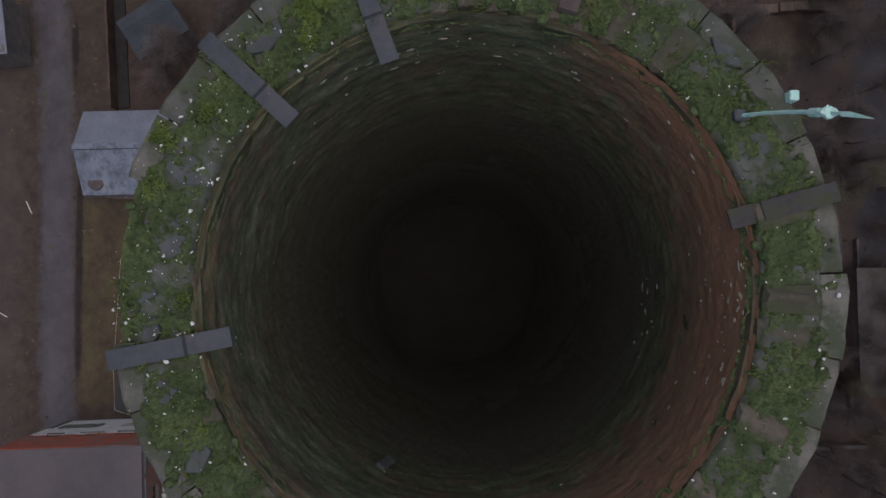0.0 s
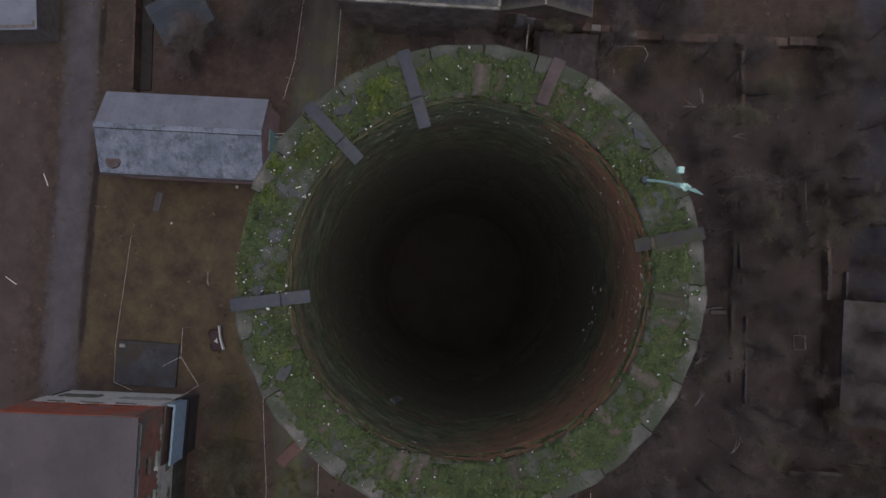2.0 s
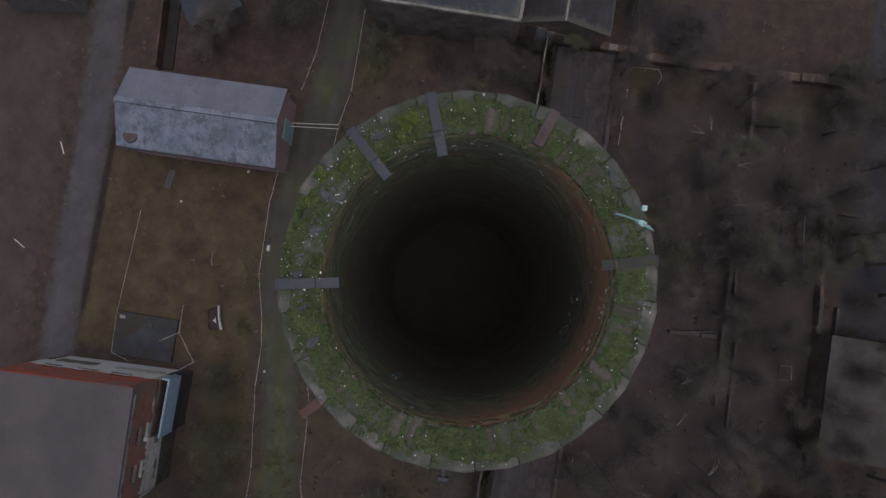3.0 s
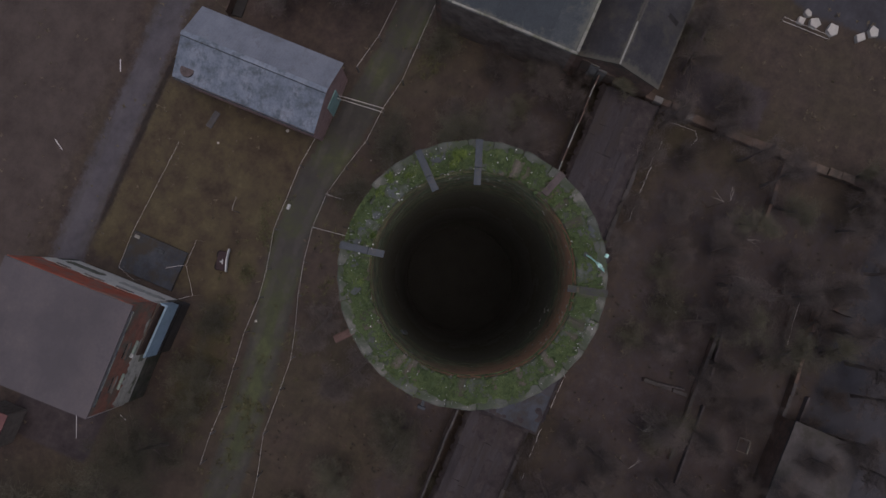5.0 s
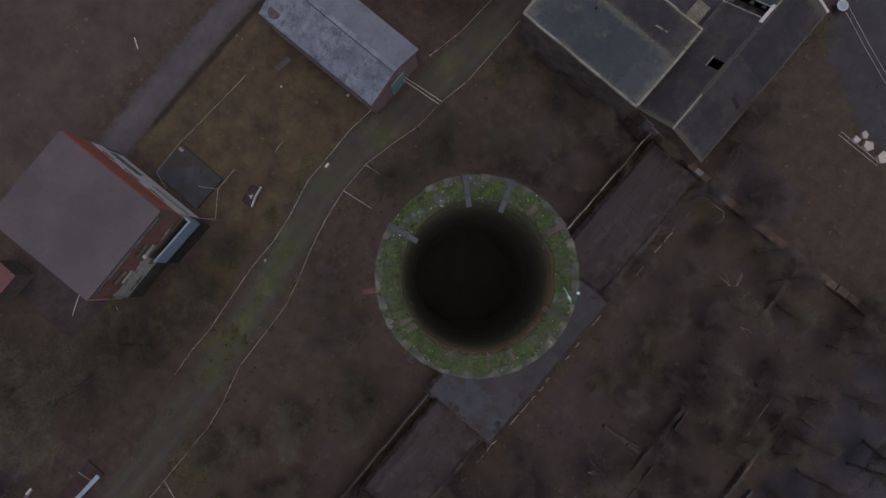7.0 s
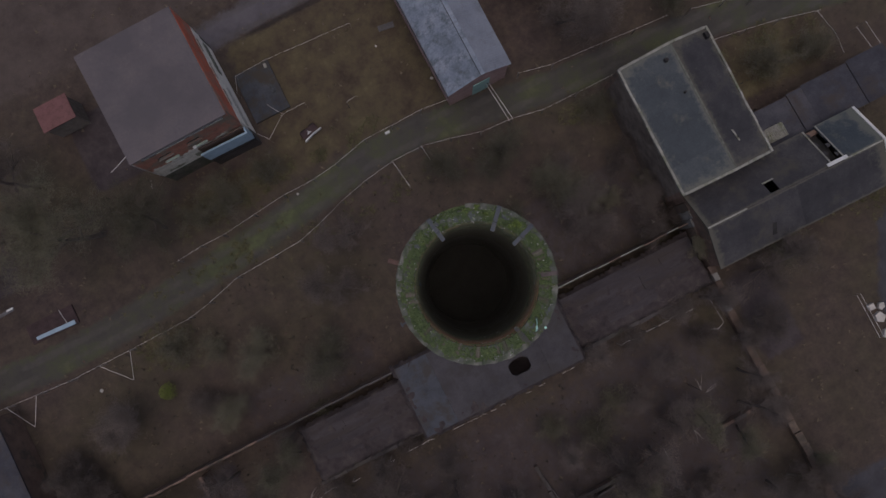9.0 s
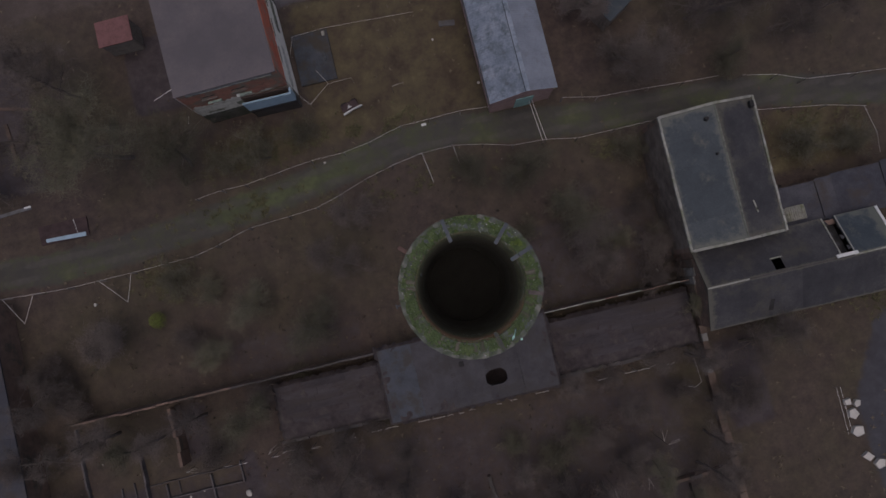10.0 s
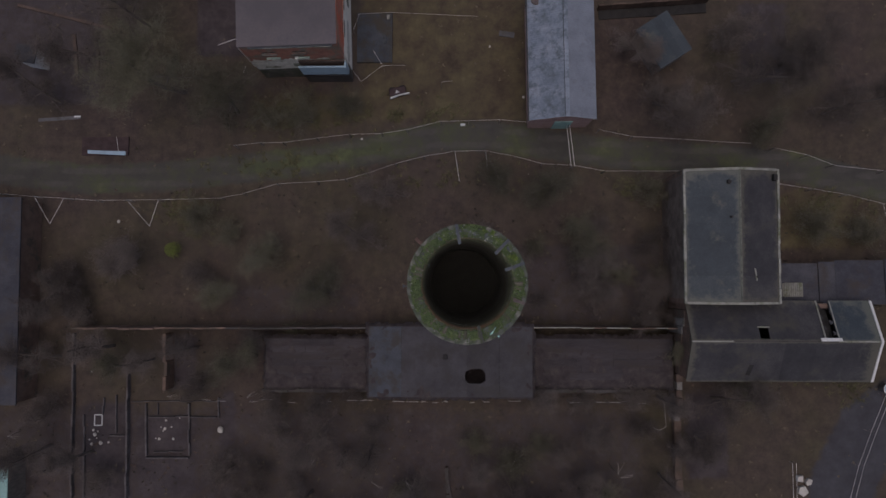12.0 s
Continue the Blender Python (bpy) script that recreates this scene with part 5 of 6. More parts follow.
def lichen_sheet(x0, x1, y0, y1, zf, thick, material, parent, edges):
    """A roof sheet on a fine grid; lichen runs high along the edges given as (axis, place, width, strength)."""
    nx, ny = max(2, round((x1 - x0) / 0.16)), max(2, round((y1 - y0) / 0.16))
    bm = bmesh.new()
    grid = [[bm.verts.new((x0 + (x1 - x0) * i / nx, y0 + (y1 - y0) * j / ny, zf(x0 + (x1 - x0) * i / nx, y0 + (y1 - y0) * j / ny))) for i in range(nx + 1)] for j in range(ny + 1)]
    for j in range(ny):
        for i in range(nx):
            bm.faces.new((grid[j][i], grid[j][i + 1], grid[j + 1][i + 1], grid[j + 1][i]))
    rim = grid[0][:-1] + [r[-1] for r in grid[:-1]] + grid[-1][:0:-1] + [r[0] for r in grid[:0:-1]]
    low = [bm.verts.new(v.co - Vector((0, 0, thick))) for v in rim]
    for k in range(len(rim)):
        q = (k + 1) % len(rim)
        bm.faces.new((rim[k], low[k], low[q], rim[q]))
    bm.faces.new(low[::-1])
    o = part("roof_sheet", bm, material, parent)
    v = []
    for w in o.data.vertices:
        n = 0.6 * noise.noise(Vector((w.co.x * 0.7, w.co.y * 0.7, 2.0)))
        v.append(min(1.0, max([0.0] + [c * math.exp(-abs(w.co[ax] - at) / max(wd * (1 + n), 0.02)) for ax, at, wd, c in edges])))
    at = o.data.attributes.new("lichen", "FLOAT", "POINT")
    at.data.foreach_set("value", np.array(v, dtype=np.float32))
    return o


def flat_roof_building():
    H, K = 4.4, 0.75
    (xw, yn), (xe, _) = (14.28, 6.97), (20.25, 6.99)
    ys = (17.33, -1.53)[1]
    xr = (17.54, 3.32)[0]
    t = thing("factory_block", "derelict factory block with a dark low-pitched roof and pale coping", "building")

    def zr(x, y):
        return H - 0.12 + K * (1 - abs(x - xr) / ((xr - xw) if x < xr else (xe - xr)))

    for y0, y1 in ((ys, ys + 0.3), (yn - 0.3, yn)):
        part("gable", gable_wall(xw, xe, y0, y1, H - 0.2, xr, H + K - 0.2), M_WALLBRICK, t)
    for x0, x1, m in ((xw, xw + 0.3, M_OLD_RENDER), (xe - 0.3, xe, M_WALLBRICK)):
        part("wall", boxes((x0, x1, ys + 0.302, yn - 0.302, 0, H - 0.25)), m, t)
    n = 5
    for a, b, m in ((xw + 0.1, xr, M_TAR_BLUE), (xr, xe - 0.1, M_TAR)):
        W = (yn - ys - 0.2) / n
        for i in range(n):
            y0 = ys + 0.1 + W * i
            k = 0.006 * (i % 2)
            lichen_sheet(a, b, y0, y0 + W, lambda x, y: zr(x, y) + k, 0.06, m, t, ((0, xw, 0.22, 0.75), (0, xe, 0.22, 0.7), (0, xr, 0.22, 0.65), (1, yn, 0.45, 0.7), (1, ys, 0.40, 0.8)))
    part("ridge_seam", boxes((xr - 0.045, xr + 0.045, ys + 0.15, yn - 0.15, H + K - 0.14, H + K - 0.09)), M_GRIME, t, "mossy pale ridge seam")
    rng = random.Random(3)
    for x0, x1 in ((xw - 0.03, xw + 0.11), (xe - 0.11, xe + 0.03)):
        L = yn - ys
        k = max(3, int(L / 0.9))
        for i in range(k):
            part("coping_stone", boxes((x0 + rng.uniform(-0.02, 0.02), x1, ys + L * i / k + 0.008, ys + L * (i + 1) / k - 0.008, H - 0.2, H + rng.uniform(-0.05, 0.03)), bevel=0.012), M_COPING, t)
    for y0, y1 in ((ys - 0.03, ys + 0.12), (yn - 0.12, yn + 0.03)):
        for u, v in ((xw + 0.12, xr), (xr, xe - 0.12)):
            k = max(3, int((v - u) / 0.8))
            for i in range(k):
                a, b = u + (v - u) * i / k + 0.006, u + (v - u) * (i + 1) / k - 0.006
                j = rng.uniform(-0.03, 0.03)
                part("coping_stone", prism([(a, y0), (b, y0), (b, y1 + j * 0.5), (a, y1 + j * 0.5)], lambda x, y: zr(x, y) - 0.15, lambda x, y: zr(x, y) + 0.10 + j), M_COPING, t)
    for (x, y), r in (((16.90, 6.10), 0.15), ((17.00, 3.90), 0.08), ((18.58, 0.17), 0.06)):
        b = bmesh.new()
        tube(b, (x, y, zr(x, y) - 0.03), (x, y, zr(x, y) + 0.18), r, r * 0.8, 8)
        part("vent_pipe", b, M_DARK, t, "dark broken vent")
    x, y = (18.42, 0.70)
    part("debris", prism([(x, y), (x + 0.10, y - 0.02), (x + 0.22, y - 0.75), (x + 0.14, y - 0.78)], lambda a, b: zr(a, b), lambda a, b: zr(a, b) + 0.06), M_COPING, t, "pale loose batten")
    part("vent_box", boxes((xe - 0.45, xe - 0.2, yn - 0.75, yn - 0.35, H - 0.3, H + 0.3), bevel=0.02), M_DARK, t, "small dark box on the roof")


def gabled_factory():
    Hr, He = 4.6, 3.4
    (xw, yr), (xe, _) = (14.58, -3.85), (26.24, -3.71)
    yn = (21.35, -1.35)[1]
    ys = (21.23, -6.53)[1]
    t = thing("factory_hall", "derelict factory hall with a dark felt gable roof full of holes", "building")
    part("wall", boxes((xw + 0.1, xe - 0.1, ys + 0.2, ys + 0.5, 0, He - 0.05)), M_WALLBRICK, t)
    part("wall", boxes((xw + 0.1, xe - 0.1, yn - 0.5, yn - 0.2, 0, He - 0.05)), M_WALLBRICK, t)
    for x in (xw + 0.05, xe - 0.35):
        bm = bmesh.new()
        pts = [(ys + 0.2, 0), (yn - 0.2, 0), (yn - 0.2, He - 0.05), (yr, Hr - 0.1), (ys + 0.2, He - 0.05)]
        a = [bm.verts.new((x, y, z)) for y, z in pts]
        b = [bm.verts.new((x + 0.3, y, z)) for y, z in pts]
        bm.faces.new(a)
        bm.faces.new(b[::-1])
        for i in range(5):
            bm.faces.new((a[i], b[i], b[(i + 1) % 5], a[(i + 1) % 5]))
        bmesh.ops.recalc_face_normals(bm, faces=bm.faces)
        part("gable", bm, M_WALLBRICK, t)

    def slope(x0, x1, yb, yt, m, lift=0.0):
        f = (lambda x, y: Hr - (Hr - He) * abs(y - yr) / abs((yn if yt > yr + 0.01 or yb > yr else ys) - yr))
        lichen_sheet(x0, x1, yb, yt, lambda x, y: f(x, y) + lift, 0.09, m, t, ((1, yr, 0.12, 0.7), (0, xw, 0.35, 0.7), (0, xe, 0.45, 0.9), (1, yn, 0.3, 0.45), (1, ys, 0.10, 0.6)))

    # holes: a hatch and a long broken strip on the north slope
    hx0, hx1 = (18.87, -3.36)[0], (19.47, -3.36)[0]
    hy0, hy1 = (18.99, -3.70)[1], (19.05, -3.01)[1]
    gx0, gx1 = (22.85, -2.66)[0], (23.65, -2.66)[0]
    for i, (a, b) in enumerate(((xw, xw + 2.3), (xw + 2.3, hx0))):
        slope(a, b, yr, yn, M_TAR, 0.008 * (i % 2))
    slope(hx0, hx1, hy1, yn, M_TAR)
    slope(hx0, hx1, yr, hy0, M_TAR)
    slope(hx1, gx0, yr, yn, M_TAR, 0.006)
    slope(gx1, xe, yr, yn, M_TAR_BLUE, 0.004)
    n = 6
    for i in range(n):
        slope(xw + (xe - xw) * i / n, xw + (xe - xw) * (i + 1) / n, ys, yr, M_TAR, 0.008 * (i % 2))
    zf = lambda y: Hr - (Hr - He) * abs(y - yr) / (yn - yr)
    for x in (gx0 - 0.04, gx1):
        part("batten", prism([(x, yr + 0.05), (x + 0.08, yr + 0.05), (x + 0.08, yn), (x, yn)], lambda a, y: zf(y) + 0.012, lambda a, y: zf(y) + 0.07), M_COPING, t, "pale exposed batten")
    part("flap", prism([(gx0 - 0.3, yr + 0.02), (gx1 + 0.2, yr + 0.02), (gx1 + 0.2, yr + 0.22), (gx0 - 0.3, yr + 0.22)], lambda a, y: zf(y) + 0.075, lambda a, y: zf(y) + 0.10), M_PALE, t, "pale loose flashing")
    part("hatch_rim", boxes((hx0 - 0.06, hx1 + 0.06, hy1 - 0.02, hy1 + 0.06, zf(hy1) - 0.02, zf(hy1) + 0.08)), M_COPING, t, "pale hatch rim")
    for i in range(9):
        a, b = xw + (xe - xw) * i / 9, xw + (xe - xw) * (i + 1) / 9
        part("ridge_tile", boxes((a, b - 0.015, yr - 0.045, yr + 0.045, Hr, Hr + 0.04)), M_COPING if i in (0, 1, 7, 8) else M_CONC_DARK, t, "weathered ridge capping")
    zs = lambda y: Hr - (Hr - He) * abs(y - yr) / (yr - ys)
    (sx, sy) = (18.42, -5.72)
    part("patch", prism([(sx - 0.2, sy - 0.35), (sx + 0.1, sy - 0.4), (sx + 0.25, sy + 0.3), (sx, sy + 0.35)], lambda a, y: zs(y) - 0.01, lambda a, y: zs(y) + 0.02), M_DARK, t, "dark torn patch")
    part("inner_boards", prism([(gx0 + 0.02, yr + 0.2), (gx1 - 0.02, yr + 0.2), (gx1 - 0.02, yn - 0.1), (gx0 + 0.02, yn - 0.1)], lambda a, y: zf(y) - 0.55, lambda a, y: zf(y) - 0.5), M_DARK, t, "dark boards under the torn roof")
    rag = random.Random(17)
    for i in range(6):
        y = yr + 0.35 + (yn - yr - 0.5) * i / 6
        w = rag.uniform(0.08, 0.3)
        side = i % 2
        x0 = gx0 if side else gx1 - w
        part("torn_felt", prism([(x0, y), (x0 + w, y + rag.uniform(0, 0.1)), (x0 + w * 0.8, y + 0.22), (x0, y + 0.3)], lambda a, q: zf(q) - 0.03, lambda a, q: zf(q) - 0.005), M_TAR, t)
    for yb, lab in ((yn, 1), (ys, -1)):
        f2 = lambda a, y: Hr - (Hr - He) * abs(y - yr) / abs(yb - yr)
        q = sorted((yb, yr))
        part("verge_board", prism([(xe + 0.004, q[0]), (xe + 0.16, q[0]), (xe + 0.16, q[1]), (xe + 0.004, q[1])], lambda a, y: f2(a, y) - 0.1, lambda a, y: f2(a, y) + 0.05), M_PALE, t, "white verge board")
    part("floor_slab", boxes((xw + 0.4, xe - 0.4, ys + 0.55, yn - 0.55, -0.1, 0.05)), M_DARK, t, "dark floor")
    # crumbling end wall
    rng = random.Random(8)
    w = thing("broken_wall", "crumbling brick wall stub with a pale broken top", "wall")
    x, (_, y0), (_, y1) = (14.75, -3.85)[0], (15.36, -9.54), (14.78, -1.96)
    n = 14
    for i in range(n):
        a, b = y0 + (y1 - y0) * i / n, y0 + (y1 - y0) * (i + 1) / n
        h = 1.2 + 2.0 * (i / n) + rng.uniform(-0.25, 0.25)
        part("block", boxes((x - 0.2 + rng.uniform(-0.05, 0.05), x + 0.2, a, b - 0.01, -0.1, h), bevel=0.03), M_COPING_DULL if rng.random() < 0.2 else M_PATH, w)


def lean_to_roofs():
    t = thing("lean_to_roofs", "row of dark low lean-to roofs behind the factory", "outbuilding")
    xs = [(20.35, -0.19)[0], (23.61, -0.19)[0], (24.70, -0.19)[0], (27.91, -0.19)[0], (30.53, -0.19)[0]]
    y0, y1 = (21.75, -1.37)[1] - 0.25, (21.80, 1.06)[1]
    for i, (a, b) in enumerate(zip(xs[:-1], xs[1:])):
        k = 0.05 * (i % 2)
        part("roof_sheet", prism([(a, y0), (b - 0.02, y0), (b - 0.02, y1 + 0.1 * i), (a, y1 + 0.1 * i)], lambda x, y: 2.45 + k, lambda x, y: 2.6 + k - 0.06 * (y - y0)), M_LEAN, t)
        part("wall", boxes((a + 0.05, b - 0.1, y1 - 0.35, y1 - 0.12, 0, 2.4 + k)), M_WALLBRICK, t)
    s = thing("rib_sheet_stack", "stack of pale ribbed roof sheets beside the factory block", "roof sheets")
    (a, b), (c, d) = (21.22, -1.15), (22.55, -0.27)
    for i in range(3):
        p = part("sheet", corrugated(c - a - 0.1 * i, d - b, lambda y: 2.72 + 0.05 * i, 0.14, 0.03), M_COPING, s)
        p.location = (a + 0.05 * i, b + 0.03 * i, -0.155)


def ruins():
    # slab-roofed boiler house that the chimney rises from
    z = 2.6
    (xw, yn), (xe, _) = (-5.89, -3.13), (4.87, -3.10)
    ys = (-0.41, -7.73)[1]
    t = thing("boiler_house", "ruined boiler house with a cracked grey concrete slab roof", "building")
    (hx0, hy0), (hx1, hy1) = (0.45, -6.84), (1.78, -5.88)
    n = 5
    xs = [xw + (xe - xw) * i / n for i in range(n + 1)]
    rng = random.Random(14)
    for i in range(n):
        a, b = xs[i] + 0.006, xs[i + 1] - 0.006
        zt = z + rng.uniform(-0.02, 0.02)
        cut = max(a, hx0) < min(b, hx1) - 0.05
        m = M_SLAB_BLUE if i == 0 else M_SLAB
        if cut:
            u, v = max(a, hx0), min(b, hx1)
            rows = [(a, b, hy1, yn), (a, b, ys, hy0)]
            if u - a > 0.02:
                rows.append((a, u, hy0, hy1))
            if b - v > 0.02:
                rows.append((v, b, hy0, hy1))
            part("roof_slab", boxes(*[(p, q, r, s, z - 0.16, zt) for p, q, r, s in rows]), m, t)
        else:
            part("roof_slab", boxes((a, b, ys, yn, z - 0.16, zt)), m, t)
    part("wall", boxes((xw, xe, yn - 0.3, yn, 0, z - 0.162)), M_WALLBRICK, t)
    part("wall", boxes((xw, xe, ys, ys + 0.3, 0, z - 0.162)), M_WALLBRICK, t)
    part("wall", boxes((xw, xw + 0.3, ys + 0.302, yn - 0.302, 0, z - 0.162)), M_WALLBRICK, t)
    part("wall", boxes((xe - 0.3, xe, ys + 0.302, yn - 0.302, 0, z - 0.162)), M_WALLBRICK, t)
    # raised dark box in place of a small hole in the slab
    x, y = (-0.85, -5.11)
    part("hole_box", boxes((x - 0.15, x + 0.15, y - 0.15, y + 0.15, z - 0.01, z + 0.15), bevel=0.02), M_DARK, t, "small dark box on the roof")

    for sx, sy, w, d in ((hx0, hy0, 0.28, 0.22), (hx1, hy0, -0.3, 0.2), (hx0, hy1, 0.42, -0.22), (hx1, hy1, -0.26, -0.3)):
        part("broken_edge", prism([(sx, sy), (sx + w, sy), (sx + w * 0.55, sy + d * 0.4), (sx, sy + d)], z - 0.12, z - 0.006), M_SLAB, t, "broken edge of the roof hole")

    def ruin_wall(label, a, b, h, th, material, seed, wob=0.15, cope=None, over=0.03):
        rg = random.Random(seed)
        d = Vector((b[0] - a[0], b[1] - a[1], 0))
        L = d.length
        w = thing("ruin_wall", label, "wall", (a[0], a[1], 0), "ruined yard walls", rz=math.atan2(d.y, d.x))
        k = max(2, int(L / 0.8))
        for i in range(k):
            hh = h + rg.uniform(-wob, wob)
            o = rg.uniform(-0.03, 0.03)
            part("block", boxes((L * i / k + 0.004, L * (i + 1) / k - 0.004, -th / 2 + o, th / 2 + o, -0.1, hh), bevel=0.025), material, w)
            if cope and rg.random() < 0.8:
                part("coping_stone", boxes((L * i / k, L * (i + 1) / k - 0.02, -th / 2 - over + o, th / 2 + over + o, hh + 0.002, hh + 0.06), bevel=0.015), cope, w)

    LW = "long ruined brick wall with broken pale coping"
    ruin_wall(LW, (-26.15, -3.37), (-15.60, -3.30), 2.0, 0.13, M_WALLBRICK, 1, 0.1, M_WALLBRICK, 0.0)
    ruin_wall(LW, (-15.59, -3.34), (-6.01, -3.25), 2.0, 0.12, M_WALLBRICK, 2, 0.05, M_CONC_DARK, 0.0)
    ruin_wall(LW, (4.95, -3.21), (14.70, -3.26), 2.2, 0.08, M_WALLBRICK, 3, 0.02, M_COPING, 0.0)
    SW = "low broken brick wall in the overgrown yard"
    ruin_wall(SW, (-13.35, -7.57), (-6.19, -7.54), 1.3, 0.25, M_CONC_DARK, 4, 0.15)
    ruin_wall(SW, (5.07, -7.57), (11.63, -7.47), 1.3, 0.25, M_CONC_DARK, 5, 0.15)
    ruin_wall(SW, (-20.01, -3.74), (-20.01, -7.60), 1.4, 0.22, M_WALLBRICK, 6, 0.2)
    FW = "low grey concrete footing of a vanished shed"
    for k, (p, q, h, th) in enumerate((((-26.96, -3.81), (-26.83, -15.16), 0.35, 0.16), ((-26.16, -9.49), (-26.02, -15.19), 0.2, 0.14), ((-23.01, -5.76), (-22.96, -15.14), 0.45, 0.15), ((-23.92, -8.12), (-23.86, -10.77), 0.2, 0.1),
                                       ((-24.76, -8.32), (-24.81, -9.49), 0.2, 0.1), ((-24.30, -10.93), (-23.27, -10.92), 0.25, 0.12), ((-22.88, -8.58), (-16.78, -8.52), 0.16, 0.08),
                                       ((-21.77, -8.70), (-21.69, -12.31), 0.25, 0.14), ((-21.69, -12.42), (-18.69, -12.41), 0.25, 0.14), ((-18.76, -8.68), (-18.69, -12.29), 0.25, 0.14), ((-21.59, -9.63), (-16.81, -9.61), 0.22, 0.12),
                                       ((-16.71, -8.25), (-16.69, -9.72), 0.22, 0.12), ((-21.23, -12.02), (-19.17, -12.01), 0.15, 0.08), ((-20.98, -8.67), (-20.97, -9.49), 0.15, 0.08))):
        ruin_wall(FW, p, q, h, th * 0.8, M_FOOTING, 40 + k, 0.03)
    # roofs fallen in beside the boiler house
    for nm, (a, b), (c, d) in (("w", (-12.96, -7.26), (-6.12, -4.03)), ("e", (5.10, -7.19), (14.30, -3.98))):
        r = thing("collapsed_roof", "sagging dark concrete roof panels over a ruined shed", "roof")
        rows = 7
        for i in range(rows):
            y0, y1 = b + (d - b) * i / rows, b + (d - b) * (i + 1) / rows - 0.006
            cuts = sorted([a, c] + [a + (c - a) * (f + rng.uniform(-0.1, 0.1)) for f in (0.33, 0.67)])
            for u, v in zip(cuts[:-1], cuts[1:]):
                sag, tip = rng.uniform(-0.03, 0.02), rng.uniform(-0.03, 0.03)
                part("panel", prism([(u, y0), (v - 0.02, y0), (v - 0.02, y1), (u, y1)], lambda x, y: 1.45 + sag, lambda x, y: 1.6 + sag + 0.1 * (y - b) / (d - b) + tip * (x - u) / (v - u)), M_LITTER_ROOF, r)
        part("pier", boxes((a + 0.2, a + 0.5, b + 0.3, d - 0.3, 0, 1.4)), M_WALLBRICK, r)
        part("pier", boxes((c - 0.5, c - 0.2, b + 0.3, d - 0.3, 0, 1.4)), M_WALLBRICK, r)
    # leaf litter and mud that have blown over the low roofs
    def roof_litter(x0, x1, y0, y1, z, bias, seed, hole=None):
        nx, ny = int((x1 - x0 + 0.8) / 0.11), int((y1 - y0 + 0.8) / 0.11)
        bm = bmesh.new()
        grid = []
        for j in range(ny + 1):
            row = []
            for i in range(nx + 1):
                x, y = x0 - 0.4 + (x1 - x0 + 0.8) * i / nx, y0 - 0.4 + (y1 - y0 + 0.8) * j / ny
                n1, n2 = noise.noise(Vector((x * 0.7, y * 0.7, seed))), noise.noise(Vector((x * 3.1, y * 3.1, seed)))
                inside = min(x - x0, x1 - x, y - y0, y1 - y)
                h = bias + 0.09 * n1 + 0.06 * n2 + 0.02 * noise.noise(Vector((x * 9, y * 9, seed)))
                h += 0.05 * math.exp(-((inside - 0.25) / 0.35) ** 2)
                h -= 1.5 * max(0.0, -(inside + 0.02 + 0.12 * n2))
                row.append(bm.verts.new((x, y, z + min(h, 0.05 + 0.03 * n2))))
            grid.append(row)
        for j in range(ny):
            for i in range(nx):
                q = (grid[j][i], grid[j][i + 1], grid[j + 1][i + 1], grid[j + 1][i])
                c = (q[0].co + q[2].co) / 2
                if hole and hole[0] - 0.08 < c.x < hole[1] + 0.08 and hole[2] - 0.08 < c.y < hole[3] + 0.08:
                    continue
                if max(v.co.z for v in q) > z - 0.26:
                    bm.faces.new(q)
        bmesh.ops.delete(bm, geom=[v for v in bm.verts if not v.link_faces], context="VERTS")
        tagged(link("roof_litter", bm, M_ROOF_MUD, smooth=True), "brown leaf litter and mud blown over the low roofs", "litter", kind="stuff")

    roof_litter((-12.96, -7.26)[0], (-6.10, -7.23)[0], (-12.96, -7.26)[1], (-13.00, -4.04)[1], 1.62, -0.008, 3.3)
    roof_litter((5.10, -7.19)[0], (14.26, -7.16)[0], (5.10, -7.19)[1], (5.12, -4.00)[1], 1.62, -0.008, 8.1)
    roof_litter(xw, xe, ys, yn, 2.6, -0.085, 5.7, (hx0, hx1, hy0, hy1))
    # south yard walls
    for a, b, h, s in (((7.60, -19.58), (4.06, -19.70), 1.0, 31), ((7.32, -18.48), (7.63, -22.93), 1.0, 32), ((14.41, -15.80), (10.15, -16.00), 1.2, 33),
                       ((6.23, -15.85), (-4.60, -16.13), 0.8, 35), ((7.35, -20.90), (-7.90, -21.77), 1.1, 36),
                       ((-9.24, -19.35), (-9.16, -22.31), 1.2, 37), ((-0.79, -12.92), (-0.63, -15.64), 0.7, 38)):
        ruin_wall("broken brick wall among the bare trees", a, b, 0.5 * h, 0.20, M_WALLBRICK, s, 0.12, M_CONC_DARK, 0.01)
    for k, (a, b) in enumerate((((6.66, -15.71), (-0.12, -16.74)), ((-0.81, -16.84), (-5.77, -16.98)), ((2.10, -22.38), (-4.01, -22.38)), ((7.70, -21.47), (4.96, -21.83)), ((-0.78, -13.26), (-0.43, -15.43)))):
        ruin_wall("thin low footing wall among the bare trees", a, b, 0.35, 0.13, M_FOOTING, 60 + k, 0.06)
    ruin_wall("long crumbled brown brick wall at the edge of the trees", (14.95, -9.6), (15.22, -23.2), 0.55, 0.50, M_PATH, 71, 0.10)
    # long flat-roofed store at the south
    p, q = (0.43, -21.20), (-6.16, -25.30)
    x0, x1, y0, y1 = min(p[0], q[0]), max(p[0], q[0]), min(p[1], q[1]), max(p[1], q[1])
    st = thing("store_block", "long low store with a grey concrete flat roof", "building")
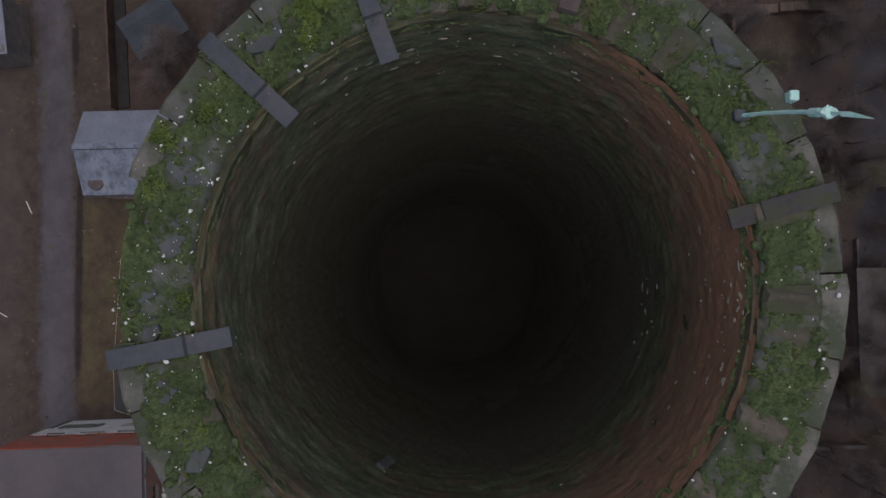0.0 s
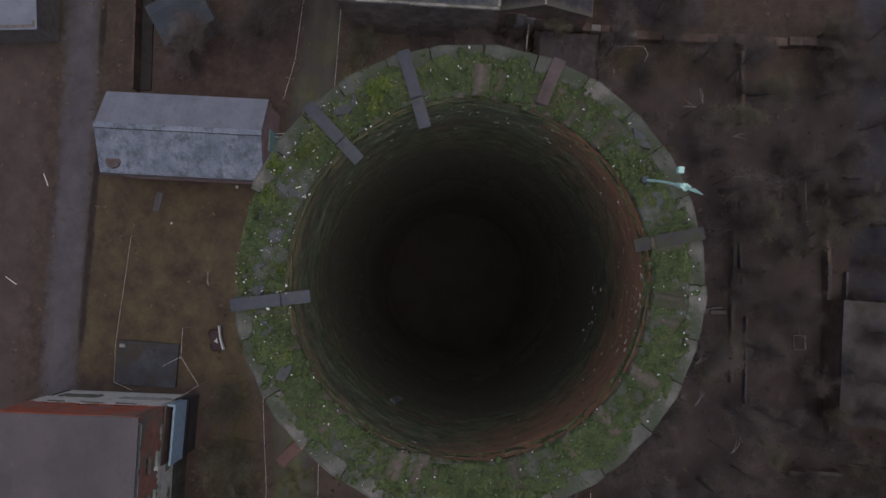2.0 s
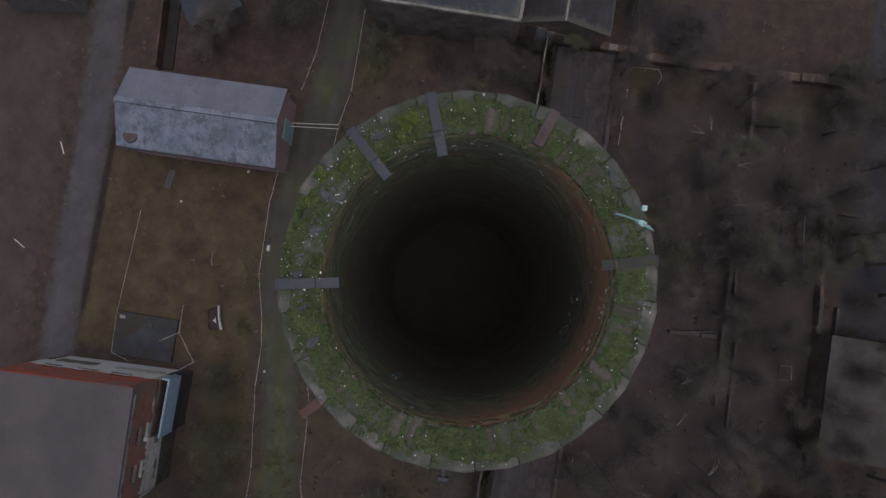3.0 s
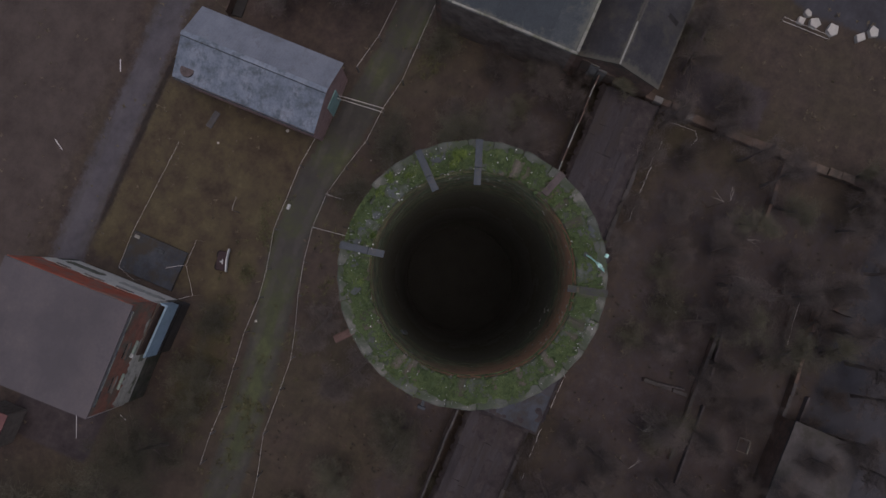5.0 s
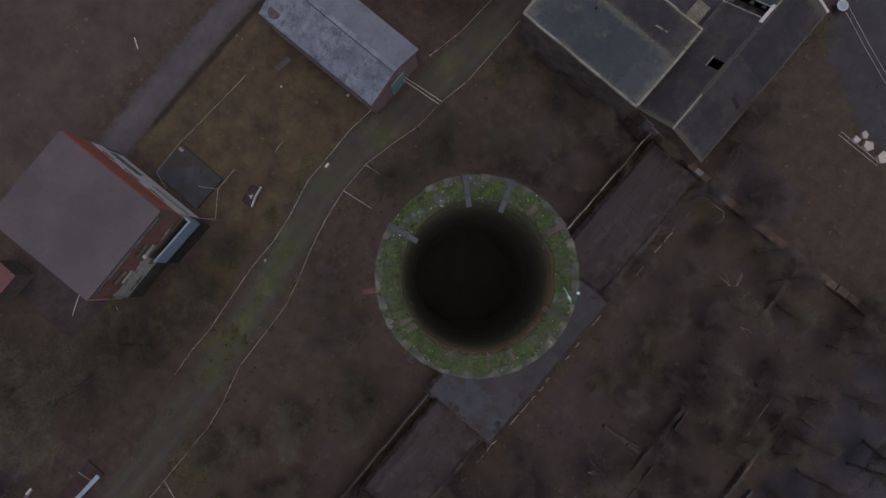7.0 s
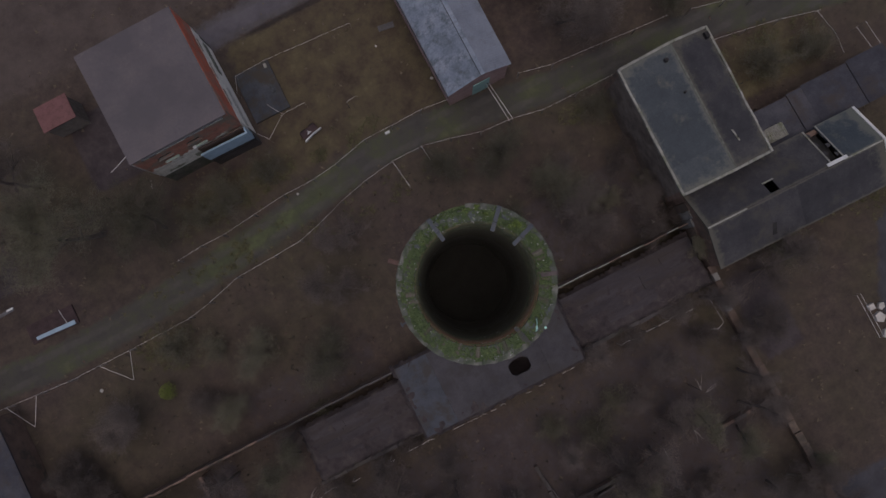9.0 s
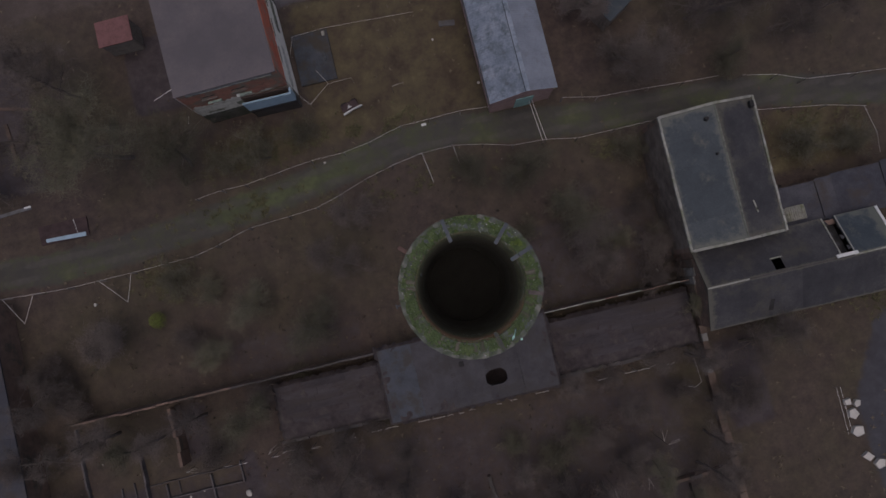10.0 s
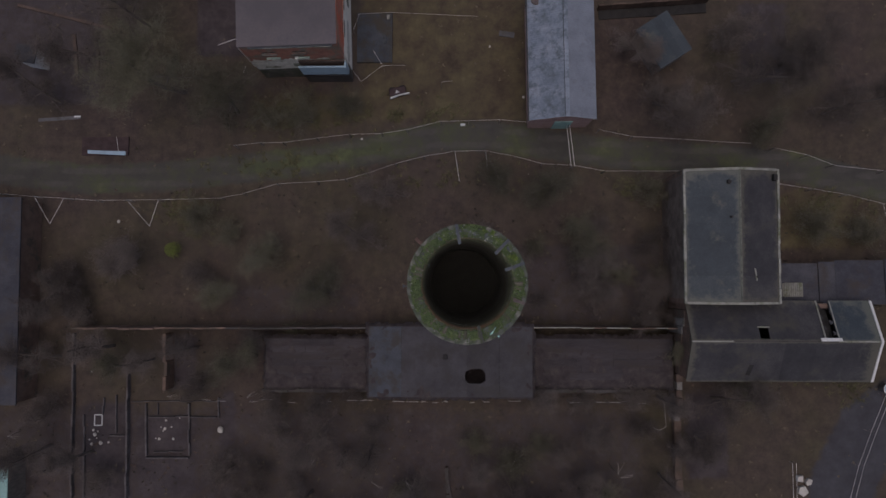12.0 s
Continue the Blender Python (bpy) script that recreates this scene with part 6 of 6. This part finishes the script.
    for r in ((x0, x1, y0, y0 + 0.3), (x0, x1, y1 - 0.3, y1), (x0, x0 + 0.3, y0 + 0.302, y1 - 0.302), (x1 - 0.3, x1, y0 + 0.302, y1 - 0.302)):
        part("wall", boxes((*r, 0, 2.0)), M_WALLBRICK, st)
    k = 4
    for i in range(k):
        part("roof_slab", boxes((x0 - 0.05 + (x1 - x0 + 0.1) * i / k, x0 - 0.06 + (x1 - x0 + 0.1) * (i + 1) / k, y0 - 0.05, y1 + 0.05, 2.004, 2.16 + 0.02 * (i % 2))), M_CONC_DARK, st)


def simple_block(name, label, x0, x1, y0, y1, h, roof, n=6, wall=M_CONC_DARK):
    st = thing(name, label, "building")
    for r in ((x0, x1, y0, y0 + 0.3), (x0, x1, y1 - 0.3, y1), (x0, x0 + 0.3, y0 + 0.302, y1 - 0.302), (x1 - 0.3, x1, y0 + 0.302, y1 - 0.302)):
        part("wall", boxes((*r, 0, h - 0.1)), wall, st)
    for i in range(n):
        part("roof_sheet", boxes((x0 - 0.15, x1 + 0.15, y0 - 0.1 + (y1 - y0 + 0.2) * i / n, y0 - 0.104 + (y1 - y0 + 0.2) * (i + 1) / n, h - 0.098, h + 0.012 * (i % 2))), roof, st)
    return st


def small_hut(name, label, c, w, d, h, deg, roof, wall, corner=None):
    t = thing(name, label, "hut", (c[0], c[1], 0), rz=radians(deg))
    x, y = w / 2, d / 2
    for r in ((-x, x, -y, -y + 0.15), (-x, x, y - 0.15, y), (-x, -x + 0.15, -y + 0.152, y - 0.152), (x - 0.15, x, -y + 0.152, y - 0.152)):
        part("wall", boxes((*r, 0, h - 0.06)), wall, t)
    k = 4
    for i in range(k):
        a, b = -x - 0.12 + (w + 0.24) * i / k, -x - 0.12 + (w + 0.24) * (i + 1) / k
        part("roof_sheet", prism([(a, -y - 0.12), (b, -y - 0.12), (b, y + 0.12), (a, y + 0.12)], lambda px, py: h - 0.055 + 0.05 * px, lambda px, py: h + 0.008 * (i % 2) + 0.05 * px), corner if corner and i == 0 else roof, t)
    return t


def huts():
    small_hut("garden_hut", "small grey-roofed hut standing askew in the scrub", (13.86, 16.14), 2.2, 2.9, 2.2, 32, M_TAR_BLUE, M_WOOD)
    small_hut("red_hut", "small hut with a faded red sheet roof", (-18.19, 21.20), 2.1, 1.5, 2.0, 0, M_REDROOF, M_WOOD)
    small_hut("white_edged_hut", "tiny dark hut with a pale fascia", (-29.91, 15.56), 1.3, 1.0, 1.8, -10, M_TAR, M_PALE)
    simple_block("neighbour_building", "large building with a dark blue-grey sheet roof", (-45.33, -0.25)[0], (-29.57, -0.24)[0], (-29.71, -8.31)[1], (-30.12, 5.39)[1], 2.5, M_LEAN, 8, M_WALLBRICK)
    small_hut("pale_hut", "low hut with a pale teal roof", (-31.42, -14.03), 2.4, 2.6, 2.0, 0, M_TEAL, M_WOOD)
    for k, (p, q, w) in enumerate((((-31.70, 19.70), (-24.89, 17.93), 0.2), ((-27.54, 17.53), (-27.27, 14.66), 0.25), ((-25.83, 17.73), (-25.76, 14.86), 0.2))):
        d = Vector((q[0] - p[0], q[1] - p[1], 0))
        b = thing("timber_edging", "old brown timber edging of a garden bed", "timber", (p[0], p[1], 0), "garden bed timbers", rz=math.atan2(d.y, d.x))
        m = max(2, int(d.length / 1.2))
        for i in range(m):
            part("board", boxes((d.length * i / m, d.length * (i + 1) / m - 0.02, -w / 2, w / 2, -0.05, 0.14 + 0.02 * (i % 2)), bevel=0.01), M_BROWNWOOD, b)
    small_hut("pale_roof_hut", "hut with a pale blue-grey sheet roof at the field edge", (13.91, 26.33), 3.2, 4.2, 2.4, 5, M_SHEET_PALE, M_WOOD)
    # canopies by the lane
    t = thing("bus_shelter", "small roadside shelter with pale narrow roof edges", "shelter")
    (a, b), (c, d) = (-28.74, 10.97), (-25.82, 11.15)
    part("canopy", prism([(a, b), (c, d), (c, d - 0.22), (a, b - 0.22)], 1.95, 2.0), M_CONC, t, "grey narrow roof")
    part("roof_tip", prism([(c - 0.45, d - 0.02), (c, d), (c, d - 0.12), (c - 0.45, d - 0.12)], 2.003, 2.03), M_PALE, t, "white roof tip")
    (e, f), (g, h) = (-25.57, 8.87), (-22.93, 8.78)
    part("front_edge", prism([(e, f), (g, h), (g, h - 0.28), (e, f - 0.22)], 1.45, 1.5), M_BLUEPANEL, t, "light blue front board")
    part("floor_slab", boxes((e - 1.2, g - 0.5, f - 0.1, f + 1.2, -0.1, 0.10)), M_MAROON, t, "dark maroon floor")
    tb = bmesh.new()
    tube(tb, (g - 0.50, f - 0.05, 1.498), (g - 0.52, f + 0.85, 1.7), 0.012, sides=6)
    part("post", tb, M_PALE, t, "thin pale slanting bar")


# ---------------- fences, pipes and yard things ----------------
def fence(label, line, h=1.1, step=2.4, rails=(1.05,), seed=0):
    t = thing("rail_fence", label, "fence", group="fences along the lane")
    rng = random.Random(seed)
    for a, b in zip(line[:-1], line[1:]):
        a3, b3 = Vector((*a, 0)), Vector((*b, 0))
        for r in rails:
            bm = bmesh.new()
            tube(bm, a3 + Vector((0, 0, r)), b3 + Vector((0, 0, r + rng.uniform(-0.02, 0.02))), 0.0075, sides=5)
            part("rail", bm, M_RAIL, t)
        n = max(1, round((b3 - a3).length / step))
        for i in range(n):
            p = a3.lerp(b3, i / n)
            part("post", boxes((p.x - 0.03, p.x + 0.03, p.y - 0.03, p.y + 0.03, -0.2, h)), M_POST, t)


def wires(name, label, cat, pts, r=0.016, legs=True):
    t = thing(name, label, cat)
    for a, b in zip(pts[:-1], pts[1:]):
        bm = bmesh.new()
        tube(bm, a, b, r, sides=5)
        part("bar", bm, M_RAIL, t)
    if legs:
        for p in pts:
            bm = bmesh.new()
            tube(bm, (p[0], p[1], -0.1), (p[0], p[1], p[2] - r * 0.5), r * 1.2, sides=5)
            part("post", bm, M_POST, t)
    return t


def at(p, z):
    return (p[0], p[1], z)


def yard():
    LF = "thin pale rail fence on low posts beside the lane"
    for i, ln in enumerate((FENCE_N, FENCE_N2, FENCE_N3, FENCE_S, FENCE_S2)):
        fence(LF, ln, seed=i)
    for a, b in (((7.50, 10.60), (7.78, 7.78)), ((7.69, 10.60), (8.02, 7.78))):
        wires("pipe_run", "thin pale pipe crossing the lane on short legs", "pipe", [at(a, 1.0), at(b, 1.0)], 0.015)
    for ps in (((-29.56, 5.73), (-28.95, 3.89), (-27.45, 5.64)), ((-23.04, 5.48), (-21.82, 3.72), (-20.82, 5.48))):
        wires("fence_brace", "thin pale wire brace pegged beside the fence", "brace", [at(ps[0], 0.95), at(ps[1], 0.1), at(ps[2], 0.95)], 0.013, False)
    for ps in (((-0.22, 8.82), (0.10, 6.88)), ((1.92, 8.85), (2.07, 7.91))):
        wires("fence_brace", "thin pale wire brace pegged beside the fence", "brace", [at(ps[0], 0.95), at(ps[1], 0.1)], 0.013, False)
    # concrete pad beside the house with its rail
    p, q = (-7.18, 15.36), (-4.66, 18.94)
    tagged(link("concrete_pad", boxes((p[0], q[0], p[1], q[1], -0.1, 0.16), bevel=0.02), M_PAD), "dark blue-grey concrete pad beside the house", "pad")
    for x, y, w, d, m, lab in ((-4.95, 18.6, 0.10, 0.16, M_COPING, "pale concrete block on the corner of the pad"), (-5.2, 17.0, 0.12, 0.3, M_RIDGE, "dark plank lying on the concrete pad")):
        tagged(link("pad_block", boxes((x - w, x + w, y - d, y + d, 0.16, 0.24), bevel=0.02), m), lab, "block")
    wires("pad_rail", "thin pale rail round the concrete pad", "rail", [at((-7.32, 17.43), 0.9), at((-6.94, 18.55), 0.9), at((-4.76, 18.65), 0.9), at((1.35, 18.33), 0.9)], 0.006)
    wires("clothes_line", "thin pale clothes line frame by the pad", "clothes line", [at((-7.26, 14.39), 1.2), at((-6.71, 13.67), 1.2), at((-5.22, 14.78), 1.2), at((-3.64, 14.81), 1.2)], 0.007)
    wires("clothes_line", "thin pale clothes line frame by the pad", "clothes line", [at((-5.85, 15.82), 1.2), at((-5.22, 14.78), 1.2)], 0.007)
    wires("house_cable", "thin pale cable from the house corner", "cable", [at((-13.73, 14.90), 6.2), at((-15.33, 14.92), 5.0)], 0.014, False)
    wires("house_drainpipe", "thin pale drainpipe at the house corner", "pipe", [((-13.69, 14.51)[0] - 0.05, (-13.69, 14.51)[1] - 0.12, 6.1), ((-13.69, 14.51)[0] - 0.05, (-13.69, 14.51)[1] - 0.12, 2.3)], 0.022, False)
    wires("pale_stake", "short pale stake stuck in the ground", "stake", [at((-15.12, 15.08), 0.2), at((-15.13, 14.45), 0.6)], 0.02, False)
    for x, y, u, v in ((4.29, 24.0, 0.34, 0.12), (-1.69, 25.45, 0.21, 0.30)):
        wires("pale_stake", "short pale stake stuck in the bare field", "stake", [(x - u, y - v, 0.08), (x + u, y + v, 0.22)], 0.028, False)
    rng = random.Random(61)
    x0, x1, yw = (-11.36, -8.36)[0], (12.55, -8.26)[0], (-0.42, -8.31)[1]
    x = x0 - 6.0
    w = thing("broken_wire_fence", "broken pale wire fence sagging along the ruins", "fence")
    while x < x1:
        L = rng.uniform(0.3, 0.9)
        if rng.random() < 0.6:
            yo, zo, bend = yw * 0.992 + rng.uniform(-0.07, 0.07), rng.uniform(1.4, 1.5), rng.uniform(-0.06, 0.06)
            bm = bmesh.new()
            pts = [(x + L * q / 6, yo + bend * math.sin(math.pi * q / 6), zo - 0.12 * math.sin(math.pi * q / 6)) for q in range(7)]
            for p, q in zip(pts[:-1], pts[1:]):
                tube(bm, p, q, 0.0105, sides=5)
            part("wire", bm, M_RAIL, w)
            part("post", boxes((x - 0.02, x + 0.02, yo - 0.02, yo + 0.02, -0.1, zo + 0.01)), M_POST, w)
        x += L + rng.uniform(0.05, 0.6)
    x, y = (3.46, 17.37)
    o = link("lying_slab", boxes((-0.55, 0.55, -0.2, 0.2, 0, 0.08), bevel=0.02), M_CONC)
    o.location, o.rotation_euler = (x, y, 0.0), (0, 0, radians(-8))
    tagged(o, "grey concrete slab lying in the grass beside the shed", "slab")
    p, q = (9.83, 19.09), (17.57, 19.57)
    d = Vector((q[0] - p[0], q[1] - p[1], 0))
    bf = thing("board_fence", "old brown board fence behind the shed", "fence", (p[0], p[1], 0), rz=math.atan2(d.y, d.x))
    k = int(d.length / 0.9)
    for i in range(k):
        a, b = d.length * i / k, d.length * (i + 1) / k - 0.01
        part("board", boxes((a, b, -0.06, 0.06, -0.1, 0.85 + 0.04 * (i % 2)), bevel=0.01), M_BROWNWOOD, bf)
    # the fence's shadow, laid along its foot as a dark slab
    part("shadow_strip", boxes((0.1, d.length - 0.1, -0.75, -0.1, -0.1, 0.14)), M_DARK, bf, "flat dark strip standing in for the fence's shadow")
    # handcart
    (x, y) = (-4.24, 13.15)
    c = thing("handcart", "dark handcart with a white side board in the yard", "cart", (x, y, 0), rz=radians(12))
    part("tray", boxes((-0.6, 0.6, -0.2, 0.35, 0.25, 0.45), bevel=0.05), M_MAROON, c)
    part("side_board", prism([(-0.62, -0.36), (-0.5, -0.36), (0.1, -0.265), (0.78, -0.27), (0.8, -0.205), (0.05, -0.205), (-0.55, -0.28)], 0.25, 0.5), M_PALE, c, "white side board")
    part("bundle", prism([(-0.2, -0.08), (0.12, -0.05), (0.0, 0.03), (-0.04, 0.16), (-0.1, 0.02)], 0.452, 0.52), M_PALE, c, "white bundle")
    for sx in (-0.35, 0.35):
        b = bmesh.new()
        tube(b, (sx, 0.36, 0.2), (sx, 0.42, 0.2), 0.2, sides=12)
        part("wheel", b, M_DARK, c)
        part("leg", boxes((sx - 0.03, sx + 0.03, -0.2, -0.14, 0, 0.249)), M_DARK, c)
    # white boundary marker on the lane's verge
    x, y = (0.34, 10.86)
    tagged(link("marker_block", boxes((x - 0.17, x + 0.17, y - 0.08, y + 0.08, -0.05, 0.25), bevel=0.02), M_PALE), "small white painted marker block on the verge", "marker")
    # pale blocks stacked by the drive
    rng = random.Random(4)
    for (x, y), s in (((23.29, -13.57), 0.25), ((23.88, -13.82), 0.22), ((23.47, -14.42), 0.33), ((23.49, -15.58), 0.36), ((23.72, -17.33), 0.31), ((24.36, -17.92), 0.33)):
        bm = bmesh.new()
        k = rng.choice((4, 5))
        prism([(s * 1.2 * rng.uniform(0.85, 1.2) * math.cos(2 * math.pi * i / k + 0.4), s * rng.uniform(0.85, 1.2) * math.sin(2 * math.pi * i / k + 0.4)) for i in range(k)], 0, 0.3, bm)
        bmesh.ops.bevel(bm, geom=bm.edges[:], offset=0.015, segments=1, affect="EDGES")
        o = link("stone_block", bm, M_STONE)
        o.location, o.rotation_euler = (x, y, -0.02), (0, 0, rng.uniform(0, 6.28))
        tagged(o, "pale cut stone block lying by the drive", "stone block", "stone blocks by the drive")
    for dx in (0.0, 0.25):
        a, b = (22.68, -12.45), (22.69, -15.47)
        wires("kerb_rail", "pale low rail beside the drive", "rail", [(a[0] + dx, a[1], 0.5), (b[0] + dx, b[1], 0.5)], 0.010)
    for off in (0.0, 0.35):
        wires("drive_wire", "thin pale wire fence beside the drive", "fence", [(p[0] + off, p[1], 0.8) for p in ((28.87, -7.82), (27.82, -10.27), (26.93, -12.53), (26.23, -14.97))], 0.009)
    x, y = (29.15, -7.41)
    brl = thing("water_barrel", "white-rimmed open water barrel beside the drive", "barrel", (x, y, 0))
    b = bmesh.new()
    tube(b, (0, 0, -0.05), (0, 0, 0.66), 0.30, 0.32, 20)
    part("body", b, M_CONC, brl)
    bm = bmesh.new()
    rings = [[bm.verts.new((r * math.cos(2 * math.pi * i / 24), r * math.sin(2 * math.pi * i / 24), z)) for i in range(24)] for r, z in ((0.35, 0.64), (0.35, 0.72), (0.28, 0.72), (0.28, 0.64))]
    for k in range(4):
        for i in range(24):
            bm.faces.new((rings[k][i], rings[k][(i + 1) % 24], rings[(k + 1) % 4][(i + 1) % 24], rings[(k + 1) % 4][i]))
    bmesh.ops.recalc_face_normals(bm, faces=bm.faces)
    part("rim", bm, M_PALE, brl, "white painted rim")
    # solid blue disc stands for the pale water in the open barrel
    b = bmesh.new()
    tube(b, (0, 0, 0.661), (0, 0, 0.675), 0.275, 0.275, 20)
    part("water_disc", b, M_BLUEPANEL, brl, "flat light blue disc standing for the water")
    for line in (((29.06, 5.15), (29.43, 3.27), (29.28, 1.92)), ((30.82, 3.07), (31.08, 1.26), (31.02, -0.39)), ((31.52, 3.14), (31.73, 0.84))):
        wires("drive_wire", "thin pale wire fence beside the drive", "fence", [(p[0], p[1], 0.8) for p in line], 0.010)
    wires("loose_cable", "thin pale cable curling loose over the scrub", "cable", [(p[0], p[1], z) for p, z in (((13.63, -8.14), 2.0), ((13.65, -9.66), 2.2), ((13.23, -9.92), 2.2), ((12.86, -9.80), 2.0))], 0.006, False)
    wires("hanging_wire", "pale wire hanging over the ruined wall", "wire", [(p[0], p[1], z) for p, z in (((7.50, -19.21), 1.4), ((5.80, -19.47), 1.1), ((4.33, -19.76), 0.9))], 0.010)
    x, y = (-2.09, -19.92)
    bf = thing("crate", "broken pale wooden crate lying among the trees", "crate", (x, y, 0.0), rz=radians(4))
    for r in ((-0.42, 0.42, -0.38, -0.33, -0.02, 0.2), (0.37, 0.42, -0.328, 0.3, -0.02, 0.2), (-0.42, 0.365, 0.28, 0.32, -0.02, 0.14), (-0.42, -0.38, -0.328, 0.278, -0.02, 0.14)):
        part("slat", boxes(r, bevel=0.008), M_WOOD if r[1] < 0.37 or r[5] < 0.2 else M_COPING, bf)
    # white frame and rubble in the ruin
    x, y = (-25.16, -9.88)
    f = thing("window_frame", "white empty window frame lying in the ruin", "window frame", (x, y, 0.02))
    for r in ((-0.3, 0.3, -0.4, -0.33, 0, 0.06), (-0.3, 0.3, 0.33, 0.4, 0, 0.06), (-0.3, -0.23, -0.328, 0.328, 0, 0.06), (0.23, 0.3, -0.328, 0.328, 0, 0.06)):
        part("bar", boxes(r, bevel=0.008), M_PALE, f)
    for (x, y), s in (((-16.55, -10.50), 0.22), ((-20.85, -11.16), 0.1), ((-20.47, -10.46), 0.1), ((-19.86, -11.16), 0.09), ((-20.40, -9.88), 0.08), ((-25.39, -10.88), 0.13), ((-24.97, -11.46), 0.14), ((-25.61, -11.54), 0.1),
                      ((-24.05, 4.05), 0.12), ((13.34, -2.29), 0.14), ((2.26, 16.49), 0.07), ((4.63, 12.85), 0.1), ((4.94, 7.38), 0.06), ((15.25, -3.11), 0.16), ((-6.81, 9.90), 0.08), ((-31.19, -6.46), 0.14),
                      ((-25.51, -10.57), 0.09), ((-25.19, -10.68), 0.07), ((-24.42, -11.42), 0.08), ((-25.77, -11.23), 0.06), ((-25.28, -11.13), 0.05), ((-20.59, -10.62), 0.06), ((-20.75, -10.35), 0.05), ((-20.00, -10.34), 0.06),
                      ((-21.09, -11.13), 0.06), ((-19.45, -9.72), 0.05), ((-24.56, -3.46), 0.06), ((-25.73, -6.50), 0.07), ((24.70, -0.30), 0.05)):
        bm = bmesh.new()
        bmesh.ops.create_icosphere(bm, subdivisions=2, radius=s)
        for v in bm.verts:
            v.co *= 1 + 0.35 * noise.noise(v.co / s * 1.3 + Vector((x, y, 0)))
            v.co.z *= 0.6
        o = link("stone", bm, M_STONE)
        o.location = (x, y, s * 0.35)
        tagged(o, "pale weathered stone lying on the ground", "stone", "pale stones")


def dead_branch(x, y, z, deg, seed, span=0.8):
    """A pale peeling branch that curls up out of the scrub on a thin stem."""
    rng = random.Random(seed)
    t = thing("dead_branch", "thin pale dead branch curling out of the scrub", "branch", (x, y, 0), "pale dead branches", rz=radians(deg))
    bm = bmesh.new()
    tube(bm, (0, 0, -0.1), (0, 0, z), 0.03, 0.012, 5)
    part("stem", bm, M_BARK, t)
    for k in range(3):
        p, d = Vector((0, 0, z)), Vector((1, rng.uniform(-0.35, 0.35), rng.uniform(0.0, 0.3))).normalized()
        bm = bmesh.new()
        for i in range(4):
            q = p + d * span * rng.uniform(0.2, 0.32)
            tube(bm, p, q, 0.013 - 0.002 * i, 0.011 - 0.002 * i, 5)
            p, d = q, (d + Vector((0, rng.uniform(-0.35, 0.35), rng.uniform(-0.3, 0.1)))).normalized()
        part("twig", bm, M_BIRCH, t)


def pale_branches():
    for k, ((x, y), deg) in enumerate((((10.44, -12.77), 20), ((8.76, -14.44), -80), ((6.62, -14.63), -85), ((-3.40, -13.08), -60), ((-5.63, -13.13), -40), ((-7.92, -15.12), -50), ((-13.14, -9.02), 30),
                                        ((-9.98, -12.60), 60), ((3.51, -12.88), 55), ((10.67, -13.02), 80), ((-1.17, 13.52), 0), ((-19.77, -7.98), 0), ((-14.32, -8.07), 40), ((-30.67, -10.71), 10))):
        dead_branch(x, y, (3.0 if k < 6 else 1.4), deg, 100 + k)


def leafy_bush(x, y, r, h, label):
    t = thing("leafy_bush", label, "bush", (x, y, 0))
    rng = random.Random(77)
    wood, lv = bmesh.new(), bmesh.new()
    for k in range(7):
        az = 6.28 * k / 7
        tube(wood, (0, 0, -0.1), (0.6 * r * math.cos(az), 0.6 * r * math.sin(az), h * 0.8), 0.02, 0.008, 5)
    for _ in range(1500):
        a, q, z = rng.uniform(0, 6.28), r * math.sqrt(rng.random()), h * rng.uniform(0.35, 1.0)
        q *= 1.1 - 0.5 * z / h
        p = Vector((q * math.cos(a), q * math.sin(a), z))
        e = Euler((rng.uniform(-0.9, 0.9), rng.uniform(-0.9, 0.9), rng.uniform(0, 6.28)))
        w = rng.uniform(0.02, 0.045)
        v = [lv.verts.new(p + e.to_matrix() @ Vector(c)) for c in ((-w, 0, 0), (0, -w * 0.5, 0.01), (w, 0, 0), (0, w * 0.5, 0.01))]
        lv.faces.new(v)
    part("stems", wood, M_BARK, t)
    part("leaves", lv, M_LEAF, t, "yellow-green leaves")


leafy_bush(*(-19.89, 2.03), 0.65, 1.2, "small yellow-green leafy bush in the rough grass")
build_shed()
build_house()
flat_roof_building()
gabled_factory()
lean_to_roofs()
ruins()
huts()
yard()
plant()
pale_branches()
add_rim()
